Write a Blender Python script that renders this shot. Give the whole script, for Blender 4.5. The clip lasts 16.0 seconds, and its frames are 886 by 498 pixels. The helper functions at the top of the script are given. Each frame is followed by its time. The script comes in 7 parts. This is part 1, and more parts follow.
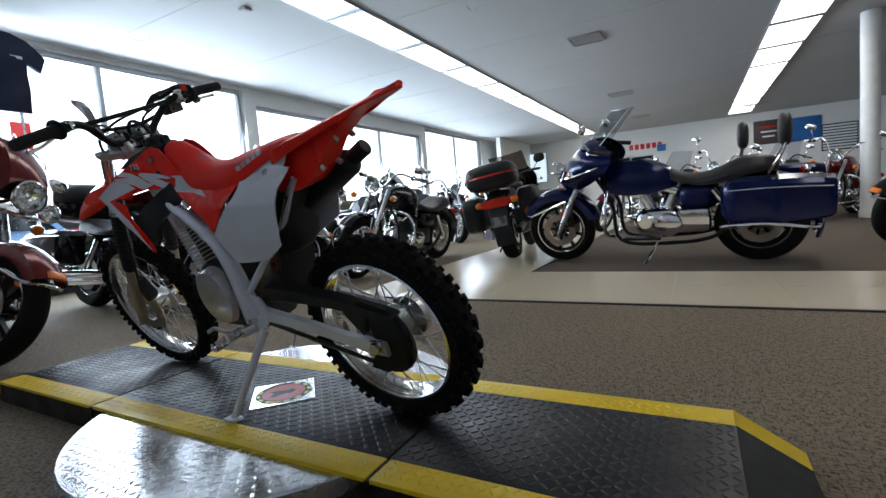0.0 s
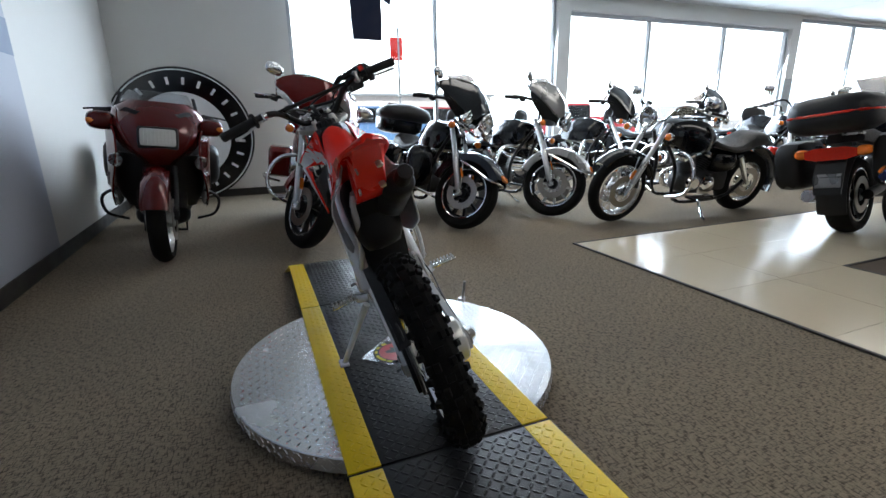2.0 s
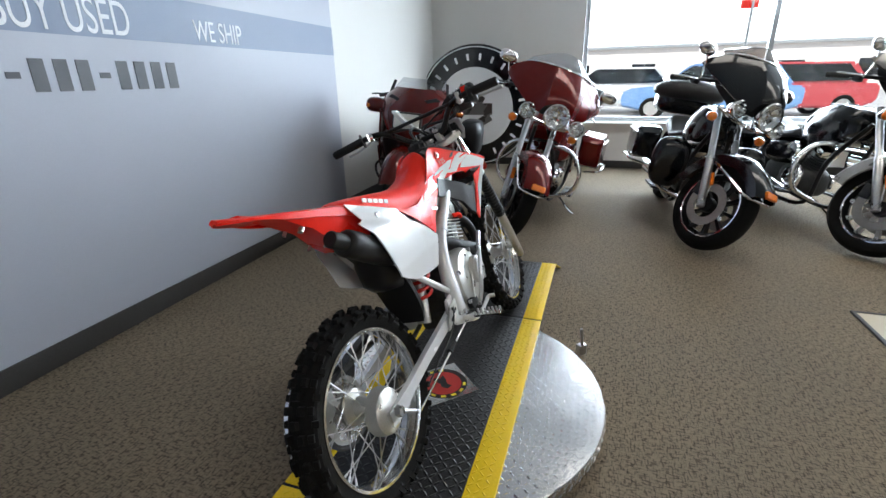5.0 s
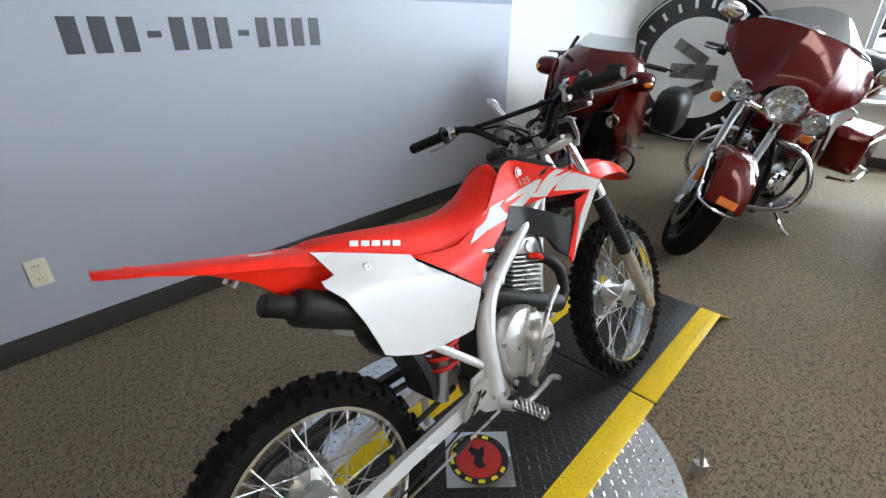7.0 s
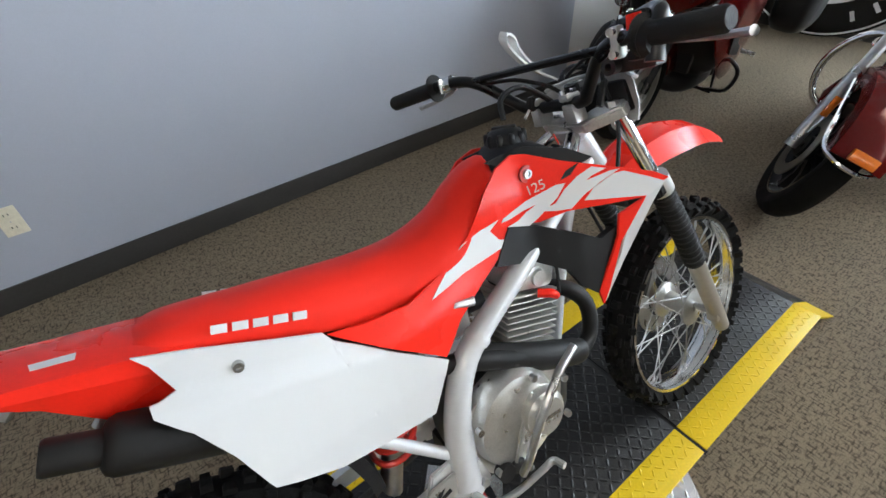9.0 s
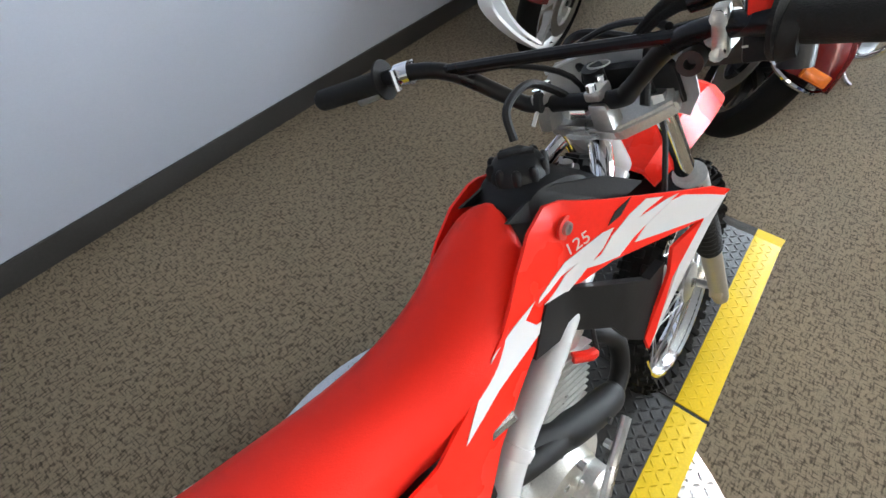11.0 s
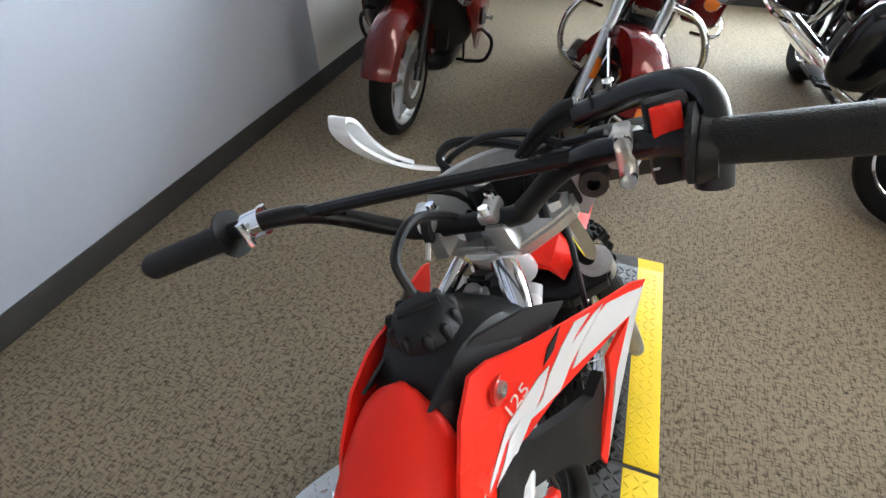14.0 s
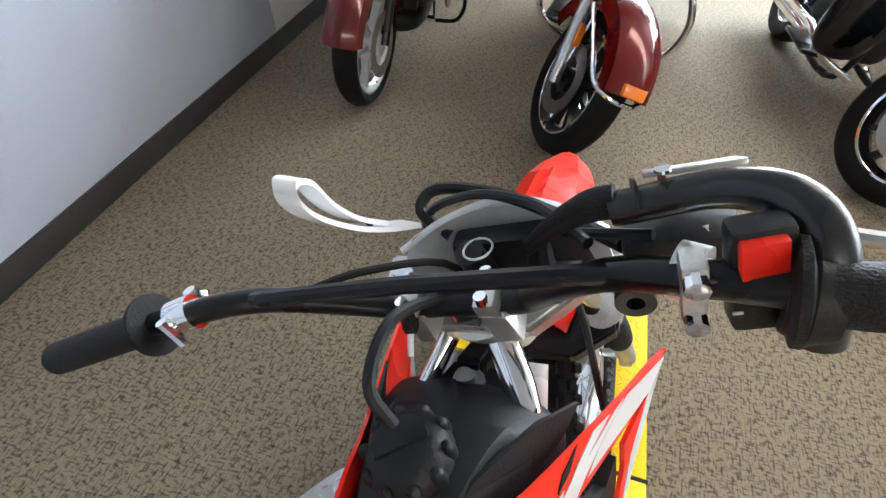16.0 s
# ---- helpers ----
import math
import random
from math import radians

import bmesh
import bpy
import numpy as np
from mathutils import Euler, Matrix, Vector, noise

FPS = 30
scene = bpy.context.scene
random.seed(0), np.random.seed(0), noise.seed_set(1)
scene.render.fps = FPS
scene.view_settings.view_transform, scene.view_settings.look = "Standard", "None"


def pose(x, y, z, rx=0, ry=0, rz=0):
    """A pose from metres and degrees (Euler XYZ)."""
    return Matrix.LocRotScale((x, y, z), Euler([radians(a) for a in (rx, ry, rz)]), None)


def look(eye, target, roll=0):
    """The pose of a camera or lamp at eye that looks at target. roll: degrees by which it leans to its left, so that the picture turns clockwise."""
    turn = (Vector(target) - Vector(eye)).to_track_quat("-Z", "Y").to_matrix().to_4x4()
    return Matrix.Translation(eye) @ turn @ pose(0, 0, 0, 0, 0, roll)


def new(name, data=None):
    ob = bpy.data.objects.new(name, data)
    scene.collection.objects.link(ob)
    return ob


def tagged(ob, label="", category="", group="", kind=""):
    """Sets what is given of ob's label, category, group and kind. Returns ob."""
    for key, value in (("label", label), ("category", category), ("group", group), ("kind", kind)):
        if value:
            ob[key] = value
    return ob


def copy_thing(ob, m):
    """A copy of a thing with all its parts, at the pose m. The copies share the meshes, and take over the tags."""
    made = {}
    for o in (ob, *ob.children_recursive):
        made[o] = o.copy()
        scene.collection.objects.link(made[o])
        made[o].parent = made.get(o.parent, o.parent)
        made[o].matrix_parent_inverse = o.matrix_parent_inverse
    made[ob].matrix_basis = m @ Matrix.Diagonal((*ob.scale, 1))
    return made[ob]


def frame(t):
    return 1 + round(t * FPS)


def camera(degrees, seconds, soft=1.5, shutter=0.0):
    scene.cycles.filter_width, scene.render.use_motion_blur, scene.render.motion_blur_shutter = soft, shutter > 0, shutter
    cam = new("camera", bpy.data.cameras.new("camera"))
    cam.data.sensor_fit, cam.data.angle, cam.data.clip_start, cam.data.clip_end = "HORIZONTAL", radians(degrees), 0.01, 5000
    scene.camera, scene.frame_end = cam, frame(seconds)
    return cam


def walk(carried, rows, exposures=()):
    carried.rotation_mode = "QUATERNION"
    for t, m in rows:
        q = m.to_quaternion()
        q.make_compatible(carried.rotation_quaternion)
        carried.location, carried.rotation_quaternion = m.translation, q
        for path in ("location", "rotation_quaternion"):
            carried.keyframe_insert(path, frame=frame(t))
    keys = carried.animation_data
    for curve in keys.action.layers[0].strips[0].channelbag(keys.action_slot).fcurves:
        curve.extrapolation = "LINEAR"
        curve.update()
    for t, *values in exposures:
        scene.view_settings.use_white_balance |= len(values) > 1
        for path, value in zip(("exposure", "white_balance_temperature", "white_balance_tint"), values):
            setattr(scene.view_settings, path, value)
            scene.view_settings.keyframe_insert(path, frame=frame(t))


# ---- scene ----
cam = camera(87.41, 16.0)
PATH = [
    (0, (-1.280, 1.080, 0.686), (-0.320, -0.665, 0.503), -4.63),
    (0.5, (-1.447, 0.922, 0.690), (-0.270, -0.673, 0.432), -4.05),
    (0.8, (-1.539, 0.875, 0.743), (-0.211, -0.590, 0.446), -3.60),
    (1, (-1.579, 0.827, 0.780), (-0.139, -0.522, 0.454), -3.71),
    (1.5, (-1.596, 0.635, 0.881), (0.077, -0.378, 0.459), -2.33),
    (2, (-1.639, 0.444, 0.976), (0.150, -0.271, 0.441), -0.92),
    (2.2, (-1.648, 0.384, 0.974), (0.168, -0.236, 0.413), -0.49),
    (2.5, (-1.694, 0.251, 1.018), (0.157, -0.182, 0.396), -0.72),
    (3, (-1.691, 0.107, 1.073), (0.176, -0.124, 0.393), -0.58),
    (3.5, (-1.654, -0.054, 1.116), (0.208, -0.109, 0.386), -0.04),
    (4, (-1.625, -0.237, 1.154), (0.228, -0.095, 0.415), 0.16),
    (4.5, (-1.595, -0.405, 1.205), (0.233, -0.033, 0.483), -0.72),
    (4.7, (-1.549, -0.449, 1.210), (0.265, 0.022, 0.512), -1.24),
    (6.8, (-0.886, -0.648, 1.313), (0.465, 0.555, 0.461), 0.23),
    (7, (-0.821, -0.625, 1.317), (0.474, 0.619, 0.436), 0.01),
    (7.5, (-0.664, -0.563, 1.341), (0.524, 0.730, 0.382), 0.26),
    (8, (-0.525, -0.513, 1.345), (0.549, 0.797, 0.280), -0.62),
    (8.5, (-0.390, -0.451, 1.346), (0.602, 0.833, 0.177), -1.82),
    (9, (-0.321, -0.390, 1.355), (0.596, 0.856, 0.088), -2.53),
    (9.2, (-0.298, -0.362, 1.351), (0.605, 0.863, 0.053), -2.50),
    (11.3, (-0.147, -0.013, 1.343), (0.901, 0.730, -0.190), -0.82),
    (11.5, (-0.135, -0.004, 1.332), (0.967, 0.687, -0.187), -0.02),
    (12, (-0.104, 0.005, 1.313), (1.095, 0.596, -0.173), 1.11),
    (12.5, (-0.077, 0.017, 1.304), (1.190, 0.575, -0.139), 0.79),
    (13, (-0.056, 0.027, 1.301), (1.249, 0.578, -0.110), -0.07),
    (13.5, (-0.040, 0.031, 1.309), (1.296, 0.564, -0.082), -0.49),
    (14, (-0.023, 0.049, 1.341), (1.346, 0.555, -0.027), -0.44),
    (14.5, (0.004, 0.068, 1.358), (1.378, 0.560, -0.009), -0.53),
    (15, (0.047, 0.099, 1.376), (1.417, 0.554, -0.009), 0.43),
    (15.5, (0.091, 0.109, 1.367), (1.428, 0.509, -0.065), 1.44),
    (16, (0.132, 0.115, 1.350), (1.408, 0.467, -0.149), 1.78),
]
EXPOSURES = [(0, -0.28, 6050, 10), (1.5, -0.17, 6100, 10), (3.5, 0.13, 6300, 10), (4.5, 0.2, 6350, 10), (7, 0.4, 6500, 10),
             (9, 0.46, 6500, 10), (11.5, 0.92, 6500, 10), (14.5, 1.06, 6550, 10), (16, 1.26, 6550, 10)]
walk(cam, [(t, look(eye, target, roll)) for t, eye, target, roll in PATH], EXPOSURES)

# ---- daylight ----
world = bpy.data.worlds.new("world")
scene.world = world
world.use_nodes = True
wn = world.node_tree.nodes
sky = wn.new("ShaderNodeTexSky")
sky.sky_type, sky.sun_disc = "NISHITA", False
sky.sun_elevation, sky.sun_rotation = radians(42), radians(250)
wn["Background"].inputs["Strength"].default_value = 0.15
world.node_tree.links.new(sky.outputs[0], wn["Background"].inputs["Color"])
sun = new("sun", bpy.data.lights.new("sun", "SUN"))
sun.data.energy, sun.data.angle, sun.data.color = 5.0, radians(0.5), (1.0, 0.95, 0.87)
sun.matrix_world = look((-6, 3, 8), (0, 0, 0))


def window_light(x, y, z, w, h, power):
    """Daylight that enters by an opening of the window wall."""
    lamp = new("window_daylight", bpy.data.lights.new("window_daylight", "AREA"))
    lamp.data.shape, lamp.data.size, lamp.data.size_y = "RECTANGLE", w, h
    lamp.data.energy, lamp.data.color = power, (0.76, 0.88, 1.0)
    lamp.matrix_world = look((x, y, z), (x - 1, y, z - 0.25))


window_light(5.62, -2.5, 1.78, 4.3, 2.1, 390)
window_light(5.62, -7.8, 1.6, 5.5, 1.8, 410)
window_light(5.62, -12.7, 1.75, 3.7, 2.0, 240)


# ---- materials ----
def mat(name, col, rough=0.5, metal=0.0, var=0.12, scale=6.0, bump=0.0, bscale=80.0, coat=0.0, spread=0.08, spec=0.5, emit=None, strength=0.0):
    """A procedural surface: colour that wavers at two scales, roughness that wavers, fine relief."""
    m = bpy.data.materials.new(name)
    m.use_nodes = True
    n, l = m.node_tree.nodes, m.node_tree.links
    b = n["Principled BSDF"]
    b.inputs["Metallic"].default_value = metal
    b.inputs["Coat Weight"].default_value = coat
    b.inputs["Coat Roughness"].default_value = 0.05
    b.inputs["Specular IOR Level"].default_value = spec
    tc = n.new("ShaderNodeTexCoord")
    big, fine = n.new("ShaderNodeTexNoise"), n.new("ShaderNodeTexNoise")
    big.inputs["Scale"].default_value, big.inputs["Detail"].default_value = scale, 4
    fine.inputs["Scale"].default_value, fine.inputs["Detail"].default_value = bscale, 3
    for k in (big, fine):
        l.new(tc.outputs["Object"], k.inputs["Vector"])
    add = n.new("ShaderNodeMath")
    add.operation = "ADD"
    l.new(big.outputs[0], add.inputs[0])
    l.new(fine.outputs[0], add.inputs[1])
    ramp = n.new("ShaderNodeMapRange")
    ramp.inputs["From Min"].default_value, ramp.inputs["From Max"].default_value = 0.6, 1.4
    ramp.inputs["To Min"].default_value, ramp.inputs["To Max"].default_value = 1 - var, 1 + var
    l.new(add.outputs[0], ramp.inputs["Value"])
    mix = n.new("ShaderNodeVectorMath")
    mix.operation = "SCALE"
    mix.inputs[0].default_value = col
    l.new(ramp.outputs[0], mix.inputs["Scale"])
    l.new(mix.outputs[0], b.inputs["Base Color"])
    rr = n.new("ShaderNodeMapRange")
    rr.inputs["From Min"].default_value, rr.inputs["From Max"].default_value = 0.3, 0.7
    rr.inputs["To Min"].default_value, rr.inputs["To Max"].default_value = max(0.02, rough - spread), min(1, rough + spread)
    l.new(big.outputs[0], rr.inputs["Value"])
    l.new(rr.outputs[0], b.inputs["Roughness"])
    if bump:
        bp = n.new("ShaderNodeBump")
        bp.inputs["Strength"].default_value, bp.inputs["Distance"].default_value = bump, 0.004
        l.new(fine.outputs[0], bp.inputs["Height"])
        l.new(bp.outputs[0], b.inputs["Normal"])
    if emit:
        b.inputs["Emission Color"].default_value, b.inputs["Emission Strength"].default_value = (*emit, 1), strength
    return m


def glassy(name, col, rough=0.02, alpha=0.25):
    """A thin clear sheet: mostly see-through, with a true gloss."""
    m = bpy.data.materials.new(name)
    m.use_nodes = True
    n, l = m.node_tree.nodes, m.node_tree.links
    n.remove(n["Principled BSDF"])
    tr, gl, mx = n.new("ShaderNodeBsdfTransparent"), n.new("ShaderNodeBsdfGlossy"), n.new("ShaderNodeMixShader")
    lw, pw, mr = n.new("ShaderNodeLayerWeight"), n.new("ShaderNodeMath"), n.new("ShaderNodeMapRange")
    tr.inputs[0].default_value = (*col, 1)
    gl.inputs["Roughness"].default_value = rough
    lw.inputs["Blend"].default_value = 0.5
    pw.operation = "POWER"
    pw.inputs[1].default_value = 5.0
    mr.inputs["To Min"].default_value, mr.inputs["To Max"].default_value = 0.03, 0.9
    l.new(lw.outputs["Facing"], pw.inputs[0])
    l.new(pw.outputs[0], mr.inputs["Value"])
    l.new(mr.outputs[0], mx.inputs[0])
    l.new(tr.outputs[0], mx.inputs[1])
    l.new(gl.outputs[0], mx.inputs[2])
    l.new(mx.outputs[0], n["Material Output"].inputs[0])
    return m


def carpet_mat():
    """Brown-grey loop carpet with short dark dashes that run two ways."""
    m = mat("carpet", (0.212, 0.169, 0.118), 0.8, var=0.24, scale=1.2, bump=0.5, bscale=260, spec=0.15)
    n, l = m.node_tree.nodes, m.node_tree.links
    tc = n.new("ShaderNodeTexCoord")
    last = next(k for k in n if k.type == "VECT_MATH")
    total = None
    for sx, sy, seed in ((42, 150, 0.0), (150, 42, 7.0)):
        mp, nz, rg = n.new("ShaderNodeMapping"), n.new("ShaderNodeTexNoise"), n.new("ShaderNodeMapRange")
        mp.inputs["Scale"].default_value = (sx, sy, 1)
        mp.inputs["Location"].default_value = (seed, seed, 0)
        mp.inputs["Rotation"].default_value = (0, 0, 0.25)
        nz.inputs["Scale"].default_value, nz.inputs["Detail"].default_value = 1.0, 1.5
        rg.inputs["From Min"].default_value, rg.inputs["From Max"].default_value = 0.50, 0.66
        rg.inputs["To Min"].default_value, rg.inputs["To Max"].default_value = 1.06, 0.48
        l.new(tc.outputs["Object"], mp.inputs[0])
        l.new(mp.outputs[0], nz.inputs["Vector"])
        l.new(nz.outputs[0], rg.inputs["Value"])
        if total is None:
            total = rg.outputs[0]
        else:
            mul = n.new("ShaderNodeMath")
            mul.operation = "MULTIPLY"
            l.new(total, mul.inputs[0])
            l.new(rg.outputs[0], mul.inputs[1])
            total = mul.outputs[0]
    sc = n.new("ShaderNodeVectorMath")
    sc.operation = "SCALE"
    l.new(last.outputs[0], sc.inputs[0])
    l.new(total, sc.inputs["Scale"])
    l.new(sc.outputs[0], n["Principled BSDF"].inputs["Base Color"])
    return m


CARPET = carpet_mat()
TILE = mat("beige_floor_tile", (0.60, 0.52, 0.385), 0.2, var=0.008, scale=1.2, bscale=30, spread=0.001, spec=0.4)
MAT_DARK = mat("brown_carpet_mat", (0.12, 0.095, 0.075), 0.95, var=0.15, bump=0.4, bscale=300, spec=0.15)
WALL_WHITE = mat("white_wall_paint", (0.70, 0.69, 0.66), 0.75, var=0.03, scale=1.5, bump=0.08, bscale=220)
WALL_GREY = mat("grey_vinyl_wall_wrap", (0.40, 0.425, 0.493), 0.5, var=0.03, scale=1.0, bump=0.05, bscale=160)
BAND = mat("blue_grey_vinyl_band", (0.20, 0.25, 0.35), 0.5, var=0.03)
INK = mat("dark_grey_vinyl_lettering", (0.045, 0.05, 0.06), 0.5)
LETTER = mat("pale_vinyl_lettering", (0.75, 0.77, 0.8), 0.5)
BASEB = mat("dark_rubber_baseboard", (0.035, 0.033, 0.031), 0.55, var=0.2)
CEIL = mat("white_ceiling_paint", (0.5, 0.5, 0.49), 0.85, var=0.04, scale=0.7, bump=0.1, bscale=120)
FRAME_ALU = mat("grey_window_frame", (0.42, 0.44, 0.46), 0.4, 0.5)
GLASS = glassy("window_glass", (0.96, 0.98, 0.98))
LAMPPANEL = mat("lit_ceiling_diffuser", (0.9, 0.9, 0.85), 0.5, emit=(1.0, 0.94, 0.84), strength=5.6)
METALVENT = mat("grey_vent_metal", (0.35, 0.35, 0.35), 0.5, 0.3)
BLACKPL = mat("black_plastic", (0.010, 0.010, 0.011), 0.45, spec=0.32, var=0.2, bump=0.12, bscale=400)
GLOSSPL = mat("glossy_black_plastic", (0.012, 0.012, 0.013), 0.26, spec=0.5, var=0.2, bump=0.05, bscale=300)
BLACKSAT = mat("satin_black_metal", (0.008, 0.008, 0.009), 0.32, 0.1, spec=0.35, var=0.2)
RUBBER = mat("tyre_rubber", (0.008, 0.0076, 0.0072), 0.8, spec=0.16, var=0.3, scale=20, bump=0.3, bscale=150)
GRIP = mat("grip_rubber", (0.012, 0.012, 0.012), 0.6, spec=0.3, var=0.2, bump=0.5, bscale=600)
RED = mat("red_moulded_plastic", (0.98, 0.028, 0.014), 0.30, var=0.05, bump=0.02, bscale=200, coat=0.05, spec=0.22)
REDSEAT = mat("red_vinyl_seat", (0.98, 0.030, 0.016), 0.45, spec=0.2, var=0.05, bump=0.15, bscale=700)
WHITEPL = mat("white_moulded_plastic", (0.74, 0.75, 0.76), 0.2, var=0.008, coat=0.3, spread=0.01)
DECAL = mat("white_vinyl_decal", (0.74, 0.74, 0.75), 0.35, var=0.01)
SILVER = mat("silver_frame_paint", (0.74, 0.75, 0.77), 0.26, 0.2, var=0.04, coat=0.3, spread=0.02)
ALU = mat("cast_aluminium", (0.64, 0.63, 0.60), 0.34, 0.85, var=0.15, scale=25, bump=0.1, bscale=300)
RIM_AL = mat("polished_rim_alloy", (0.74, 0.74, 0.73), 0.16, 1.0, var=0.06)
CHROME = mat("chrome", (0.86, 0.86, 0.87), 0.07, 1.0, var=0.03, spread=0.03)
STEEL = mat("brushed_steel", (0.5, 0.5, 0.5), 0.3, 1.0, var=0.15)
DARKMETAL = mat("dark_engine_metal", (0.06, 0.06, 0.06), 0.45, 0.7, var=0.3, scale=20)
EXHAUST = mat("matt_black_exhaust", (0.010, 0.0095, 0.0095), 0.55, 0.0, spec=0.3, var=0.25, scale=15)
DISC = mat("worn_disc_steel", (0.36, 0.33, 0.29), 0.35, 1.0, var=0.1)
SPRING = mat("red_spring_paint", (0.6, 0.03, 0.02), 0.35, coat=0.3)
PLATE_AL = mat("diamond_plate_aluminium", (0.66, 0.66, 0.67), 0.2, 0.95, var=0.12, scale=5, bump=0.05, bscale=200, spread=0.1)
DECK = mat("black_painted_deck", (0.011, 0.0105, 0.011), 0.4, 0.0, spec=0.36, var=0.3, scale=9, bump=0.2, bscale=200, spread=0.12)
YELLOW = mat("yellow_safety_paint", (0.85, 0.58, 0.010), 0.45, spec=0.3, var=0.1, scale=9, bump=0.15, bscale=150)
FORKTAN = mat("tan_grey_fork_metal", (0.50, 0.46, 0.39), 0.38, 0.6, var=0.08)
GREYPLATE = mat("grey_number_plate_plastic", (0.55, 0.55, 0.55), 0.5)
MAROON = mat("maroon_metallic_paint", (0.125, 0.004, 0.003), 0.18, 0.2, var=0.08, coat=0.3, spec=0.35)
REDDARK = mat("deep_red_metallic_paint", (0.09, 0.003, 0.002), 0.18, 0.2, var=0.08, coat=0.3, spec=0.35)
BLACKPAINT = mat("gloss_black_paint", (0.004, 0.005, 0.007), 0.13, var=0.1, coat=0.2, spec=0.4)
GREYPAINT = mat("charcoal_grey_paint", (0.17, 0.165, 0.16), 0.3, 0.6, var=0.06, coat=0.5)
SILVERPAINT = mat("silver_metallic_paint", (0.42, 0.41, 0.39), 0.3, 0.6, coat=0.5)
BLUEPAINT = mat("deep_blue_metallic_paint", (0.0015, 0.0065, 0.055), 0.16, 0.2, var=0.1, coat=0.2, spec=0.35)
LEATHER = mat("black_seat_leather", (0.017, 0.016, 0.016), 0.5, var=0.2, bump=0.3, bscale=350)
TANLEATHER = mat("grey_seat_leather", (0.2, 0.18, 0.15), 0.5, bump=0.3, bscale=350)
LENS = mat("headlamp_lens", (0.92, 0.93, 0.94), 0.12, 0.9, var=0.03, scale=6, bscale=12)
LAMPWHITE = mat("fluted_headlamp_glass", (0.72, 0.71, 0.66), 0.18, 0.15, var=0.06, scale=8, bscale=40)
AMBER = mat("amber_lens", (0.85, 0.2, 0.02), 0.12, coat=0.6)
REDLENS = mat("red_lens", (0.55, 0.02, 0.01), 0.12, coat=0.6)
CLEAR = glassy("windshield_plastic", (0.82, 0.84, 0.86))
SMOKE = glassy("smoked_windshield", (0.45, 0.42, 0.40))
DECAL_DULL = mat("dull_silver_vinyl_lettering", (0.72, 0.62, 0.60), 0.35, var=0.02)
IVORY = mat("ivory_plastic", (0.75, 0.70, 0.56), 0.4)
COLUMN = mat("white_column_paint", (0.75, 0.74, 0.71), 0.6)


# ---- mesh helpers ----
def part(name, bm, material, parent=None, label="", sharp=35, m=None):
    """Links a bmesh as one mesh object, under a thing or a part."""
    me = bpy.data.meshes.new(name)
    bm.normal_update()
    bm.to_mesh(me)
    bm.free()
    me.materials.append(material)
    me.shade_smooth()
    me.set_sharp_from_angle(angle=radians(sharp))
    ob = new(name, me)
    if parent:
        ob.parent = parent
    if m is not None:
        ob.matrix_local = m
    if label:
        ob["label"] = label
    return ob


def repeat(ob, m, parent=None):
    """Another object on the same mesh."""
    o = new(ob.name.split(".")[0], ob.data)
    o.parent = parent or ob.parent
    o.matrix_local = m
    return o


def thing(name, m, label, category, group=""):
    e = new(name)
    e.empty_display_size = 0.1
    e.matrix_world = m
    return tagged(e, label, category, group)


def box(c, s, bevel=0.0, rot=None):
    bm = bmesh.new()
    bmesh.ops.create_cube(bm, size=1)
    bmesh.ops.scale(bm, vec=s, verts=bm.verts)
    if bevel:
        bmesh.ops.bevel(bm, geom=bm.edges[:], offset=bevel, segments=2, affect="EDGES", profile=0.6)
    if rot:
        bm.transform(pose(0, 0, 0, *rot))
    bmesh.ops.translate(bm, vec=c, verts=bm.verts)
    return bm


def ball(c, s, sub=3, power=2.0, rot=None):
    """A rounded lump; a higher power squares it."""
    bm = bmesh.new()
    bmesh.ops.create_icosphere(bm, subdivisions=sub, radius=1)
    for v in bm.verts:
        k = (abs(v.co.x) ** power + abs(v.co.y) ** power + abs(v.co.z) ** power) ** (-1 / power)
        v.co = Vector((v.co.x * k * s[0], v.co.y * k * s[1], v.co.z * k * s[2]))
    if rot:
        bm.transform(pose(0, 0, 0, *rot))
    bmesh.ops.translate(bm, vec=c, verts=bm.verts)
    return bm


def spline(pts, n):
    """Catmull-Rom through points, n steps a span."""
    p = [Vector(q) for q in pts]
    p = [2 * p[0] - p[1], *p, 2 * p[-1] - p[-2]]
    out = []
    for i in range(1, len(p) - 2):
        for k in range(n):
            t = k / n
            out.append(0.5 * (2 * p[i] + (p[i + 1] - p[i - 1]) * t + (2 * p[i - 1] - 5 * p[i] + 4 * p[i + 1] - p[i + 2]) * t * t + (3 * p[i] - p[i - 1] - 3 * p[i + 1] + p[i + 2]) * t ** 3))
    return out + [p[-2]]


def skin(rings, closed=True, caps=True):
    """A surface over rings of equally many points."""
    bm = bmesh.new()
    rows = [[bm.verts.new(q) for q in r] for r in rings]
    n = len(rings[0])
    for a, b in zip(rows, rows[1:]):
        for i in range(n if closed else n - 1):
            j = (i + 1) % n
            bm.faces.new((a[i], a[j], b[j], b[i]))
    if caps and closed:
        bm.faces.new(rows[0][::-1])
        bm.faces.new(rows[-1])
    bmesh.ops.recalc_face_normals(bm, faces=bm.faces)
    return bm


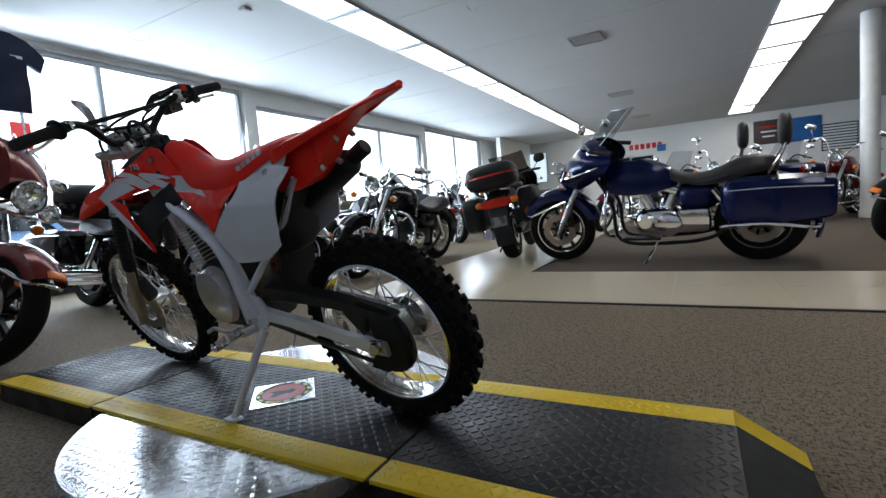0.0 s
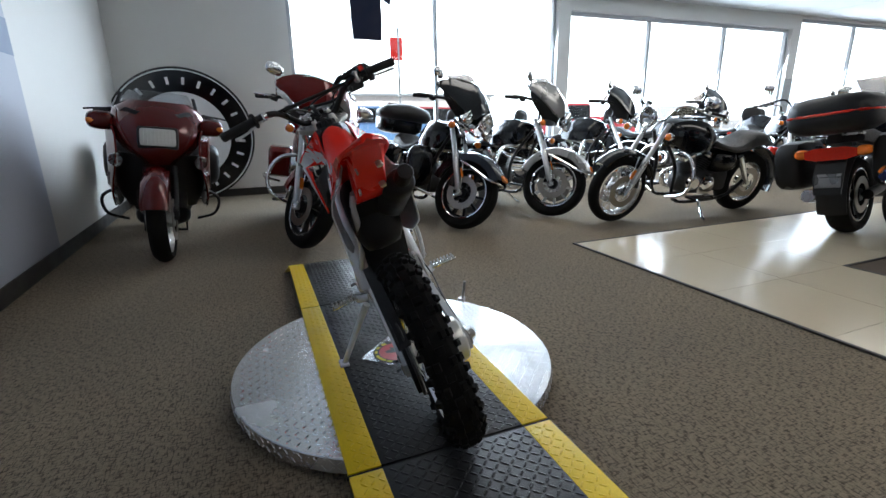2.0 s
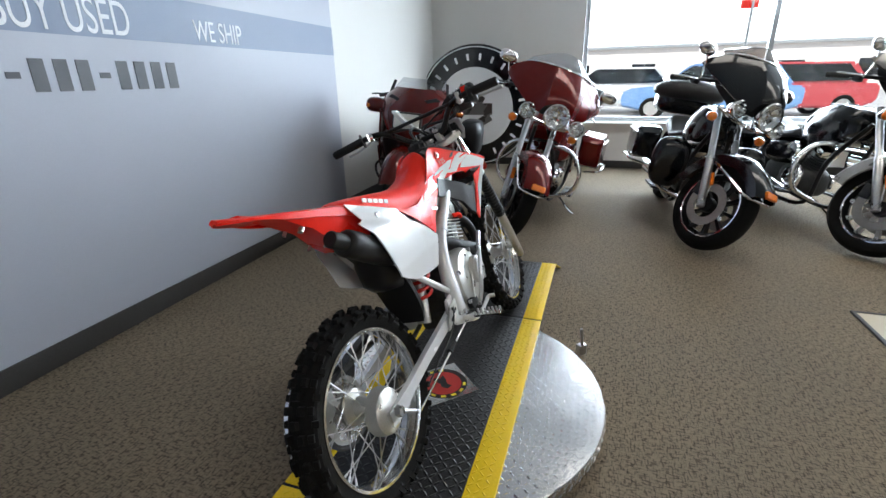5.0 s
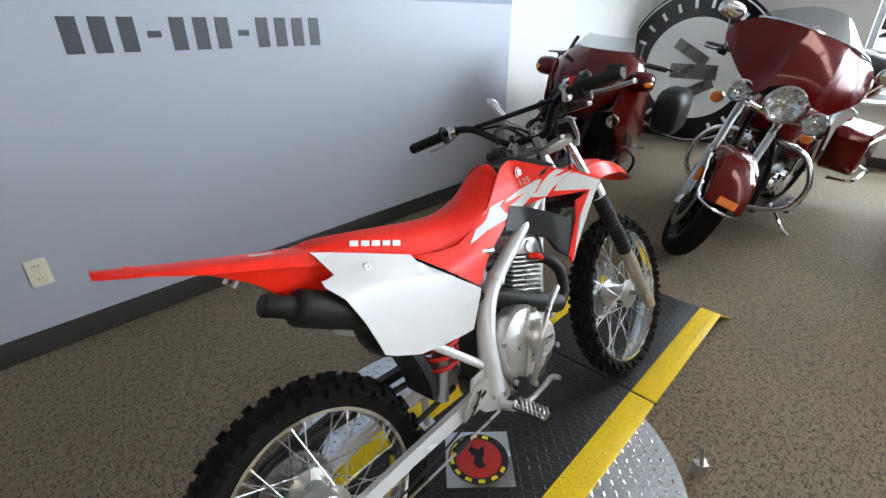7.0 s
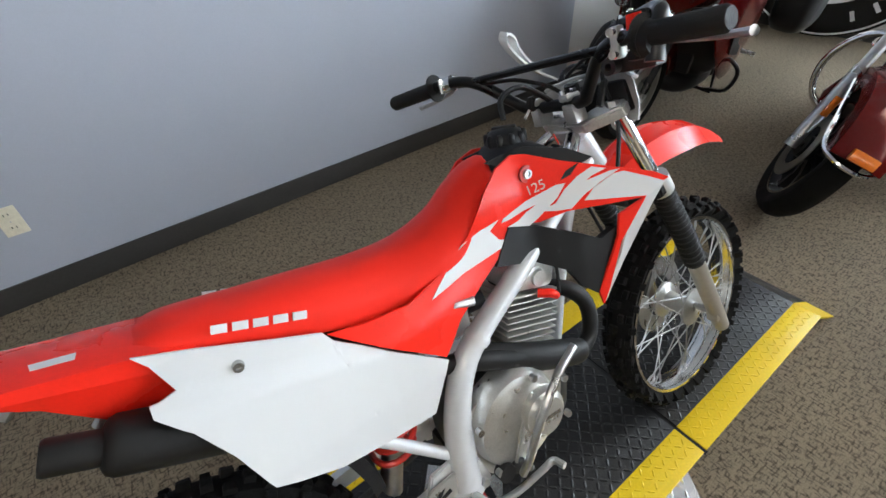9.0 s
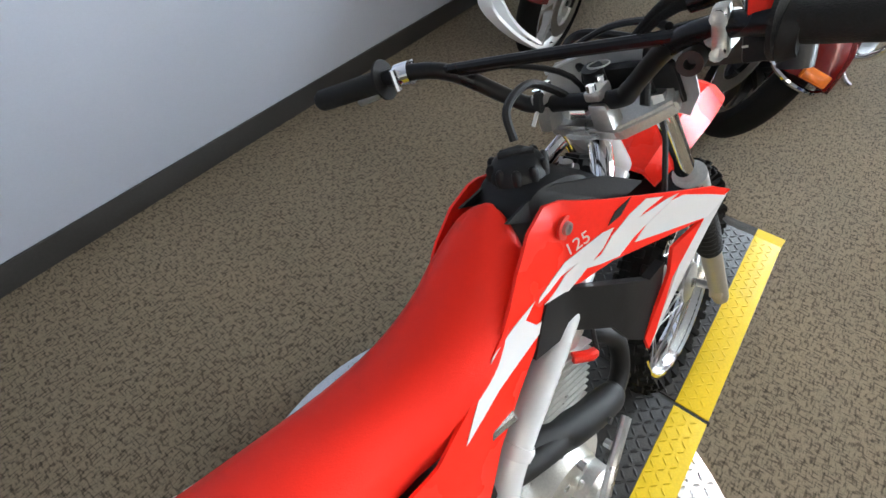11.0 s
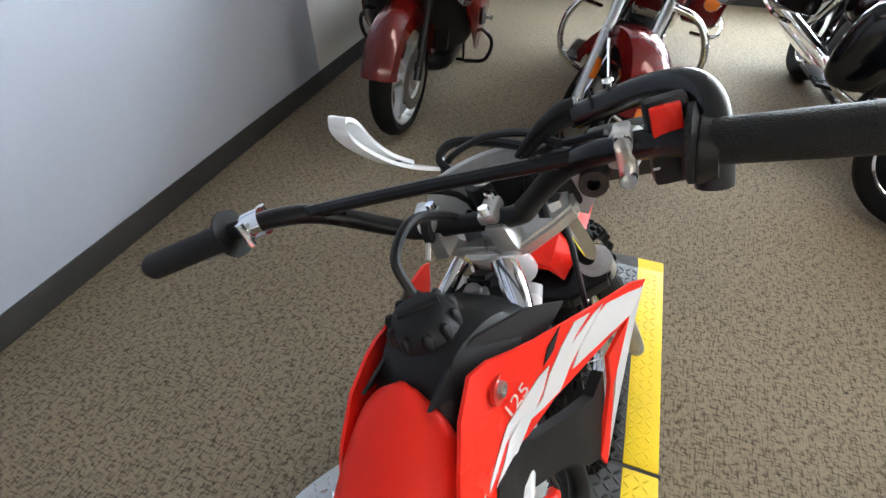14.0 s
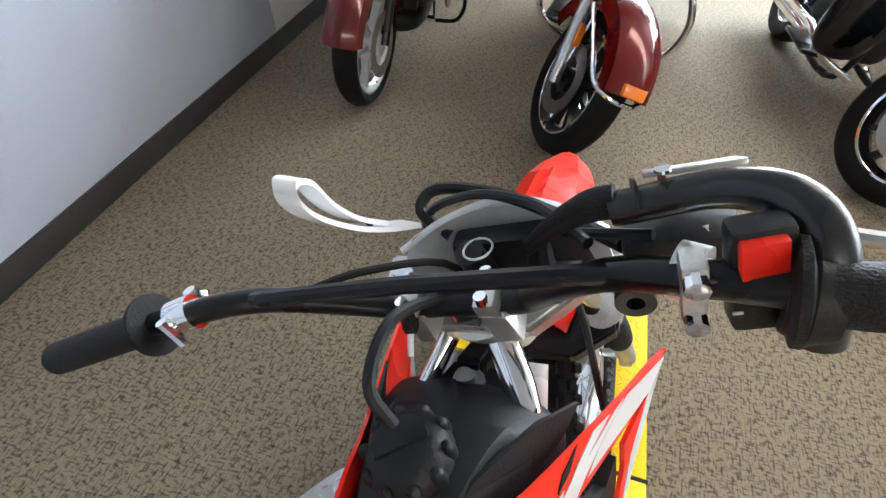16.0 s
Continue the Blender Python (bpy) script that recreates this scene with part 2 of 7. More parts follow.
def tube(pts, r, seg=10, n=5, flat=1.0):
    """A pipe along a smooth path; r may be one radius or one a point."""
    path = spline(pts, n) if len(pts) > 2 and n > 1 else [Vector(q) for q in pts]
    rs = [r] * len(path) if not isinstance(r, (list, tuple)) else [float(np.interp(i / (len(path) - 1) * (len(r) - 1), range(len(r)), r)) for i in range(len(path))]
    side, rings = None, []
    for i, q in enumerate(path):
        d = (path[min(i + 1, len(path) - 1)] - path[max(i - 1, 0)]).normalized()
        if side is None:
            side = d.cross(Vector((0.13, 0.2, 1))).normalized()
        side = (side - d * side.dot(d)).normalized()
        up = d.cross(side)
        rings.append([q + rs[i] * (side * math.cos(a) + up * math.sin(a) * flat) for a in (2 * math.pi * k / seg for k in range(seg))])
    return skin(rings)


def lathe(profile, seg=48, axis="Y", c=(0, 0, 0), closed=False):
    """Turns (radius, along) pairs about an axis."""
    pts = profile + [profile[0]] if closed else profile
    rings = []
    for r, h in pts:
        ring = []
        for k in range(seg):
            a = 2 * math.pi * k / seg
            u, v = max(r, 1e-5) * math.cos(a), max(r, 1e-5) * math.sin(a)
            q = {"Y": (u, h, v), "X": (h, u, v), "Z": (u, v, h)}[axis]
            ring.append(Vector(q) + Vector(c))
        rings.append(ring)
    bm = skin(rings, caps=False)
    bmesh.ops.remove_doubles(bm, verts=bm.verts, dist=1e-4)
    bmesh.ops.recalc_face_normals(bm, faces=bm.faces)
    return bm


def rod(a, b, r, seg=12, r2=None):
    return tube([a, b], [r, r if r2 is None else r2], seg, 1)


def join(*bms):
    out = bmesh.new()
    for b in bms:
        me = bpy.data.meshes.new("joined")
        b.to_mesh(me)
        b.free()
        out.from_mesh(me)
        bpy.data.meshes.remove(me)
    return out


def moved(bm, m):
    bm.transform(m)
    return bm


def plate(poly, thick, plane="XZ", at=0.0, bevel=0.0):
    """A flat piece with the given outline, thick metres deep about the plane."""
    bm = bmesh.new()
    def put(u, v, d):
        return {"XZ": (u, at + d, v), "XY": (u, v, at + d), "YZ": (at + d, u, v)}[plane]
    lo = [bm.verts.new(put(u, v, -thick / 2)) for u, v in poly]
    hi = [bm.verts.new(put(u, v, thick / 2)) for u, v in poly]
    bm.faces.new(lo[::-1])
    bm.faces.new(hi)
    for i in range(len(poly)):
        j = (i + 1) % len(poly)
        bm.faces.new((lo[i], lo[j], hi[j], hi[i]))
    bmesh.ops.recalc_face_normals(bm, faces=bm.faces)
    if bevel:
        bmesh.ops.bevel(bm, geom=bm.edges[:], offset=bevel, segments=2, affect="EDGES")
    return bm


def panel(poly, depth, thick=0.004, cuts=3, side=1, smooth=0, fine=0.03):
    """A moulded panel: an outline in x and z, whose y is depth(x, z), mirrored by side."""
    if smooth:
        poly = [(q.x, q.z) for q in spline([(x, 0, z) for x, z in poly + poly[:1]], smooth)][:-1]
    bm = bmesh.new()
    f = bm.faces.new([bm.verts.new((x, 0, z)) for x, z in poly])
    bmesh.ops.triangulate(bm, faces=[f])
    for _ in range(cuts):
        long = [e for e in bm.edges if e.calc_length() > fine]
        if not long:
            break
        bmesh.ops.subdivide_edges(bm, edges=long, cuts=1, use_grid_fill=False)
        bmesh.ops.triangulate(bm, faces=bm.faces)
    top, low = {}, {}
    out = bmesh.new()
    for v in bm.verts:
        y = depth(v.co.x, v.co.z)
        top[v] = out.verts.new((v.co.x, side * y, v.co.z))
        low[v] = out.verts.new((v.co.x, side * (y - thick), v.co.z))
    for f in bm.faces:
        out.faces.new([top[v] for v in f.verts])
        out.faces.new([low[v] for v in f.verts][::-1])
    for e in bm.edges:
        if len(e.link_faces) == 1:
            p, q = e.verts
            out.faces.new((top[p], top[q], low[q], low[p]))
    bm.free()
    bmesh.ops.recalc_face_normals(out, faces=out.faces)
    return out


def words(name, text, size, m, material, parent=None, depth=0.001):
    """Lettering in the built-in font, as a mesh."""
    cu = bpy.data.curves.new(name, "FONT")
    cu.body, cu.size, cu.extrude = text, size, depth
    cu.align_x = "LEFT"
    tmp = bpy.data.objects.new(name, cu)
    me = bpy.data.meshes.new_from_object(tmp)
    bpy.data.objects.remove(tmp)
    me.materials.clear()
    me.materials.append(material)
    ob = new(name, me)
    ob.parent = parent
    ob.matrix_local = m
    return ob


# ---- the showroom ----
WX, CZ = 5.46, 2.99          # window wall's inner face, ceiling height
SLOPE, WY = 0.0229, 1.8035    # the wrapped wall: y = WY + SLOPE * x
X0, Y0 = -8.0, -18.4        # far ends of the room
WYAW = math.degrees(math.atan(SLOPE))


def solid(name, c, s, material, kind="structure", label="", category="", bevel=0.0, rot=None):
    ob = part(name, box((0, 0, 0), s, bevel), material, m=pose(*c, *(rot or (0, 0, 0))))
    return tagged(ob, label, category, kind=kind)


floor = tagged(part("floor", box((-1.27, -8.1, -0.1), (13.7, 21.2, 0.2)), CARPET), "brown-grey loop carpet with short dark flecks", "floor", kind="structure")

# glossy beige tile walkway, in an L round the carpet island
GROUT = mat("beige_tile_grout", (0.47, 0.41, 0.31), 0.7, var=0.08)
pavers = new("walkway")
tagged(pavers, "glossy beige tile walkway with dark edge strips set in the carpet", "walkway", kind="structure")
TS = 0.61
tile_mesh = None
for i in range(16):
    for j in range(2):
        x, y = 0.999 - TS * i, -2.181 - TS * j
        m = pose(x, y, 0.002)
        if tile_mesh is None:
            tile_mesh = part("tile", box((0, 0, 0), (TS - 0.003, TS - 0.003, 0.012)), TILE, pavers, m=m)
        else:
            repeat(tile_mesh, m)
for j in range(22):
    for i in range(2):
        repeat(tile_mesh, pose(0.999 - TS * i, -2.181 - TS * (j + 2), 0.002))
part("grout", join(box((-3.32, -2.486, 0.0005), (9.2, 1.22, 0.0125)), box((0.694, -9.4, 0.0004), (1.22, 12.6, 0.0125))), GROUT, pavers)
for a, b, w in (((-8, -1.872), (1.31, -1.872), 0.02), ((1.31, -1.862), (1.31, -15.6), 0.02), ((0.08, -3.11), (0.08, -15.6), 0.02), ((-8, -3.1), (0.09, -3.1), 0.02)):
    cx, cy = (a[0] + b[0]) / 2, (a[1] + b[1]) / 2
    part("edge_strip", box((cx, cy, 0.005), (abs(a[0] - b[0]) + w * (a[0] == b[0]), abs(a[1] - b[1]) + w * (a[1] == b[1]), 0.012), 0.003), BASEB, pavers)
solid("carpet_island", (-3.96, -9.39, 0.004), (8.05, 12.55, 0.006), MAT_DARK, label="dark brown carpet island beside the walkway", category="carpet")

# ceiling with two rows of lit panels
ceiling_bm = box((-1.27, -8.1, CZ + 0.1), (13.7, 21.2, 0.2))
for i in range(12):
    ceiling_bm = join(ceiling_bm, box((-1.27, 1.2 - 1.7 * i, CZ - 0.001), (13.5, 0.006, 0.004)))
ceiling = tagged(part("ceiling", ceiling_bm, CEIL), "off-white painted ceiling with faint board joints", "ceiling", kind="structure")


def ceiling_light(x, y, w, d):
    e = thing("ceiling_light", pose(x, y, CZ), "long recessed ceiling light panel with a pale lit diffuser", "light", "rows of ceiling lights")
    part("diffuser", box((0, 0, -0.008), (w - 0.04, d - 0.11, 0.012), 0.002), LAMPPANEL, e, "glowing pale diffuser")
    fr = join(*[box((sx * (w / 2 - 0.01), 0, -0.012), (0.02, d, 0.024)) for sx in (-1, 1)], *[box((0, sy * (d / 2 - 0.0275), -0.0115), (w - 0.042, 0.055, 0.024)) for sy in (-1, 1)])
    part("frame", fr, FRAME_ALU, e)
    return e


la = ceiling_light(2.23, -1.22, 0.52, 1.405)
lb = ceiling_light(-2.64, -1.22, 0.67, 1.405)
for k in range(1, 12):
    copy_thing(la, pose(2.23, -1.22 - 1.425 * k, CZ))
    copy_thing(lb, pose(-2.64, -1.22 - 1.425 * k, CZ))


def ceiling_vent(x, y, w, d):
    e = thing("ceiling_vent", pose(x, y, CZ), "square grey metal ceiling air vent with slats", "vent")
    part("frame", join(box((-w / 2, 0, -0.01), (0.03, d, 0.02), 0.003), box((w / 2, 0, -0.01), (0.03, d, 0.02), 0.003), box((0, -d / 2, -0.01), (w, 0.03, 0.02), 0.003), box((0, d / 2, -0.01), (w, 0.03, 0.02), 0.003)), METALVENT, e)
    part("backing", box((0, 0, -0.004), (w - 0.03, d - 0.03, 0.006)), BLACKPL, e)
    for k in range(5):
        part("slat", box((0, -d / 2 + d * (k + 1) / 6, -0.012), (w - 0.04, 0.03, 0.004), rot=(25, 0, 0)), METALVENT, e)
    return e


for x, y, w in ((0.08, -6.32, 0.44), (0.19, -10.9, 0.52), (0.13, -15.0, 0.52), (-2.98, -16.0, 0.73)):
    ceiling_vent(x, y, w, 0.42)
for x, y in ((2.95, -2.6), (3.4, -6.2)):
    solid("smoke_detector", (x, y, CZ - 0.015), (0.1, 0.1, 0.03), CEIL, kind="", label="small round white ceiling detector", category="detector", bevel=0.012)
for k, (x, y) in enumerate(((4.4, -2.4), (3.3, -5.5), (0.9, -4.2))):
    e = thing("ceiling_hook", pose(x, y, CZ), "thin wire hook hanging from the ceiling", "hook")
    part("wire", tube([(0, 0, 0), (0.01, 0.02, -0.05), (0.05, 0.15, -0.07), (0.02, 0.3, -0.03), (0, 0.34, -0.06)], 0.003, 5), STEEL, e)

# walls
wl = 15.5
wall_left = tagged(part("wall_wrapped", box((0, 0.1, CZ / 2), (wl, 0.2, CZ)), WALL_WHITE, m=pose(WX + 0.2 - wl / 2, WY + SLOPE * (WX + 0.2 - wl / 2), 0, 0, 0, WYAW)), "white painted showroom wall partly under a grey vinyl wrap", "wall", kind="structure")
ML = pose(0, WY, 0, 0, 0, WYAW)   # along the wrapped wall: x along it, y into it
wrap = tagged(part("wall_wrap", box((-2.9, -0.0015, 1.55), (10.9, 0.005, 2.88)), WALL_GREY, m=ML), "smooth grey vinyl wrap with a blue-grey band and lettering", "wall wrap", kind="structure")
part("band", box((-2.9, -0.0055, 1.553), (10.9, 0.002, 0.23)), BAND, wrap, "blue-grey band")
words("lettering", "BUY USED", 0.225, pose(-0.13, -0.0075, 1.455, 90, 0, 0) @ Matrix.Diagonal((0.62, 1, 1, 1)), LETTER, wrap)
words("lettering", "WE SHIP", 0.165, pose(0.925, -0.0075, 1.46, 90, 0, 0) @ Matrix.Diagonal((0.66, 1, 1, 1)), LETTER, wrap)
# the number under the band stands as plain bars
for k in range(12):
    dash = k in (3, 7)
    cx = -0.395 + 0.1 * k
    part("bar", box((cx, -0.0055, 1.268), (0.062 if not dash else 0.055, 0.002, 0.026 if dash else 0.135)), INK, wrap)
part("baseboard_wrapped", box((-1.9, -0.008, 0.055), (14.6, 0.012, 0.11), 0.003), BASEB, m=ML)
tagged(bpy.data.objects["baseboard_wrapped"], "dark grey rubber baseboard", "baseboard", kind="structure")

outlet = thing("wall_outlet", ML @ pose(-0.768, -0.004, 0.371), "ivory wall outlet with two sockets on the grey wall", "outlet")
part("cover_plate", box((0, -0.003, 0), (0.075, 0.006, 0.12), 0.002), IVORY, outlet)
for dz in (-0.028, 0.028):
    s = part("socket", box((0, -0.0065, dz), (0.034, 0.003, 0.028), 0.004), IVORY, outlet)
    for dx in (-0.007, 0.007):
        part("slot", box((dx, -0.0082, dz + 0.003), (0.003, 0.001, 0.009)), BLACKPL, s)
part("screw", rod((0, -0.0085, 0), (0, -0.005, 0), 0.003, 8), STEEL, outlet)

# window wall: sill, posts, headers, frames and panes
wx = WX + 0.1
SILL = 0.60


def wall_piece(name, y0, y1, z0, z1, material=WALL_WHITE, x=wx, t=0.2):
    return tagged(part(name, box((x, (y0 + y1) / 2, (z0 + z1) / 2), (t, abs(y1 - y0), z1 - z0)), material), "white painted window wall", "wall", kind="structure")


wall_piece("wall_window_corner", 2.2, -0.19, 0, CZ)
wall_piece("wall_window_sill", -0.19, -14.65, 0, SILL)
wall_piece("wall_window_header", -4.78, -10.42, 2.72, CZ)
wall_piece("wall_window_header_side", -10.68, -14.65, 2.95, CZ)
wall_piece("wall_window_post", -4.53, -4.78, SILL, CZ)
wall_piece("wall_window_pier", -10.42, -10.68, SILL, CZ)
wall_piece("wall_window_top", -0.19, -4.53, 2.93, CZ)
wall_piece("wall_window_end", -14.65, Y0 - 0.2, 0, CZ)
tagged(part("baseboard_window", box((WX - 0.008, -6.2, 0.05), (0.012, 16.6, 0.1), 0.003), BASEB), "dark rubber baseboard", "baseboard", kind="structure")
tagged(part("window_ledge", box((WX - 0.02, -7.4, SILL + 0.013), (0.24, 14.2, 0.025), 0.005), WALL_WHITE), "white window ledge", "sill", kind="structure")


def window(n, y0, y1, z0, z1, mullions, t=0.055):
    e = new("window_%d" % n)
    e.matrix_world = pose(wx + 0.02, 0, 0)
    tagged(e, "large shop window with slim grey frame and bright daylight behind", "window", kind="structure")
    part("window_frame", join(box((0, (y0 + y1) / 2, z1 - t / 2), (0.08, y0 - y1, t), 0.004), box((0, (y0 + y1) / 2, z0 + t / 2), (0.08, y0 - y1, t), 0.004),
                              box((0, y0 - t / 2, (z0 + z1) / 2), (0.078, t, z1 - z0 - 2 * t), 0.004), box((0, y1 + t / 2, (z0 + z1) / 2), (0.078, t, z1 - z0 - 2 * t), 0.004)), FRAME_ALU, e)
    edges = [y0 - t, *mullions, y1 + t]
    for q in mullions:
        part("mullion", box((0, q, (z0 + z1) / 2), (0.07, t, z1 - z0 - 2 * t), 0.004), FRAME_ALU, e)
    for a, b in zip(edges, edges[1:]):
        p = part("pane", box((0, (a + b) / 2, (z0 + z1) / 2), (0.006, a - b - 0.03, z1 - z0 - 2 * t)), GLASS, e)
        p.visible_shadow = False
    return e


window(1, -0.19, -4.53, SILL + 0.03, 2.93, (-2.36,))
window(2, -4.78, -10.42, SILL + 0.03, 2.72, (-6.6, -8.55))
window(3, -10.68, -14.65, SILL + 0.03, 2.95, (-12.7,))

# far wall, rear wall, and the parts of the room behind the camera
for name, c, s in (("wall_far", (-1.27, Y0 - 0.1, CZ / 2), (13.9, 0.2, CZ)), ("wall_rear", (X0 - 0.1, -8.1, CZ / 2), (0.2, 21.2, CZ))):
    tagged(part(name, box(c, s), WALL_WHITE), "white painted showroom wall", "wall", kind="structure")
wall_piece("wall_alcove", -14.9, -18.4, 0, CZ, x=4.9, t=0.16)

column = tagged(part("column", lathe([(0.13, 0), (0.13, 0.12), (0.115, 0.13), (0.115, CZ)], 28, "Z"), COLUMN, m=pose(-3.58, -8.11, 0)), "round white painted steel column", "column", kind="structure")



# ---- the turntable with its drive-on deck ----
DZ = 0.087
spinner = thing("turntable", pose(0, 0, 0), "round diamond-plate turntable with a black drive-on deck edged in yellow", "turntable")


def lozenges(spots, z, size=0.024, wide=0.008, high=0.0016):
    """Raised tread marks at (x, y, turn)."""
    vs, fs = [], []
    for x, y, a in spots:
        u, v = Vector((math.cos(a), math.sin(a), 0)), Vector((-math.sin(a), math.cos(a), 0))
        c, b = Vector((x, y, z)), len(vs)
        for q in (-size / 2 * u, -size * 0.2 * u - wide / 2 * v, size * 0.2 * u - wide / 2 * v, size / 2 * u, size * 0.2 * u + wide / 2 * v, -size * 0.2 * u + wide / 2 * v):
            vs.append(c + q)
        vs += [c - size * 0.25 * u + Vector((0, 0, high)), c + size * 0.25 * u + Vector((0, 0, high))]
        fs += [(b, b + 1, b + 6), (b + 1, b + 2, b + 7, b + 6), (b + 2, b + 3, b + 7), (b + 3, b + 4, b + 7), (b + 4, b + 5, b + 6, b + 7), (b + 5, b, b + 6)]
    me = bpy.data.meshes.new("tread")
    me.from_pydata([tuple(q) for q in vs], [], fs)
    return me


def tread(parent, spots, z, material, **kw):
    me = lozenges(spots, z, **kw)
    me.materials.append(material)
    ob = new("tread", me)
    ob.parent = parent
    ob["kind"] = "stuff"
    return ob


disc = part("disc", lathe([(0.0, 0.022), (0.597, 0.022), (0.612, 0.026), (0.612, 0.072), (0.609, 0.076), (0.0, 0.076)], 96, "Z"), PLATE_AL, spinner, "bright aluminium diamond-plate disc")
P = 0.026
tread(disc, [(i * P, j * P, math.pi / 4 if (i + j) % 2 else -math.pi / 4) for i in range(-24, 25) for j in range(-24, 25) if math.hypot(i * P, j * P) < 0.597 and abs(j * P) > 0.3], 0.0758, PLATE_AL, size=0.026, wide=0.008, high=0.002)
part("base_ring", lathe([(0.57, 0.0), (0.57, 0.022)], 64, "Z"), BLACKSAT, spinner)
# tread marks round the disc's upright edge
ring = bmesh.new()
for k in range(150):
    a = 2 * math.pi * k / 150
    for row in range(2):
        q = box((0, 0, 0), (0.0025, 0.02, 0.006), 0.001)
        q.transform(Matrix.Rotation(a, 4, "Z") @ pose(0.6125, 0, 0.037 + 0.022 * row, 45 if (k + row) % 2 else -45))
        me = bpy.data.meshes.new("tmp")
        q.to_mesh(me)
        q.free()
        ring.from_mesh(me)
        bpy.data.meshes.remove(me)
ring_ob = part("edge_tread", ring, PLATE_AL, disc)
ring_ob["kind"] = "stuff"

HW, SW = 0.308, 0.09


def deck(x0, x1, slope=0, flare=0.0):
    """A black deck piece with yellow edges; slope says at which end it runs down to the floor."""
    d = part("deck", box(((x0 + x1) / 2, 0, DZ - 0.006), (x1 - x0 - 0.012, 2 * (HW - SW), 0.012), 0.002), DECK, spinner)
    for s in (-1, 1):
        part("edge_stripe", box(((x0 + x1) / 2, s * (HW - SW / 2), DZ - 0.006), (x1 - x0 - 0.012, SW, 0.0122), 0.002), YELLOW, d, "yellow painted edge stripe")
    p = 0.0235
    n = int((x1 - x0 - 0.03) / p)
    def grid(ylo, yhi):
        return [(x0 + 0.02 + p * i, ylo + p * j, math.pi / 4 if (i + j) % 2 else -math.pi / 4) for i in range(n + 1) for j in range(int((yhi - ylo) / p + 1.001))]
    tread(d, grid(-HW + SW + 0.012, HW - SW - 0.01), DZ, DECK, size=0.027, wide=0.009, high=0.002)
    for s in (-1, 1):
        lo = HW - SW + 0.012
        spots = grid(lo, HW - 0.008)
        tread(d, [(x, s * y, a) for x, y, a in spots], DZ, YELLOW, size=0.024, wide=0.007, high=0.0018)
    if slope:
        xe = x1 if slope > 0 else x0
        xt = xe + slope * 0.145
        def quad(ya, yb, ta, tb):
            bm = bmesh.new()
            top = [bm.verts.new(q) for q in ((xe - slope * 0.006, ya, DZ), (xt, ta, 0.004), (xt, tb, 0.004), (xe - slope * 0.006, yb, DZ))]
            low = [bm.verts.new(q) for q in ((xe - slope * 0.006, ya, DZ - 0.012), (xt, ta, 0.0), (xt, tb, 0.0), (xe - slope * 0.006, yb, DZ - 0.012))]
            bm.faces.new(top)
            bm.faces.new(low[::-1])
            for i in range(4):
                j = (i + 1) % 4
                bm.faces.new((top[i], low[i], low[j], top[j]))
            bmesh.ops.recalc_face_normals(bm, faces=bm.faces)
            return bm
        part("ramp_lip", quad(-HW + SW, HW - SW, -HW + SW - flare * 0.6, HW - SW + flare * 0.6), DECK, d)
        for s in (-1, 1):
            part("ramp_stripe", quad(s * (HW - SW), s * HW, s * (HW - SW + flare * 0.6), s * (HW + flare)), YELLOW, d)
        for s in (-1, 1):
            xa, xb = min(x0, x1) + 0.008, max(x0, x1) - 0.008
            foot_in = 0.05 if s < 0 else -0.004
            sk = skin([[(x, s * (HW - 0.014), DZ - 0.013), (x, s * (HW - 0.002), DZ - 0.013), (x, s * (HW - foot_in), 0.0), (x, s * (HW - foot_in - 0.012), 0.0)] for x in (xa, xb)])
            part("side_skirt", sk, DECK, d)
    return d


deck(-0.61, 0.61)
deck(0.61, 1.39, 1, 0.022)
deck(-1.36, -0.61, -1, -0.014)
for x in (-0.61, 0.61):
    part("joint_strip", box((x, 0, DZ - 0.007), (0.012, 2 * HW + 0.01, 0.006)), BLACKPL, spinner)
for s in (-1, 1):
    part("rail", box((0, s * 0.285, 0.0775), (1.19, 0.02, 0.003)), BLACKSAT, spinner)
pin = part("lock_pin", rod((0.495, -0.515, 0.02), (0.433, -0.502, 0.166), 0.0065, 10), STEEL, spinner, "bare steel locking pin")
part("pin_bracket", box((0.484, -0.508, 0.035), (0.04, 0.03, 0.05), 0.004, rot=(0, 0, -45)), STEEL, spinner)

badge = thing("deck_sticker", pose(-0.012, -0.002, DZ + 0.0022, 0, 0, 45), "square foil sticker with round red and black badge", "sticker")
part("backing", box((0, 0, 0.0004), (0.205, 0.205, 0.0008)), PLATE_AL, badge, "silver foil square")
part("black_ring", lathe([(0, 0.0009), (0.094, 0.0009), (0.094, 0.0012), (0, 0.0012)], 48, "Z"), BLACKPL, badge)
part("red_disc", lathe([(0, 0.0013), (0.072, 0.0013), (0.072, 0.0016), (0, 0.0016)], 48, "Z"), mat("sticker_red", (0.42, 0.02, 0.015), 0.4), badge)
YEL = mat("sticker_yellow", (0.75, 0.6, 0.03), 0.4)
for k in range(12):
    a = math.radians(-65 + 28 * k if k < 7 else 205 + 25 * (k - 7))
    part("bar", moved(box((0, 0, 0), (0.02, 0.011, 0.0005)), Matrix.Rotation(a + math.radians(45), 4, "Z") @ pose(0, 0.083, 0.0016)), YEL, badge)
part("emblem", plate([(-0.04, 0.0), (-0.02, 0.018), (0.0, 0.012), (0.03, 0.03), (0.045, 0.02), (0.03, 0.0), (0.045, -0.02), (0.02, -0.02), (-0.01, -0.012), (-0.03, -0.022)], 0.0005, "XY", 0.0018), BLACKPL, badge)


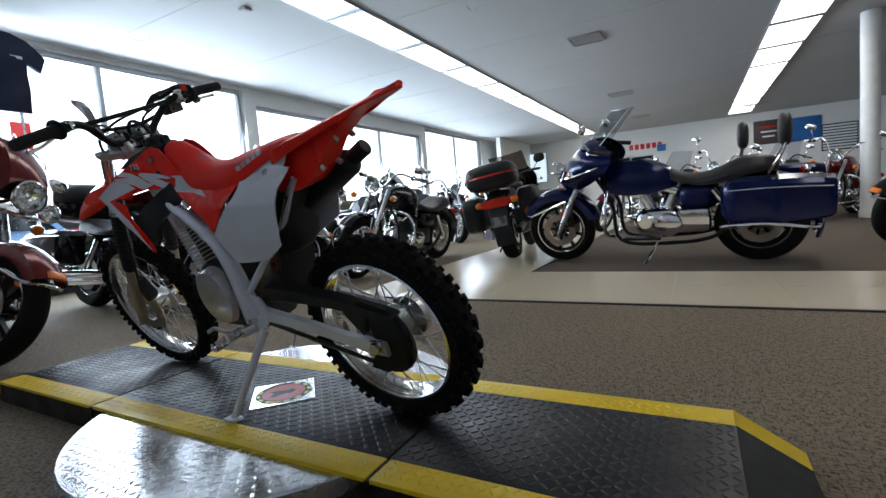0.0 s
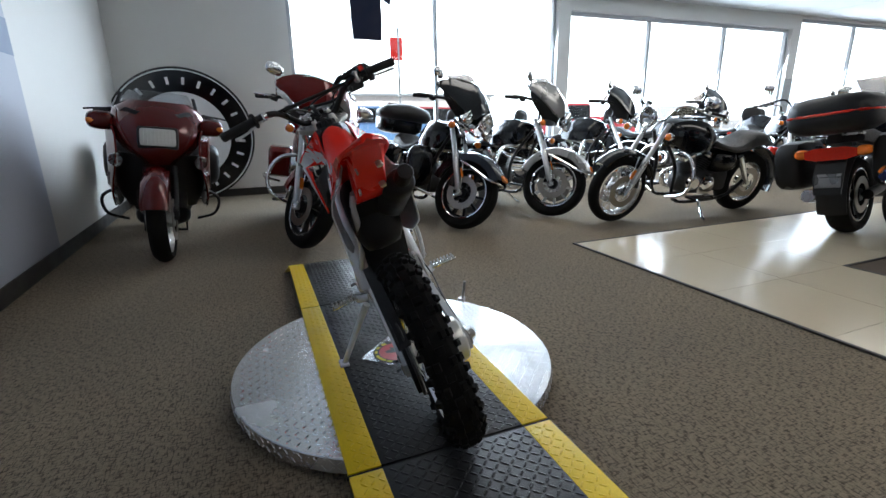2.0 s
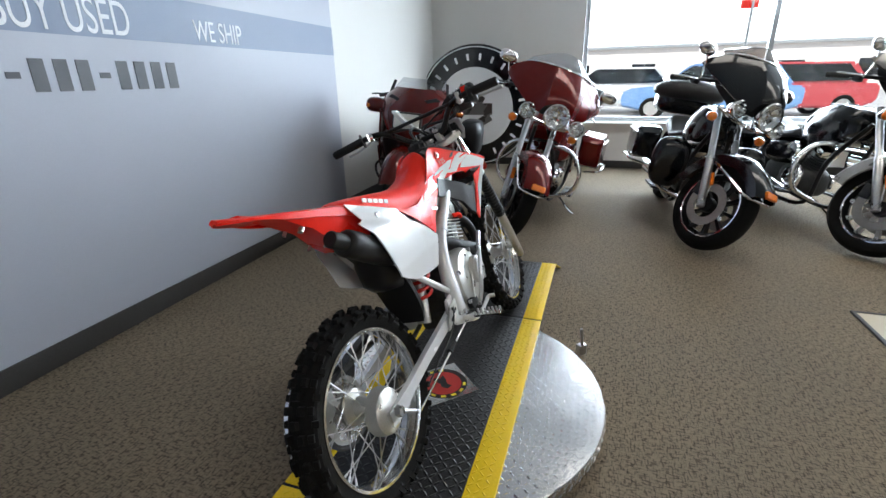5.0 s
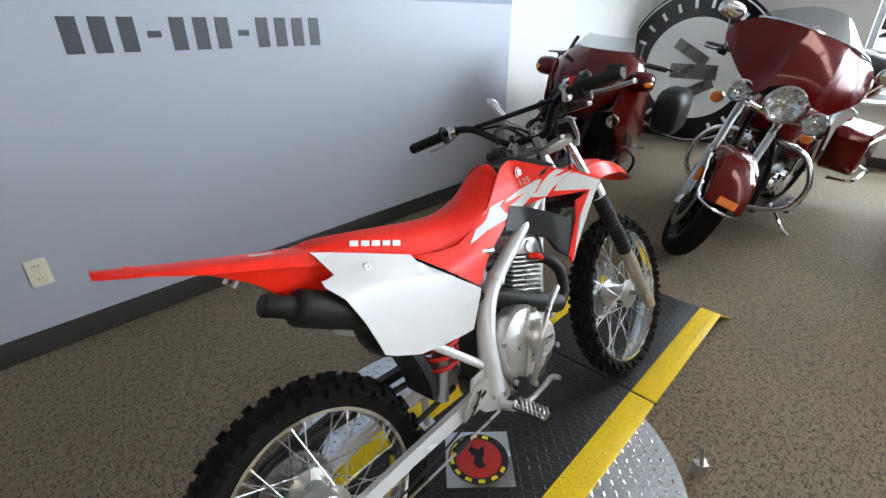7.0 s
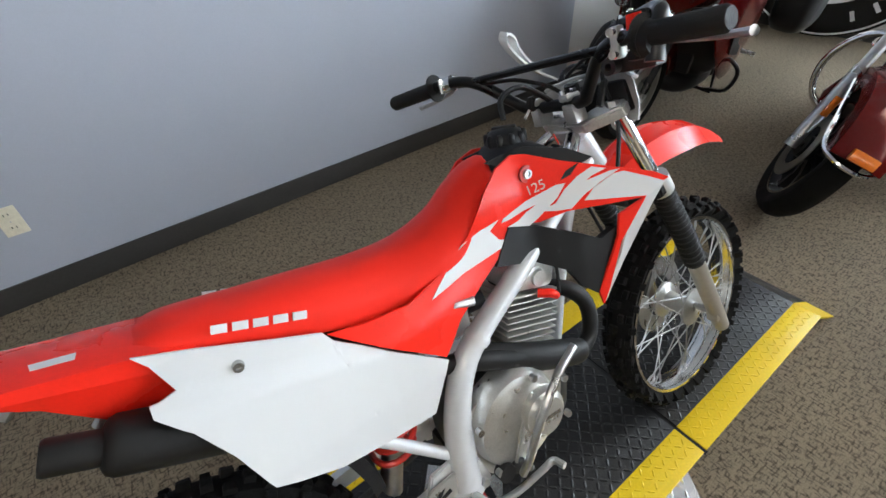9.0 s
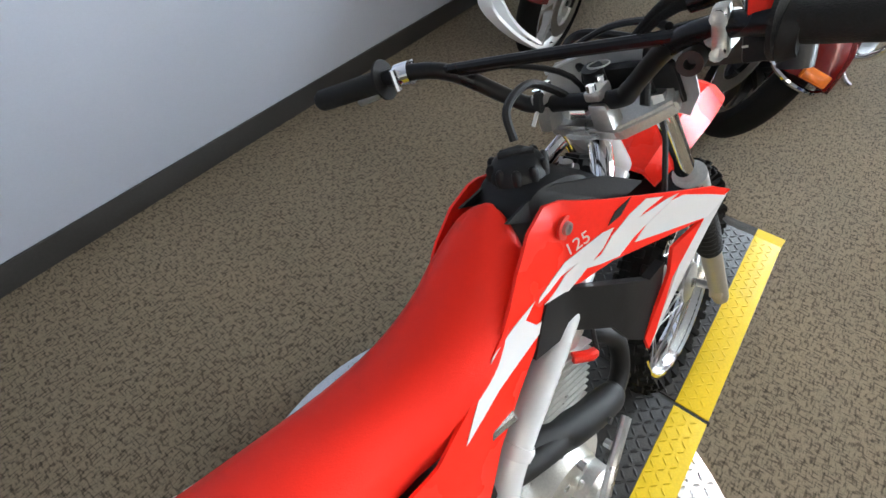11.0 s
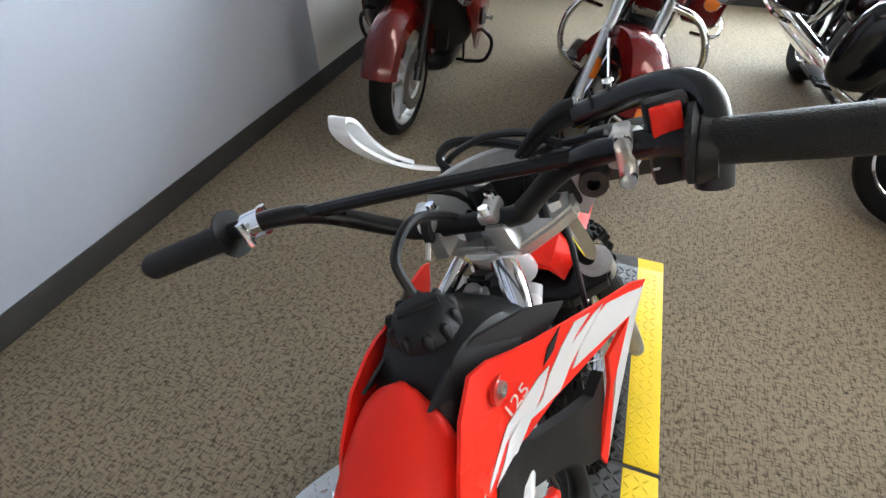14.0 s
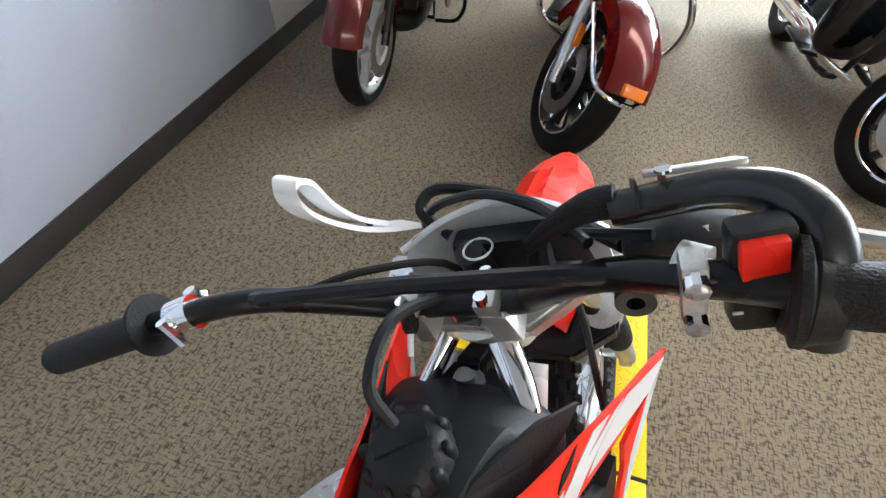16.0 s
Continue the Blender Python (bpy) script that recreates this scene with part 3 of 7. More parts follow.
# ---- the red dirt bike on the deck ----
# its own axes: x ahead, y to its left, z up, from the rear tyre's foot
BIKE = pose(-0.561, -0.037, DZ) @ pose(0, 0, 0, 0, 0, -4.9) @ pose(0, 0, 0, -17.6)
dirt = thing("dirt_bike", BIKE, "small red and white dirt bike leaning on its side stand", "motorcycle")
WB, RR, RF, XR = 1.306, 0.285, 0.306, 0.034
RAKE = 30.0
AX = Vector((-math.sin(radians(RAKE)), 0, math.cos(radians(RAKE))))
STEM = Vector((0.935, 0, 0.87))


def steered(deg, y=0.0):
    return Matrix.Translation(STEM + Vector((0, y, 0))) @ Matrix.Rotation(radians(deg), 4, AX) @ Matrix.Translation(-STEM)


STEER, BARTURN = steered(5.5), steered(10.5)
TURN = STEER


def knobby(R, rim, w, rows):
    """A knobbly off-road tyre: carcass, centre and shoulder blocks."""
    h = w / 2
    bm = lathe([(rim - 0.004, -h * 0.62), (rim + 0.012, -h * 0.78), ((R + rim) / 2, -h * 0.98), (R - 0.028, -h * 0.9), (R - 0.016, -h * 0.55), (R - 0.012, 0), (R - 0.016, h * 0.55), (R - 0.028, h * 0.9), ((R + rim) / 2, h * 0.98), (rim + 0.012, h * 0.78), (rim - 0.004, h * 0.62), (rim - 0.007, 0)], 72, "Y", closed=True)
    return bm


def knob_mesh(ly, lx, lz, bevel=0.0018):
    """One rubber block, wider at its foot."""
    rings = []
    for x, k in ((-0.012, 1.15), (lz - bevel, 1.0), (lz, 0.84)):
        rings.append([(x, q * ly * k, r * lx * k) for q, r in ((-1, -1), (1, -1), (1, 1), (-1, 1))])
    return skin(rings)


def knobs(hub, R, w, rows):
    """Centre and shoulder blocks of an off-road tyre."""
    h = w / 2
    kinds = {}
    def block(kind, a, y, r, lx, ly, lz, tilt):
        m = Matrix.Rotation(-a, 4, "Y") @ Matrix.Translation((r, y, 0)) @ Matrix.Rotation(tilt, 4, "Z")
        if kind in kinds:
            repeat(kinds[kind], m)
        else:
            kinds[kind] = part("knob", knob_mesh(ly, lx, lz), RUBBER, hub, m=m, sharp=28)
    for k in range(rows):
        a = 2 * math.pi * k / rows
        if k % 2:
            block("centre", a, 0, R - 0.012, 0.009, h * 0.24, 0.011, 0)
            for s in (-1, 1):
                block("shoulder", a, s * h * 0.93, R - 0.034, 0.008, 0.008, 0.011, s * 0.85)
        else:
            for s in (-1, 1):
                block("middle", a, s * h * 0.42, R - 0.014, 0.010, h * 0.16, 0.011, s * 0.3)
                block("edge", a, s * h * 0.80, R - 0.025, 0.009, 0.007, 0.010, s * 0.6)


def spoked(name, m, parent, R, rim, w, rows, hubw, n=36):
    """A wire wheel: hub, tyre, rim and single spokes."""
    hub = part(name, lathe([(0.012, -hubw), (0.026, -hubw), (0.052, -hubw * 0.9), (0.052, -hubw * 0.75), (0.03, -hubw * 0.55), (0.024, 0), (0.03, hubw * 0.55), (0.052, hubw * 0.75), (0.052, hubw * 0.9), (0.026, hubw), (0.012, hubw)], 32, "Y"), ALU, parent, "spoked wheel with knobbly tyre", m=m)
    part("tyre", knobby(R, rim, w, rows), RUBBER, hub, "black knobbly off-road tyre", sharp=28)
    knobs(hub, R, w, rows)
    h = w * 0.36
    part("rim", lathe([(rim + 0.006, -h), (rim + 0.006, -h - 0.004), (rim - 0.002, -h - 0.004), (rim - 0.005, -h * 0.7), (rim - 0.010, -h * 0.35), (rim - 0.012, 0), (rim - 0.010, h * 0.35), (rim - 0.005, h * 0.7), (rim - 0.002, h + 0.004), (rim + 0.006, h + 0.004), (rim + 0.006, h), (rim + 0.001, h * 0.6), (rim - 0.004, 0), (rim + 0.001, -h * 0.6)], 96, "Y", closed=True), RIM_AL, hub, "polished alloy rim")
    proto = None
    for k in range(n):
        s = 1 if k % 2 else -1
        a0 = 2 * math.pi * (k // 2 * 2) / n
        lead = (0.75 if k % 4 < 2 else -0.75)
        rm = Matrix.Rotation(-(a0 + (0.17 if s > 0 else 0)), 4, "Y")
        key = (s, lead)
        p0 = Vector((0.049 * math.cos(lead), s * hubw * 0.82, 0.049 * math.sin(lead)))
        p1 = Vector(((rim - 0.011) * math.cos(lead * 0.12), s * 0.003, (rim - 0.011) * math.sin(lead * 0.12)))
        if proto is None:
            proto = {}
        if key not in proto:
            proto[key] = part("spoke", join(rod(p0, p1, 0.0018, 5), rod(p1 - (p1 - p0).normalized() * 0.018, p1, 0.0032, 6)), STEEL, hub, m=rm)
        else:
            repeat(proto[key], rm)
    return hub


rear = spoked("rear_wheel", pose(XR, 0, RR), dirt, RR, 0.211, 0.09, 54, 0.060)
front = spoked("front_wheel", STEER @ pose(WB, 0, RF, 0, 20), dirt, RF, 0.247, 0.078, 60, 0.048)

# frame
for s in (-1, 1):
    part("frame_spar", tube([(0.93, s * 0.035, 0.80), (0.82, s * 0.048, 0.728), (0.71, s * 0.061, 0.655), (0.605, s * 0.070, 0.585), (0.552, s * 0.075, 0.535), (0.520, s * 0.081, 0.47), (0.506, s * 0.087, 0.40), (0.50, s * 0.092, 0.335)], [0.017, 0.018, 0.020, 0.0215, 0.023, 0.025, 0.028, 0.029], 18), SILVER, dirt, "silver painted frame tube")
    part("spar_collar", tube([(0.602, s * 0.0705, 0.5825), (0.597, s * 0.071, 0.5785), (0.588, s * 0.072, 0.571)], [0.0235, 0.0255, 0.0235], 18, 1), SILVER, dirt)
    part("subframe_tube", tube([(0.485, s * 0.085, 0.405), (0.38, s * 0.062, 0.49), (0.27, s * 0.05, 0.58), (0.18, s * 0.045, 0.70)], 0.0105, 12), SILVER, dirt)
    part("pivot_plate", plate([(0.44, 0.39), (0.50, 0.40), (0.54, 0.36), (0.555, 0.31), (0.52, 0.28), (0.46, 0.30), (0.42, 0.34)], 0.012, "XZ", s * 0.088, 0.003), SILVER, dirt)
    for (bx, bz) in ((0.505, 0.375), (0.497, 0.325), (0.535, 0.315)):
        part("bolt", lathe([(0, -0.006), (0.009, -0.006), (0.009, 0.004), (0.006, 0.006), (0, 0.006)], 8, "Y", (bx, s * 0.097, bz)), STEEL, dirt)
part("down_tube", tube([(0.95, 0, 0.78), (0.905, 0, 0.66), (0.865, 0, 0.52), (0.84, 0, 0.42), (0.80, 0, 0.30), (0.72, 0, 0.265), (0.55, 0, 0.27)], 0.017, 14), SILVER, dirt)
part("head_tube", rod(tuple(STEM + AX * -0.12), tuple(STEM + AX * -0.005), 0.03, 20), SILVER, dirt)
for s in (-1, 1):
    part("neck_bar", tube([(0.918, s * 0.026, 0.846), (0.88, s * 0.045, 0.822), (0.845, s * 0.062, 0.796)], 0.0125, 12), CHROME, dirt, "bright frame neck bar")
part("neck_plate", plate([(0.905, -0.024), (0.862, -0.046), (0.862, 0.046), (0.905, 0.024)], 0.006, "XY", 0.816, 0.002), BLACKSAT, dirt)
part("neck_bolt", lathe([(0, 0.009), (0.0085, 0.009), (0.0095, 0.003), (0.015, 0.002), (0.015, -0.002)], 14, "Z", (0.885, -0.002, 0.822)), STEEL, dirt)
part("head_gusset", plate([(0.90, 0.835), (0.97, 0.80), (0.93, 0.72), (0.86, 0.75)], 0.03, "XZ", 0, 0.005), BLACKSAT, dirt)

# engine
part("crankcase", ball((0.665, 0, 0.375), (0.15, 0.085, 0.105), 3, 3.2), DARKMETAL, dirt, "dark cast crankcase")
part("crankcase_lower", box((0.63, 0, 0.30), (0.24, 0.13, 0.06), 0.02), DARKMETAL, dirt)
part("clutch_cover", lathe([(0, -0.026), (0.07, -0.026), (0.088, -0.02), (0.095, -0.004), (0.1, 0.02)], 40, "Y", (0.632, -0.09, 0.402)), ALU, dirt, "cast aluminium clutch cover")
part("cover_skirt", panel([(0.53, 0.45), (0.61, 0.49), (0.69, 0.485), (0.75, 0.44), (0.755, 0.38), (0.71, 0.32), (0.61, 0.295), (0.545, 0.325)], lambda x, z: 0.085, 0.03, 2, -1, 3), ALU, dirt)
part("rotor_cap", lathe([(0, -0.03), (0.036, -0.03), (0.045, -0.022), (0.047, 0.012)], 36, "Y", (0.675, -0.112, 0.408)), ALU, dirt, "round bright engine cap")
part("cap_mark", plate([(0.653, 0.402), (0.703, 0.402), (0.703, 0.41), (0.653, 0.41)], 0.001, "XZ", -0.1426), STEEL, dirt)
for bx, bz in ((0.538, 0.44), (0.56, 0.335), (0.63, 0.302), (0.742, 0.36), (0.742, 0.44), (0.67, 0.478)):
    part("bolt", lathe([(0, -0.006), (0.007, -0.005), (0.007, 0.006)], 8, "Y", (bx, -0.117, bz)), STEEL, dirt)
part("cover_rib", tube([(0.60, -0.119, 0.335), (0.625, -0.121, 0.40), (0.66, -0.121, 0.455)], 0.004, 6), ALU, dirt)
part("oil_window", lathe([(0, -0.004), (0.012, -0.004), (0.016, -0.002), (0.017, 0.008)], 18, "Y", (0.605, -0.117, 0.322)), DARKMETAL, dirt)
part("oil_cap", lathe([(0, -0.008), (0.018, -0.008), (0.02, 0.012)], 16, "Y", (0.575, -0.115, 0.325)), BLACKPL, dirt)
part("stator_cover", lathe([(0, 0.03), (0.06, 0.028), (0.082, 0.018), (0.09, -0.02)], 36, "Y", (0.665, 0.085, 0.385)), ALU, dirt)
CYL = pose(0.715, 0, 0.47, 0, 14)
for k in range(10):
    part("cooling_fin", box((0, 0, 0.012 + 0.0125 * k), (0.125 - 0.0012 * abs(k - 5), 0.118, 0.0032), 0.0012), ALU, dirt, m=CYL)
part("cylinder", moved(lathe([(0.045, 0), (0.045, 0.135)], 24, "Z"), CYL), DARKMETAL, dirt)
part("cylinder_head", moved(box((0, 0, 0.155), (0.105, 0.105, 0.05), 0.014), CYL), ALU, dirt, "cast cylinder head")
part("cam_cap", moved(lathe([(0, -0.058), (0.016, -0.058), (0.018, -0.05)], 20, "Y", (0.01, 0, 0.155)), CYL), ALU, dirt)
part("spark_plug_boot", tube([(0.75, -0.06, 0.592), (0.77, -0.075, 0.588), (0.785, -0.072, 0.576)], 0.009, 10), RED, dirt, "red spark plug boot")
part("plug_lead", tube([(0.79, -0.076, 0.58), (0.81, -0.05, 0.63), (0.80, -0.02, 0.70)], 0.0035, 6), BLACKPL, dirt)
part("intake", tube([(0.66, 0, 0.60), (0.60, 0.0, 0.60), (0.52, 0, 0.60)], 0.026, 14), BLACKPL, dirt)
part("carburettor", box((0.585, 0, 0.60), (0.06, 0.07, 0.085), 0.012), ALU, dirt)
part("airbox", ball((0.37, 0, 0.60), (0.13, 0.066, 0.11), 3, 4), BLACKPL, dirt)
part("breather_hose", tube([(0.53, -0.05, 0.62), (0.55, -0.07, 0.66), (0.60, -0.075, 0.655)], 0.01, 8), STEEL, dirt)

# exhaust
part("header_pipe", tube([(0.775, -0.02, 0.57), (0.83, -0.045, 0.56), (0.872, -0.06, 0.515), (0.865, -0.07, 0.455), (0.81, -0.078, 0.44), (0.72, -0.08, 0.475), (0.60, -0.078, 0.53), (0.50, -0.055, 0.555), (0.40, -0.035, 0.565), (0.29, -0.02, 0.59)], 0.0165, 12), EXHAUST, dirt, "matt black header pipe")
part("heat_shield", tube([(0.575, -0.045, 0.535), (0.61, -0.055, 0.522), (0.68, -0.070, 0.492), (0.76, -0.077, 0.462), (0.815, -0.077, 0.442), (0.835, -0.075, 0.438)], [0.02, 0.025, 0.0265, 0.0265, 0.025, 0.02], 16), EXHAUST, dirt, "matt black heat shield")
for bx, bz in ((0.655, 0.503), (0.768, 0.46)):
    part("bolt", lathe([(0, -0.005), (0.006, -0.004), (0.006, 0.004)], 8, "Y", (bx, -0.092 - 0.11 * (bx - 0.655), bz)), DARKMETAL, dirt)
ma, mb = Vector((0.040, -0.078, 0.731)), Vector((0.30, -0.046, 0.596))
md = (mb - ma).normalized()
part("muffler", tube([tuple(ma + md * 0.055), tuple(ma + md * 0.06), tuple(ma + md * 0.068), tuple(ma + md * 0.10), tuple(mb - md * 0.02), tuple(mb)], [0.024, 0.033, 0.037, 0.038, 0.038, 0.028], 28, 1), EXHAUST, dirt, "matt black muffler")
part("muffler_tip", tube([tuple(ma), tuple(ma + md * 0.004), tuple(ma + md * 0.06)], [0.0195, 0.022, 0.022], 24, 1), EXHAUST, dirt)
part("muffler_bore", tube([tuple(ma - md * 0.0006), tuple(ma + md * 0.004)], 0.015, 20, 1), BLACKPL, dirt)

# swing arm, shock, chain
for s in (-1, 1):
    part("swing_arm", skin([[(x, s * (0.082 - w), z - h), (x, s * (0.082 + w), z - h), (x, s * (0.082 + w), z + h), (x, s * (0.082 - w), z + h)] for x, z, h, w in ((0.50, 0.345, 0.022, 0.012), (0.43, 0.336, 0.017, 0.010), (0.24, 0.309, 0.0145, 0.009), (0.12, 0.288, 0.0145, 0.009), (0.085, 0.281, 0.019, 0.009), (0.01, 0.274, 0.017, 0.008))]), SILVER, dirt, "silver box-section swing arm")
    part("axle_nut", lathe([(0, -0.01), (0.013, -0.01), (0.015, 0.008), (0, 0.008)], 6, "Y", (XR, s * 0.101, RR)), STEEL, dirt)
    part("chain_adjuster", box((0.03, s * 0.092, 0.284), (0.05, 0.006, 0.03), 0.002), STEEL, dirt)
part("brake_drum", lathe([(0, -0.078), (0.042, -0.078), (0.054, -0.07), (0.058, -0.055), (0.058, -0.04)], 36, "Y", (XR, 0, RR)), ALU, dirt, "cast rear brake drum")
part("brake_rod", tube([(0.52, -0.11, 0.30), (0.25, -0.105, 0.255), (0.115, -0.10, 0.228)], 0.003, 6), STEEL, dirt)
part("brake_arm", rod((XR, -0.088, RR), (0.115, -0.098, 0.228), 0.006, 8), STEEL, dirt)
part("brake_bracket", plate([(0.43, 0.375), (0.50, 0.385), (0.515, 0.35), (0.44, 0.325), (0.385, 0.315), (0.39, 0.335)], 0.006, "XZ", -0.101, 0.0015), ALU, dirt, "slotted bracket plate")
for bx, bz in ((0.455, 0.352), (0.425, 0.338)):
    part("slot", box((bx, -0.1045, bz), (0.02, 0.001, 0.008), 0.0, rot=(0, -20, 0)), BLACKPL, dirt)
part("rod_rubber", rod((0.34, -0.106, 0.273), (0.385, -0.107, 0.281), 0.009, 10), GRIP, dirt)
part("switch_lead", tube([(0.46, -0.10, 0.37), (0.40, -0.115, 0.33), (0.30, -0.108, 0.292), (0.18, -0.105, 0.262)], 0.0025, 6), BLACKPL, dirt)
spring = []
for k in range(121):
    a = 2 * math.pi * 7 * k / 120
    q = Vector((0.405, -0.028, 0.415)).lerp(Vector((0.45, -0.028, 0.575)), k / 120)
    spring.append(q + Vector((0.036 * math.cos(a), 0.036 * math.sin(a), 0)))
part("shock_spring", tube([tuple(q) for q in spring], 0.0055, 7, 1), SPRING, dirt, "red coil spring")
part("shock_body", tube([(0.385, -0.028, 0.35), (0.405, -0.028, 0.415), (0.45, -0.028, 0.575), (0.46, -0.028, 0.61)], 0.019, 12, 1), STEEL, dirt)
teeth = []
for k in range(96):
    r = 0.083 if k % 2 else 0.089
    a = 2 * math.pi * k / 96
    teeth.append((XR + r * math.cos(a), RR + r * math.sin(a)))
part("rear_sprocket", plate(teeth, 0.005, "XZ", 0.062), STEEL, dirt, "toothed rear sprocket")
part("chain", join(tube([(XR, 0.062, RR + 0.089), (0.50, 0.062, 0.375)], 0.006, 6, 1, 1.4), tube([(XR, 0.062, RR - 0.089), (0.50, 0.062, 0.30)], 0.006, 6, 1, 1.4), tube([(XR + 0.089 * math.cos(a), 0.062, RR + 0.089 * math.sin(a)) for a in [math.pi / 2 + math.pi * k / 12 for k in range(13)]], 0.006, 6, 1, 1.4)), DARKMETAL, dirt, "dark drive chain")
part("chain_guard", skin([[(x, 0.05, z), (x, 0.085, z - 0.004), (x, 0.085, z - d), (x, 0.081, z - d), (x, 0.081, z - 0.008), (x, 0.05, z - 0.005)] for x, z, d in ((0.41, 0.425, 0.035), (0.29, 0.418, 0.036), (0.14, 0.40, 0.03), (0.0, 0.372, 0.018), (-0.035, 0.362, 0.008))]), BLACKPL, dirt, "black plastic chain guard")
part("chain_case", panel([(0.083, 0.30), (0.133, 0.36), (0.063, 0.395), (-0.017, 0.375), (-0.052, 0.30), (-0.027, 0.225), (0.043, 0.195), (0.093, 0.205), (0.043, 0.225), (-0.007, 0.25), (-0.023, 0.30), (0.003, 0.345), (0.053, 0.358)], lambda x, z: 0.078, 0.012, 1), BLACKPL, dirt)

# pegs, pedals, side stand
for s in (-1, 1):
    pg = part("foot_peg", box((0.52, s * 0.19, 0.305), (0.03, 0.10, 0.008), 0.002), RIM_AL, dirt, "serrated steel foot peg")
    for k in range(7):
        for dx in (-0.014, 0.014):
            part("peg_tooth", box((0.52 + dx, s * (0.148 + 0.014 * k), 0.313), (0.004, 0.007, 0.012), 0.001), STEEL, pg)
    part("peg_mount", tube([(0.505, s * 0.10, 0.30), (0.515, s * 0.13, 0.30), (0.52, s * 0.145, 0.304)], 0.012, 10), SILVER, dirt)
part("brake_pedal", tube([(0.50, -0.112, 0.30), (0.54, -0.125, 0.285), (0.59, -0.13, 0.283), (0.65, -0.135, 0.297), (0.672, -0.14, 0.306), (0.68, -0.163, 0.306)], 0.007, 10), STEEL, dirt, "steel brake pedal")
part("kick_starter", tube([(0.60, -0.135, 0.32), (0.612, -0.15, 0.36), (0.645, -0.158, 0.43), (0.70, -0.15, 0.485), (0.755, -0.14, 0.512)], 0.008, 10), STEEL, dirt, "bright steel kick-start lever")
part("gear_lever", tube([(0.57, 0.105, 0.30), (0.64, 0.12, 0.285), (0.70, 0.125, 0.295), (0.705, 0.15, 0.295)], 0.006, 8), STEEL, dirt)
INV = BIKE.inverted()
foot = INV @ Vector((-0.03, 0.21, DZ + 0.006))
part("side_stand", tube([(0.43, 0.115, 0.315), tuple(foot * 0.5 + Vector((0.43, 0.118, 0.315)) * 0.5), tuple(foot)], [0.014, 0.011, 0.011], 12, 1), SILVER, dirt, "silver side stand, folded down")
part("stand_foot", moved(box((0, 0, 0.0), (0.05, 0.035, 0.01), 0.003), INV @ pose(-0.03, 0.212, DZ + 0.008)), SILVER, dirt)
part("stand_spring", rod((0.45, 0.128, 0.30), tuple(foot * 0.35 + Vector((0.43, 0.13, 0.315)) * 0.65), 0.005, 8), DARKMETAL, dirt)


# bodywork
def seat_ring(x, w, top, low, crown=0.55):
    return [(x, s * w * k, z) for s, k, z in ((1, 0.96, low), (1, 1.0, low + (top - low) * 0.35), (1, 0.88, low + (top - low) * 0.72), (1, crown, top - 0.006), (1, crown * 0.4, top - 0.0005), (-1, crown * 0.4, top - 0.0005), (-1, crown, top - 0.006), (-1, 0.88, low + (top - low) * 0.72), (-1, 1.0, low + (top - low) * 0.35), (-1, 0.96, low))]


def dense(table, n=4):
    """Rows of numbers, smoothed and filled in."""
    cols = len(table[0])
    a = np.array(table, float)
    out = []
    p = np.vstack([2 * a[0] - a[1], a, 2 * a[-1] - a[-2]])
    for i in range(1, len(p) - 2):
        for k in range(n):
            t = k / n
            out.append(0.5 * (2 * p[i] + (p[i + 1] - p[i - 1]) * t + (2 * p[i - 1] - 5 * p[i] + 4 * p[i + 1] - p[i + 2]) * t * t + (3 * p[i] - p[i - 1] - 3 * p[i + 1] + p[i + 2]) * t ** 3))
    out.append(a[-1])
    return [tuple(r[:cols]) for r in out]


def hugging(ring):
    """Lets the seat's lower flank meet the shroud beside its nose."""
    mid = (max(q[2] for q in ring) + min(q[2] for q in ring)) / 2
    return [(x, y - 0.016 * max(0.0, min(1.0, (x - 0.47) / 0.1)) * max(0.0, min(1.0, (0.725 - x) / 0.03)) if y < 0 and z < mid else y, z) for x, y, z in ring]


part("seat", skin([hugging(seat_ring(*r)) for r in dense([(0.155, 0.045, 0.803, 0.785), (0.19, 0.060, 0.806, 0.772), (0.27, 0.068, 0.798, 0.745), (0.36, 0.071, 0.787, 0.712), (0.45, 0.070, 0.777, 0.69), (0.53, 0.067, 0.780, 0.69), (0.60, 0.062, 0.803, 0.715), (0.645, 0.057, 0.836, 0.745), (0.68, 0.051, 0.858, 0.775), (0.70, 0.044, 0.866, 0.80), (0.713, 0.032, 0.868, 0.82), (0.720, 0.014, 0.866, 0.84)])], closed=True), REDSEAT, dirt, "red vinyl seat with a raised nose", sharp=75)
# maker's mark on the seat side stands as plain bars
for s in (-1, 1):
    for k in range(5):
        x = 0.246 + 0.0235 * k
        part("bar", box((x, s * (0.066 + 0.035 * (x - 0.246)), 0.784 - 0.3 * (x - 0.24)), (0.019, 0.0022, 0.012), 0.0004, rot=(s * 4, 17, 0)), DECAL, dirt)


def tail_ring(x, w, top, drop):
    return [(x, w, top - drop), (x, w, top - 0.006), (x, w * 0.7, top), (x, 0, top + 0.004), (x, -w * 0.7, top), (x, -w, top - 0.006), (x, -w, top - drop), (x, -w + 0.004, top - drop), (x, -w + 0.004, top - 0.012), (x, 0, top - 0.006), (x, w - 0.004, top - 0.012), (x, w - 0.004, top - drop)]


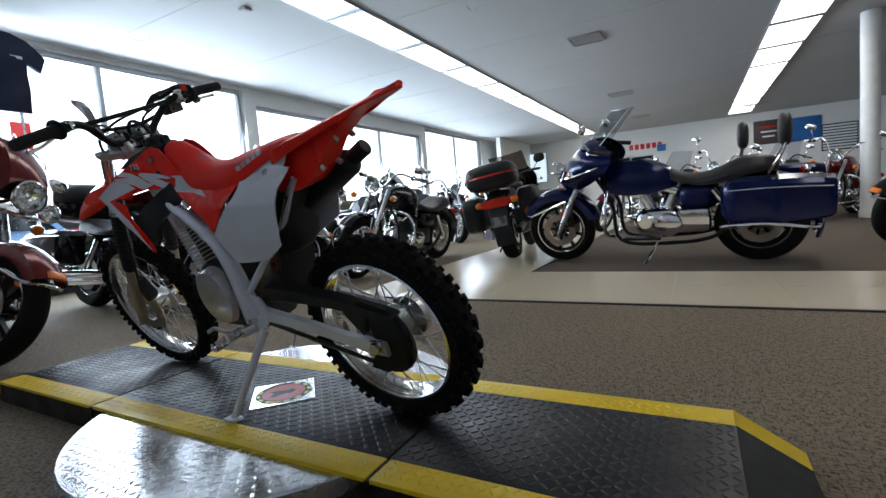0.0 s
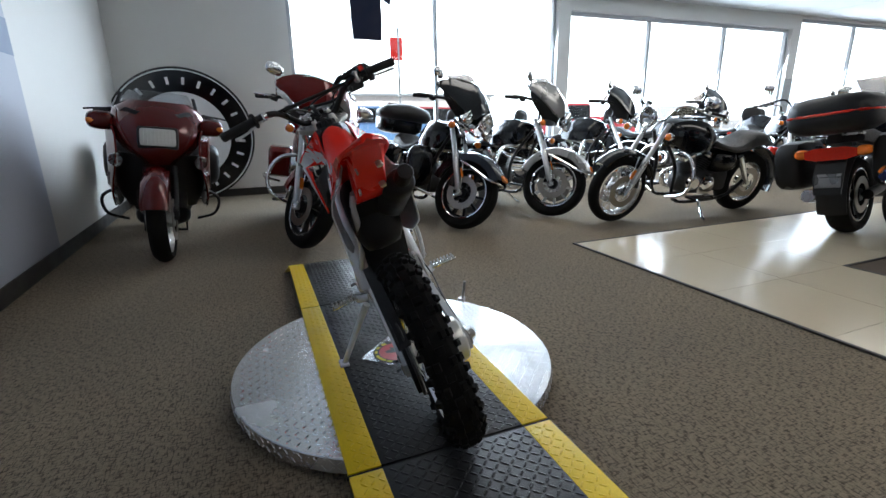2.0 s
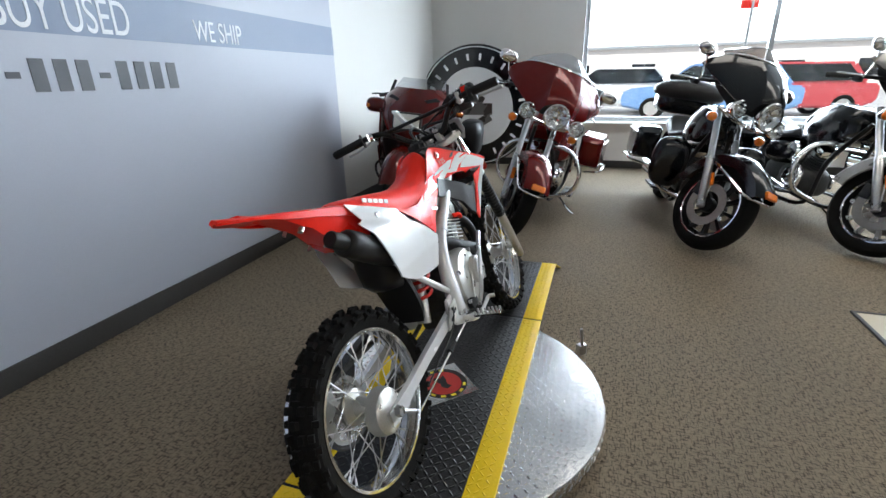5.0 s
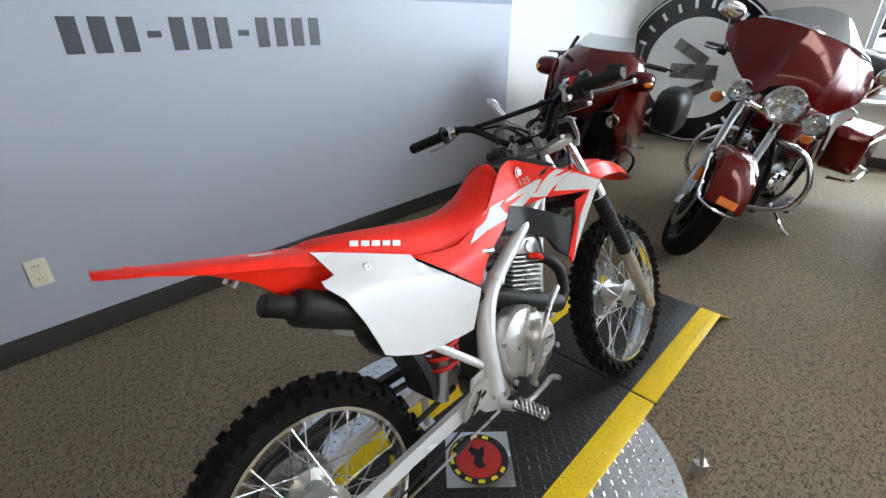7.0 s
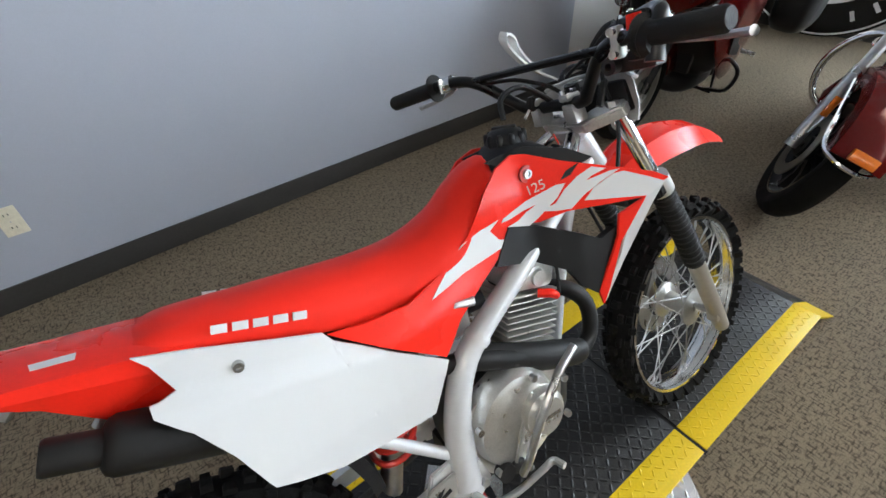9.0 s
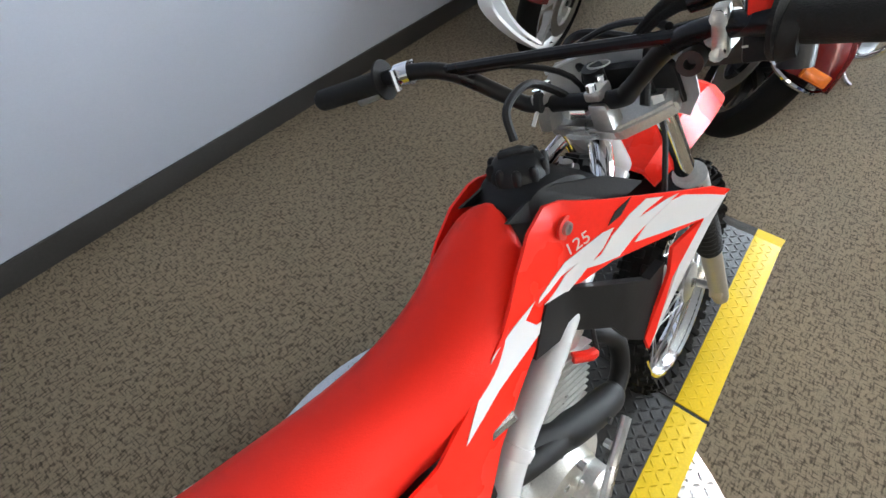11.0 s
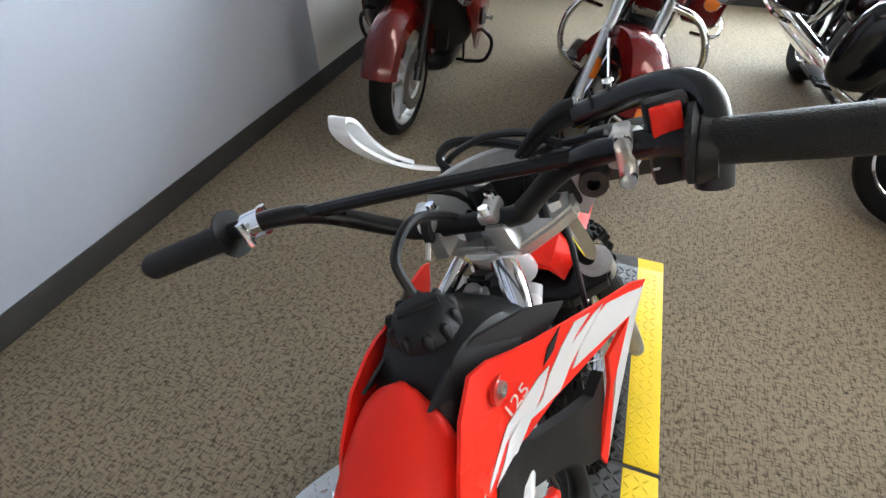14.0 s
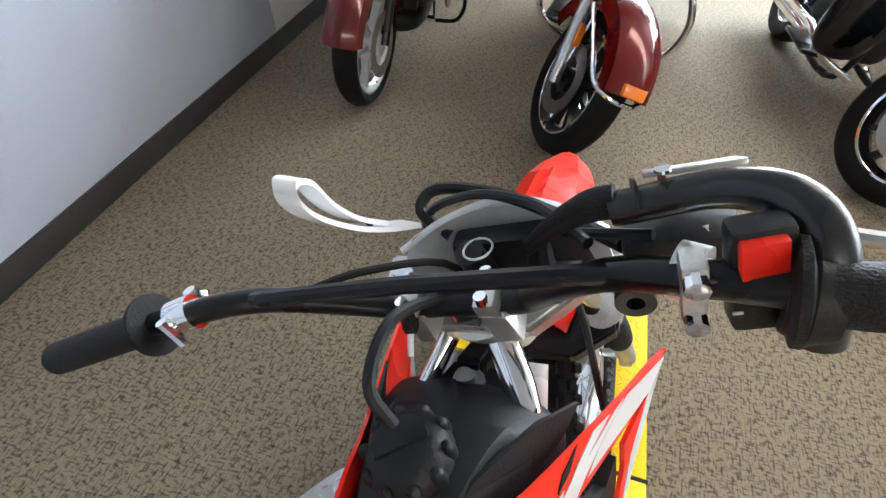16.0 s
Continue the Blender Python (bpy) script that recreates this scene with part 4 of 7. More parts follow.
part("rear_fender", skin([tail_ring(*r) for r in dense([(0.215, 0.064, 0.782, 0.036), (0.15, 0.066, 0.797, 0.032), (0.06, 0.064, 0.813, 0.024), (-0.03, 0.06, 0.830, 0.019), (-0.09, 0.048, 0.842, 0.012), (-0.138, 0.033, 0.852, 0.008), (-0.166, 0.014, 0.858, 0.006)])]), RED, dirt, "red plastic rear fender")
for x0, x1, y in ((0.0, 0.10, -0.030), (-0.10, -0.01, -0.026)):
    part("fender_sticker", skin([[(x, y - 0.008, z + 0.0015), (x, y + 0.008, z + 0.003), (x, y + 0.008, z + 0.001), (x, y - 0.008, z)] for x, z in ((x0, 0.822 - 0.165 * x0), (x1, 0.822 - 0.165 * x1))]), DECAL, dirt, "silver fender sticker")
part("under_fender", skin([[(x, w * 0.8, z0), (x, -w * 0.8, z0), (x - d, -w * 0.62, z1 + 0.012), (x - d, w * 0.62, z1 + 0.012)] for x, w, z0, z1, d in ((-0.12, 0.036, 0.848, 0.842, 0.0), (-0.07, 0.05, 0.836, 0.822, 0.0), (-0.02, 0.059, 0.825, 0.795, 0.0), (0.05, 0.0625, 0.81, 0.752, 0.0), (0.11, 0.0625, 0.79, 0.69, 0.0), (0.145, 0.061, 0.775, 0.665, 0.0), (0.18, 0.056, 0.765, 0.655, 0.0), (0.26, 0.052, 0.74, 0.655, 0.0))]), RED, dirt, "red plastic under-tail")
for bx, bz in ((0.02, 0.772), (0.085, 0.712)):
    for y in (-0.03, 0.03):
        part("bolt", rod((bx - 0.004, y, bz - 0.004), (bx + 0.006, y, bz + 0.006), 0.006, 10), STEEL, dirt)
part("mud_flap", skin([[(x, w, z), (x, -w, z), (x + 0.022, -w * 0.9, z + 0.004), (x + 0.022, w * 0.9, z + 0.004)] for x, w, z in dense([(0.20, 0.058, 0.66), (0.265, 0.06, 0.58), (0.315, 0.06, 0.50), (0.345, 0.055, 0.42), (0.352, 0.045, 0.37)])]), BLACKPL, dirt, "black inner fender")


def side_y(x, z):
    low = max(0, min(1, (0.775 - z) / 0.08))
    return 0.066 + 0.010 * low + 0.085 * max(0, 0.43 - x) * low - 0.05 * max(0, z - 0.72) + 0.04 * max(0, 0.70 - z) + 0.011 * max(0, min(1, (0.72 - 0.275 * (x - 0.25) - z) / 0.022)) + 0.5 * max(0, 0.56 - z) * -0.35


def shroud_y(x, z):
    return 0.064 + 0.37 * max(0, x - 0.745) + 0.09 * max(0, 0.70 - x) * max(0, min(1, (0.74 - z) / 0.08)) - 0.12 * max(0, z - 0.80) + 0.06 * max(0, 0.75 - z)


SIDE = [(0.152, 0.794), (0.257, 0.758), (0.357, 0.722), (0.368, 0.703), (0.451, 0.636), (0.523, 0.58), (0.481, 0.493), (0.449, 0.492), (0.399, 0.495), (0.318, 0.506), (0.259, 0.53), (0.23, 0.545), (0.206, 0.626), (0.179, 0.689), (0.15, 0.724), (0.15, 0.736), (0.159, 0.735), (0.18, 0.738), (0.196, 0.744), (0.18, 0.757), (0.164, 0.775)]
SHROUD = [(0.363, 0.715), (0.417, 0.706), (0.487, 0.702), (0.557, 0.725), (0.623, 0.766), (0.667, 0.822), (0.701, 0.854), (0.739, 0.866), (0.762, 0.862), (0.817, 0.837), (0.907, 0.803), (0.975, 0.777), (1.003, 0.759), (0.964, 0.732), (0.894, 0.737), (0.816, 0.744), (0.766, 0.737), (0.701, 0.75), (0.698, 0.725), (0.663, 0.698), (0.61, 0.666), (0.566, 0.636), (0.538, 0.602), (0.522, 0.586), (0.447, 0.647)]
WING = [(0.998, 0.757), (0.969, 0.716), (0.94, 0.67), (0.904, 0.612), (0.866, 0.544), (0.88, 0.584), (0.904, 0.635), (0.919, 0.676), (0.917, 0.703), (0.935, 0.715), (0.959, 0.733)]
INNER = [(0.703, 0.75), (0.765, 0.73), (0.83, 0.698), (0.873, 0.673), (0.904, 0.686), (0.897, 0.649), (0.859, 0.56), (0.828, 0.586), (0.804, 0.629), (0.746, 0.665), (0.661, 0.691), (0.682, 0.721)]
MARKS = [[(0.525, 0.692), (0.568, 0.725), (0.604, 0.754), (0.645, 0.765), (0.685, 0.77), (0.664, 0.757), (0.627, 0.746), (0.595, 0.718), (0.635, 0.723), (0.679, 0.735), (0.703, 0.728), (0.69, 0.72), (0.644, 0.714), (0.595, 0.708), (0.564, 0.7)],
         [(0.69, 0.762), (0.695, 0.768), (0.801, 0.798), (0.817, 0.797), (0.801, 0.774), (0.762, 0.744), (0.74, 0.733), (0.701, 0.75), (0.726, 0.753), (0.766, 0.772), (0.709, 0.762)],
         [(0.769, 0.757), (0.798, 0.765), (0.815, 0.786), (0.84, 0.804), (0.866, 0.814), (0.89, 0.805), (0.863, 0.798), (0.853, 0.792), (0.897, 0.799), (0.913, 0.798), (0.877, 0.782), (0.847, 0.766), (0.824, 0.747), (0.797, 0.75)],
         [(0.848, 0.756), (0.867, 0.776), (0.902, 0.792), (0.921, 0.792), (0.965, 0.77), (0.996, 0.753), (0.964, 0.734), (0.905, 0.745)]]
DASH = [(0.81, 0.804), (0.822, 0.818), (0.846, 0.827), (0.828, 0.809)]
EDGE = [(0.959, 0.733), (0.908, 0.712), (0.902, 0.67), (0.894, 0.65), (0.856, 0.567), (0.862, 0.54), (0.875, 0.567), (0.895, 0.624), (0.906, 0.658)]
for s in (-1, 1):
    p = part("side_panel", panel(SIDE, side_y, 0.004, 6, s, fine=0.012), WHITEPL, dirt, "glossy white side panel")
    part("panel_bolt", lathe([(0, -0.002), (0.003, -0.002), (0.004, -0.005), (0.007, -0.005), (0.0085, 0.004)] if s < 0 else [(0.0085, -0.004), (0.007, 0.005), (0.004, 0.005), (0.003, 0.002), (0, 0.002)], 16, "Y", (0.249, s * side_y(0.249, 0.732), 0.732)), STEEL, p)
    sh = part("tank_shroud", panel(SHROUD, shroud_y, 0.004, 4, s), RED, dirt, "red plastic tank shroud with white marks")
    part("shroud_bolt", lathe([(0, -0.002), (0.004, -0.002), (0.005, -0.005), (0.008, -0.005), (0.0095, 0.004)] if s < 0 else [(0.0095, -0.004), (0.008, 0.005), (0.005, 0.005), (0.004, 0.002), (0, 0.002)], 16, "Y", (0.757, s * shroud_y(0.757, 0.829), 0.829)), STEEL, sh)
    # darker red ring painted in for the shade of the bolt's recess
    part("bolt_recess", lathe([(0.0155, s * 0.0012), (0.009, s * 0.0012), (0.009, -s * 0.003), (0.0155, -s * 0.003)], 20, "Y", (0.757, s * shroud_y(0.757, 0.829), 0.829), closed=True), SPRING, sh)
    for k, mk in enumerate(MARKS):
        part("mark", panel(mk, lambda x, z: shroud_y(x, z) + 0.0012, 0.0008, 4, s), DECAL, sh)
    if s < 0:
        words("lettering", "125", 0.025, pose(0.749, -shroud_y(0.749, 0.789) - 0.0035, 0.791, 90, 0, -20) @ pose(0, 0, 0, -6, 0, 12), DECAL_DULL, sh, 0.0002)
    else:
        words("lettering", "125", 0.025, pose(0.835, shroud_y(0.835, 0.81) + 0.003, 0.814, 90, 0, 200) @ pose(0, 0, 0, -6, 0, -4), DECAL_DULL, sh, 0.0002)
    part("inner_shroud", panel(INNER, lambda x, z: shroud_y(x, z) + 0.003 - 0.14 * max(0, x - 0.83), 0.014, 3, s), BLACKPL, dirt, "black plastic inner shroud")
    part("shroud_wing", panel(WING, lambda x, z: shroud_y(x, z) + 0.0005, 0.005, 3, s), WHITEPL, dirt, "white shroud wing")
    part("wing_edge", panel(EDGE, lambda x, z: shroud_y(x, z) + 0.001, 0.005, 3, s), RED, dirt)
    part("dash", panel(DASH, lambda x, z: shroud_y(x, z) + 0.0012, 0.0008, 2, s), BLACKPL, sh)

part("fuel_tank", skin([seat_ring(*r, 0.6) for r in dense([(0.668, 0.042, 0.79, 0.74), (0.70, 0.056, 0.828, 0.74), (0.73, 0.063, 0.858, 0.74), (0.76, 0.068, 0.876, 0.74), (0.81, 0.084, 0.870, 0.745), (0.845, 0.094, 0.850, 0.755), (0.872, 0.090, 0.832, 0.77), (0.885, 0.07, 0.822, 0.78)])]), BLACKPL, dirt, "black plastic fuel tank")
part("fuel_cap", lathe([(0.038, -0.02), (0.037, 0.004), (0.031, 0.016), (0.022, 0.023), (0, 0.025)], 28, "Z", (0.783, 0.006, 0.874)), BLACKPL, dirt, "round black fuel cap")
for k in range(10):
    a = 2 * math.pi * k / 10
    part("cap_lug", ball((0.783 + 0.0335 * math.cos(a), 0.006 + 0.0335 * math.sin(a), 0.879), (0.006, 0.006, 0.013), 2, 3), BLACKPL, dirt)
part("cap_ridge", box((0.783, 0.006, 0.896), (0.012, 0.046, 0.012), 0.004, rot=(0, 0, 40)), BLACKPL, dirt)
part("vent_hose", tube([(0.79, 0, 0.91), (0.80, 0.012, 0.945), (0.85, 0.016, 0.955), (0.90, 0.008, 0.925), (0.935, 0.0, 0.89)], 0.0055, 8), BLACKPL, dirt, "black breather hose")
for s in (-1, 1):
    part("tank_wing", panel([(0.70, 0.86), (0.78, 0.868), (0.845, 0.85), (0.885, 0.825), (0.85, 0.815), (0.76, 0.83)], lambda x, z: shroud_y(x, z) - 0.008 - 0.25 * max(0, z - 0.82), 0.004, 3, s), BLACKPL, dirt)

# front end; fork and bars turn by different angles to fit the camera's view
def fx(z):
    return WB - (z - RF) * math.tan(radians(RAKE))


def front_part(name, bm, material, label=""):
    return part(name, moved(bm, TURN), material, dirt, label)


for s in (-1, 1):
    y = s * 0.083
    front_part("fork_tube", rod((fx(0.62), y, 0.62), (fx(0.888), y, 0.888), 0.0165, 18), CHROME, "chromed upper fork tube")
    boot = []
    for k in range(33):
        z = 0.475 + (0.70 - 0.475) * k / 32
        boot.append(((fx(z), y, z), 0.0255 if k % 2 else 0.0225))
    front_part("fork_boot", tube([b[0] for b in boot], [b[1] for b in boot], 18, 1), GRIP, "ribbed black fork boot")
    front_part("fork_slider", tube([(fx(0.49), y, 0.49), (fx(0.34), y, 0.34), (fx(0.30), y, 0.30), (fx(0.258), y, 0.258)], [0.0205, 0.0205, 0.0205, 0.019], 18, 1), FORKTAN, "silver fork slider")
    front_part("axle_clamp", box((WB - 0.006, y, RF), (0.034, 0.03, 0.036), 0.008), FORKTAN)
    front_part("fork_cap", lathe([(0, 0.0), (0.014, 0.0), (0.014, -0.012)], 6, "Z", (fx(0.893), y, 0.897)), STEEL)
    front_part("lower_clamp_grip", rod((fx(0.685), y, 0.685), (fx(0.722), y, 0.722), 0.026, 18), ALU)
front_part("axle", rod((WB, -0.1, RF), (WB, 0.1, RF), 0.009, 10), STEEL)
tri = [(0.03, -0.105), (0.028, -0.07), (-0.005, -0.04), (-0.03, -0.03), (-0.03, 0.03), (-0.005, 0.04), (0.028, 0.07), (0.03, 0.105), (0.0, 0.108), (-0.02, 0.085), (-0.05, 0.045), (-0.05, -0.045), (-0.02, -0.085), (0.0, -0.108)]
front_part("upper_clamp", moved(plate([(-u + 0.0, v) for u, v in tri][::-1], 0.022, "XY", 0, 0.004), pose(fx(0.878) - 0.012, 0, 0.878, 0, -RAKE + 26 - 20) @ pose(0, 0, 0, 0, 0, 180)), ALU, "cast upper fork clamp")
front_part("lower_clamp", moved(plate([(-0.06, -0.05), (-0.02, -0.105), (0.02, -0.105), (0.03, 0), (0.02, 0.105), (-0.02, 0.105), (-0.06, 0.05)], 0.03, "XY", 0, 0.004), pose(fx(0.70) - 0.01, 0, 0.70, 0, -20)), BLACKSAT)
front_part("stem_nut", lathe([(0, 0.016), (0.014, 0.016), (0.017, 0.008), (0.017, -0.01)], 6, "Z", (0.925, 0, 0.892)), CHROME)
TURN = BARTURN
BAR = [(0.812, 0.345, 0.988), (0.826, 0.27, 0.992), (0.845, 0.19, 0.994), (0.868, 0.14, 0.976), (0.904, 0.085, 0.922), (0.912, 0.06, 0.907), (0.912, 0.0, 0.906)]
front_part("handlebar", tube(BAR + [(x, -y, z) for x, y, z in BAR[-2::-1]], 0.0115, 14), BLACKSAT, "black steel handlebar")
front_part("crossbar", tube([(0.860, 0.15, 0.986), (0.864, 0.0, 0.986), (0.860, -0.15, 0.986)], 0.0075, 10, 2), BLACKSAT, "thin black crossbar")
for s in (-1, 1):
    front_part("bar_clamp", join(box((0.912, s * 0.038, 0.918), (0.042, 0.02, 0.013), 0.004), box((0.914, s * 0.038, 0.889), (0.038, 0.022, 0.034), 0.004)), ALU)
    for dx in (-0.015, 0.015):
        front_part("clamp_bolt", lathe([(0, 0.008), (0.006, 0.008), (0.0065, 0.0)], 10, "Z", (0.912 + dx, s * 0.038, 0.924)), CHROME)
    ga, gb = Vector((0.833, s * (0.243 if s > 0 else 0.236), 0.992)), (Vector((0.804, 0.376, 0.981)) if s > 0 else Vector((0.810, -0.355, 0.987)))
    front_part("grip", tube([tuple(ga), tuple(ga.lerp(gb, 0.1)), tuple(ga.lerp(gb, 0.95)), tuple(gb)], [0.018, 0.0165, 0.0165, 0.013], 20, 1), GRIP, "ribbed black rubber grip")
    d = (gb - ga).normalized()
    front_part("grip_flange", tube([tuple(ga - d * 0.004), tuple(ga - d * 0.002), tuple(ga + d * 0.002), tuple(ga + d * 0.005)], [0.018, 0.029, 0.029, 0.018], 24, 1), GRIP)
# left: clutch perch and lever
front_part("lever_perch", tube([(0.845, 0.198, 0.994), (0.842, 0.207, 0.994), (0.838, 0.219, 0.993)], 0.0165, 16, 1), CHROME, "bright lever perch")
for bx, by, br in ((0.858, 0.229, 0.006), (0.822, 0.232, 0.005)):
    front_part("perch_bolt", rod((bx, by - 0.022, 1.007), (bx, by - 0.022, 0.978), br, 8), CHROME)
front_part("perch_body", box((0.858, 0.211, 0.992), (0.02, 0.02, 0.012), 0.004), CHROME)
front_part("clutch_lever", tube([(0.865, 0.216, 0.984), (0.873, 0.245, 0.974), (0.860, 0.29, 0.962), (0.848, 0.335, 0.957)], [0.006, 0.005, 0.0045, 0.006], 8), STEEL, "slim metal lever")
# right: switch box, throttle, brake lever
def rp(name, bm, material, label=""):
    return front_part(name, moved(bm, Matrix.Translation((0.006, 0.002, 0.010))), material, label)


rp("switch_clamp", tube([(0.850, -0.186, 0.980), (0.843, -0.200, 0.979)], 0.0175, 18, 1), ALU)
for dz in (0.0155, -0.0155):
    rp("clamp_bolt", lathe([(0, 0.006), (0.006, 0.006), (0.0065, -0.006)], 10, "X", (0.8225, -0.193, 0.981 + dz)), CHROME)
rp("clamp_ear", box((0.835, -0.193, 0.981), (0.02, 0.014, 0.046), 0.004), ALU)
rp("switch_box", box((0.840, -0.224, 0.983), (0.020, 0.030, 0.066), 0.005, rot=(0, 9, 6)), BLACKPL, "black switch box")
rp("kill_switch", box((0.8315, -0.2235, 0.9985), (0.010, 0.021, 0.030), 0.002, rot=(0, 9, 6)), RED, "red engine stop switch")
for dy, dz in ((0.011, 0.985), (-0.004, 0.974), (0.009, 0.974), (0.011, 0.960)):
    rp("switch_mark", box((0.8298 + 0.158 * (dz - 0.976) - 0.1 * dy, -0.224 + dy, dz + 0.007), (0.001, 0.005, 0.0018), 0.0, rot=(0, 9, 6)), DECAL)
rp("throttle_housing", tube([(0.8315, -0.234, 0.976), (0.829, -0.244, 0.975), (0.826, -0.256, 0.974)], [0.021, 0.026, 0.021], 20, 1), BLACKPL)
rp("throttle_elbow", tube([(0.826, -0.250, 0.945), (0.834, -0.252, 0.980), (0.850, -0.250, 1.002), (0.868, -0.238, 1.011), (0.882, -0.21, 1.009), (0.887, -0.17, 1.001), (0.889, -0.155, 0.998)], [0.0135, 0.0135, 0.0135, 0.0125, 0.0115, 0.0115, 0.0115], 18), GLOSSPL, "black throttle cable elbow")
for dz in (0.0, 0.013):
    rp("cable_boot", tube([(0.891, -0.157, 0.998 + dz * 0.7), (0.893, -0.14, 0.995 + dz * 0.7), (0.897, -0.115, 0.980 + dz * 0.7), (0.90, -0.09, 0.958 + dz * 0.7)], [0.008, 0.0075, 0.005, 0.003], 12), GRIP, "rubber cable boot")
for dy in (0.0, 0.016):
    rp("elbow_seam", tube([(0.8885, -0.168 - dy, 1.0055), (0.8888, -0.170 - dy, 1.0055)], 0.0128, 18, 1), BLACKPL)
rp("elbow_screw", lathe([(0, 0.003), (0.0045, 0.002), (0.005, 0)], 12, "Z", (0.892, -0.185, 1.020)), CHROME)
rp("master_cylinder", box((0.894, -0.192, 0.955), (0.036, 0.07, 0.044), 0.008), DARKMETAL, "cast brake master cylinder")
rp("line_port", lathe([(0.013, 0.0), (0.013, -0.02), (0.006, -0.02), (0.006, -0.004), (0.0, -0.004)], 18, "X", (0.872, -0.162, 0.948)), DARKMETAL)
rp("reservoir_lid", box((0.922, -0.203, 0.998), (0.034, 0.058, 0.004), 0.0015, rot=(0, 32, 0)), ALU)
for k in range(3):
    rp("bar", box((0.916 + 0.006 * k, -0.203, 1.0045 - 0.00375 * k), (0.003, 0.044, 0.0006), 0, rot=(0, 32, 0)), INK)
rp("brake_lever", tube([(0.885, -0.205, 0.972), (0.897, -0.235, 0.966), (0.878, -0.30, 0.958), (0.858, -0.355, 0.955), (0.855, -0.362, 0.955)], [0.006, 0.0055, 0.005, 0.006, 0.0075], 8), STEEL, "slim metal brake lever")
front_part("brake_line", tube([(0.885, -0.135, 0.99), (0.945, -0.09, 0.985), (0.99, -0.02, 0.97), (1.01, 0.045, 0.93), (1.02, 0.06, 0.83), (1.05, 0.085, 0.70), (1.2, 0.09, 0.42)], 0.0045, 8), BLACKPL)
# number plate, strap, key wires and cables
TURN = steered(10.5) @ Matrix.Translation((-0.018, -0.04, -0.008))
front_part("number_plate", moved(panel([(-0.085, 0.93), (-0.10, 0.91), (-0.096, 0.875), (-0.07, 0.84), (0.07, 0.84), (0.096, 0.875), (0.10, 0.91), (0.085, 0.93)], lambda x, z: 0.012 * (x / 0.1) ** 2 * -4, 0.004, 3, 1), Matrix(((0, 1, 0, 1.03), (-1, 0, 0, 0), (0, 0, 1, 0.018), (0, 0, 0, 1)))), GREYPLATE, "blank grey front number plate")
front_part("plate_top", tube([(0.985, 0.10, 0.938), (1.012, 0.055, 0.949), (1.03, 0, 0.951), (1.012, -0.055, 0.949), (0.985, -0.10, 0.935)], 0.007, 8, 4, 0.5), WHITEPL)
st = [(1.0, 0.085, 0.958), (0.972, 0.102, 0.98), (0.948, 0.115, 1.005), (0.928, 0.126, 1.036), (0.926, 0.133, 1.056), (0.938, 0.136, 1.066), (0.951, 0.133, 1.056), (0.95, 0.124, 1.032), (0.957, 0.113, 1.008), (0.975, 0.101, 0.985)]
front_part("strap", skin([[q + Vector((0, -0.010, -0.005)), q + Vector((0.003, -0.010, -0.001)), q + Vector((0.003, 0.010, 0.007)), q + Vector((0, 0.010, 0.003))] for q in spline(st, 5)]), WHITEPL, "white rubber plate strap, curled up")
front_part("strap_hole", rod((0.968, 0.104, 0.99), (0.966, 0.104, 0.996), 0.003, 8), BLACKPL)
front_part("wiring", tube([(0.985, -0.02, 0.90), (0.99, -0.035, 0.93), (0.965, -0.05, 0.935), (0.94, -0.045, 0.90)], 0.006, 8), BLACKPL)
front_part("key_ring", tube([(0.965 + 0.014 * math.cos(a), 0.01 + 0.014 * math.sin(a), 0.948) for a in [2 * math.pi * k / 16 for k in range(17)]], 0.0012, 5, 1), STEEL)
front_part("plate_bracket", box((1.004, -0.012, 0.905), (0.03, 0.125, 0.055), 0.008), BLACKPL, "black moulded bracket behind the plate")
front_part("ignition_lock", rod((0.975, 0.02, 0.91), (0.965, 0.02, 0.945), 0.014, 14), BLACKPL)
front_part("clutch_cable", tube([(0.868, 0.225, 0.992), (0.887, 0.16, 0.984), (0.925, 0.10, 0.972), (0.97, 0.04, 0.92), (0.97, 0.04, 0.80)], 0.004, 8), BLACKPL, "black clutch cable")
front_part("throttle_cable", tube([(0.905, -0.135, 0.998), (0.93, -0.08, 0.985), (0.965, -0.05, 0.955), (0.975, -0.045, 0.86), (0.93, -0.05, 0.74)], 0.004, 8), BLACKPL)
front_part("speed_cable", tube([(1.01, 0.055, 0.93), (1.025, 0.082, 0.956), (1.04, 0.062, 0.970), (1.03, 0.0, 0.960), (0.99, -0.065, 0.953), (0.93, -0.115, 0.968)], 0.0065, 8), BLACKPL)
front_part("cable_tie", rod((0.905, 0.072, 0.925), (0.88, 0.074, 0.905), 0.003, 6), DECAL)
front_part("cable_band", tube([(0.9055, 0.068, 0.926), (0.904, 0.076, 0.927)], 0.0135, 12, 1), GRIP)
# front fender
TURN = STEER
fr = [(1.03, 0.045, 0.748, 0.035), (1.10, 0.060, 0.782, 0.055), (1.19, 0.066, 0.792, 0.06), (1.30, 0.064, 0.776, 0.052), (1.40, 0.054, 0.736, 0.036), (1.475, 0.038, 0.697, 0.02), (1.515, 0.016, 0.674, 0.008)]
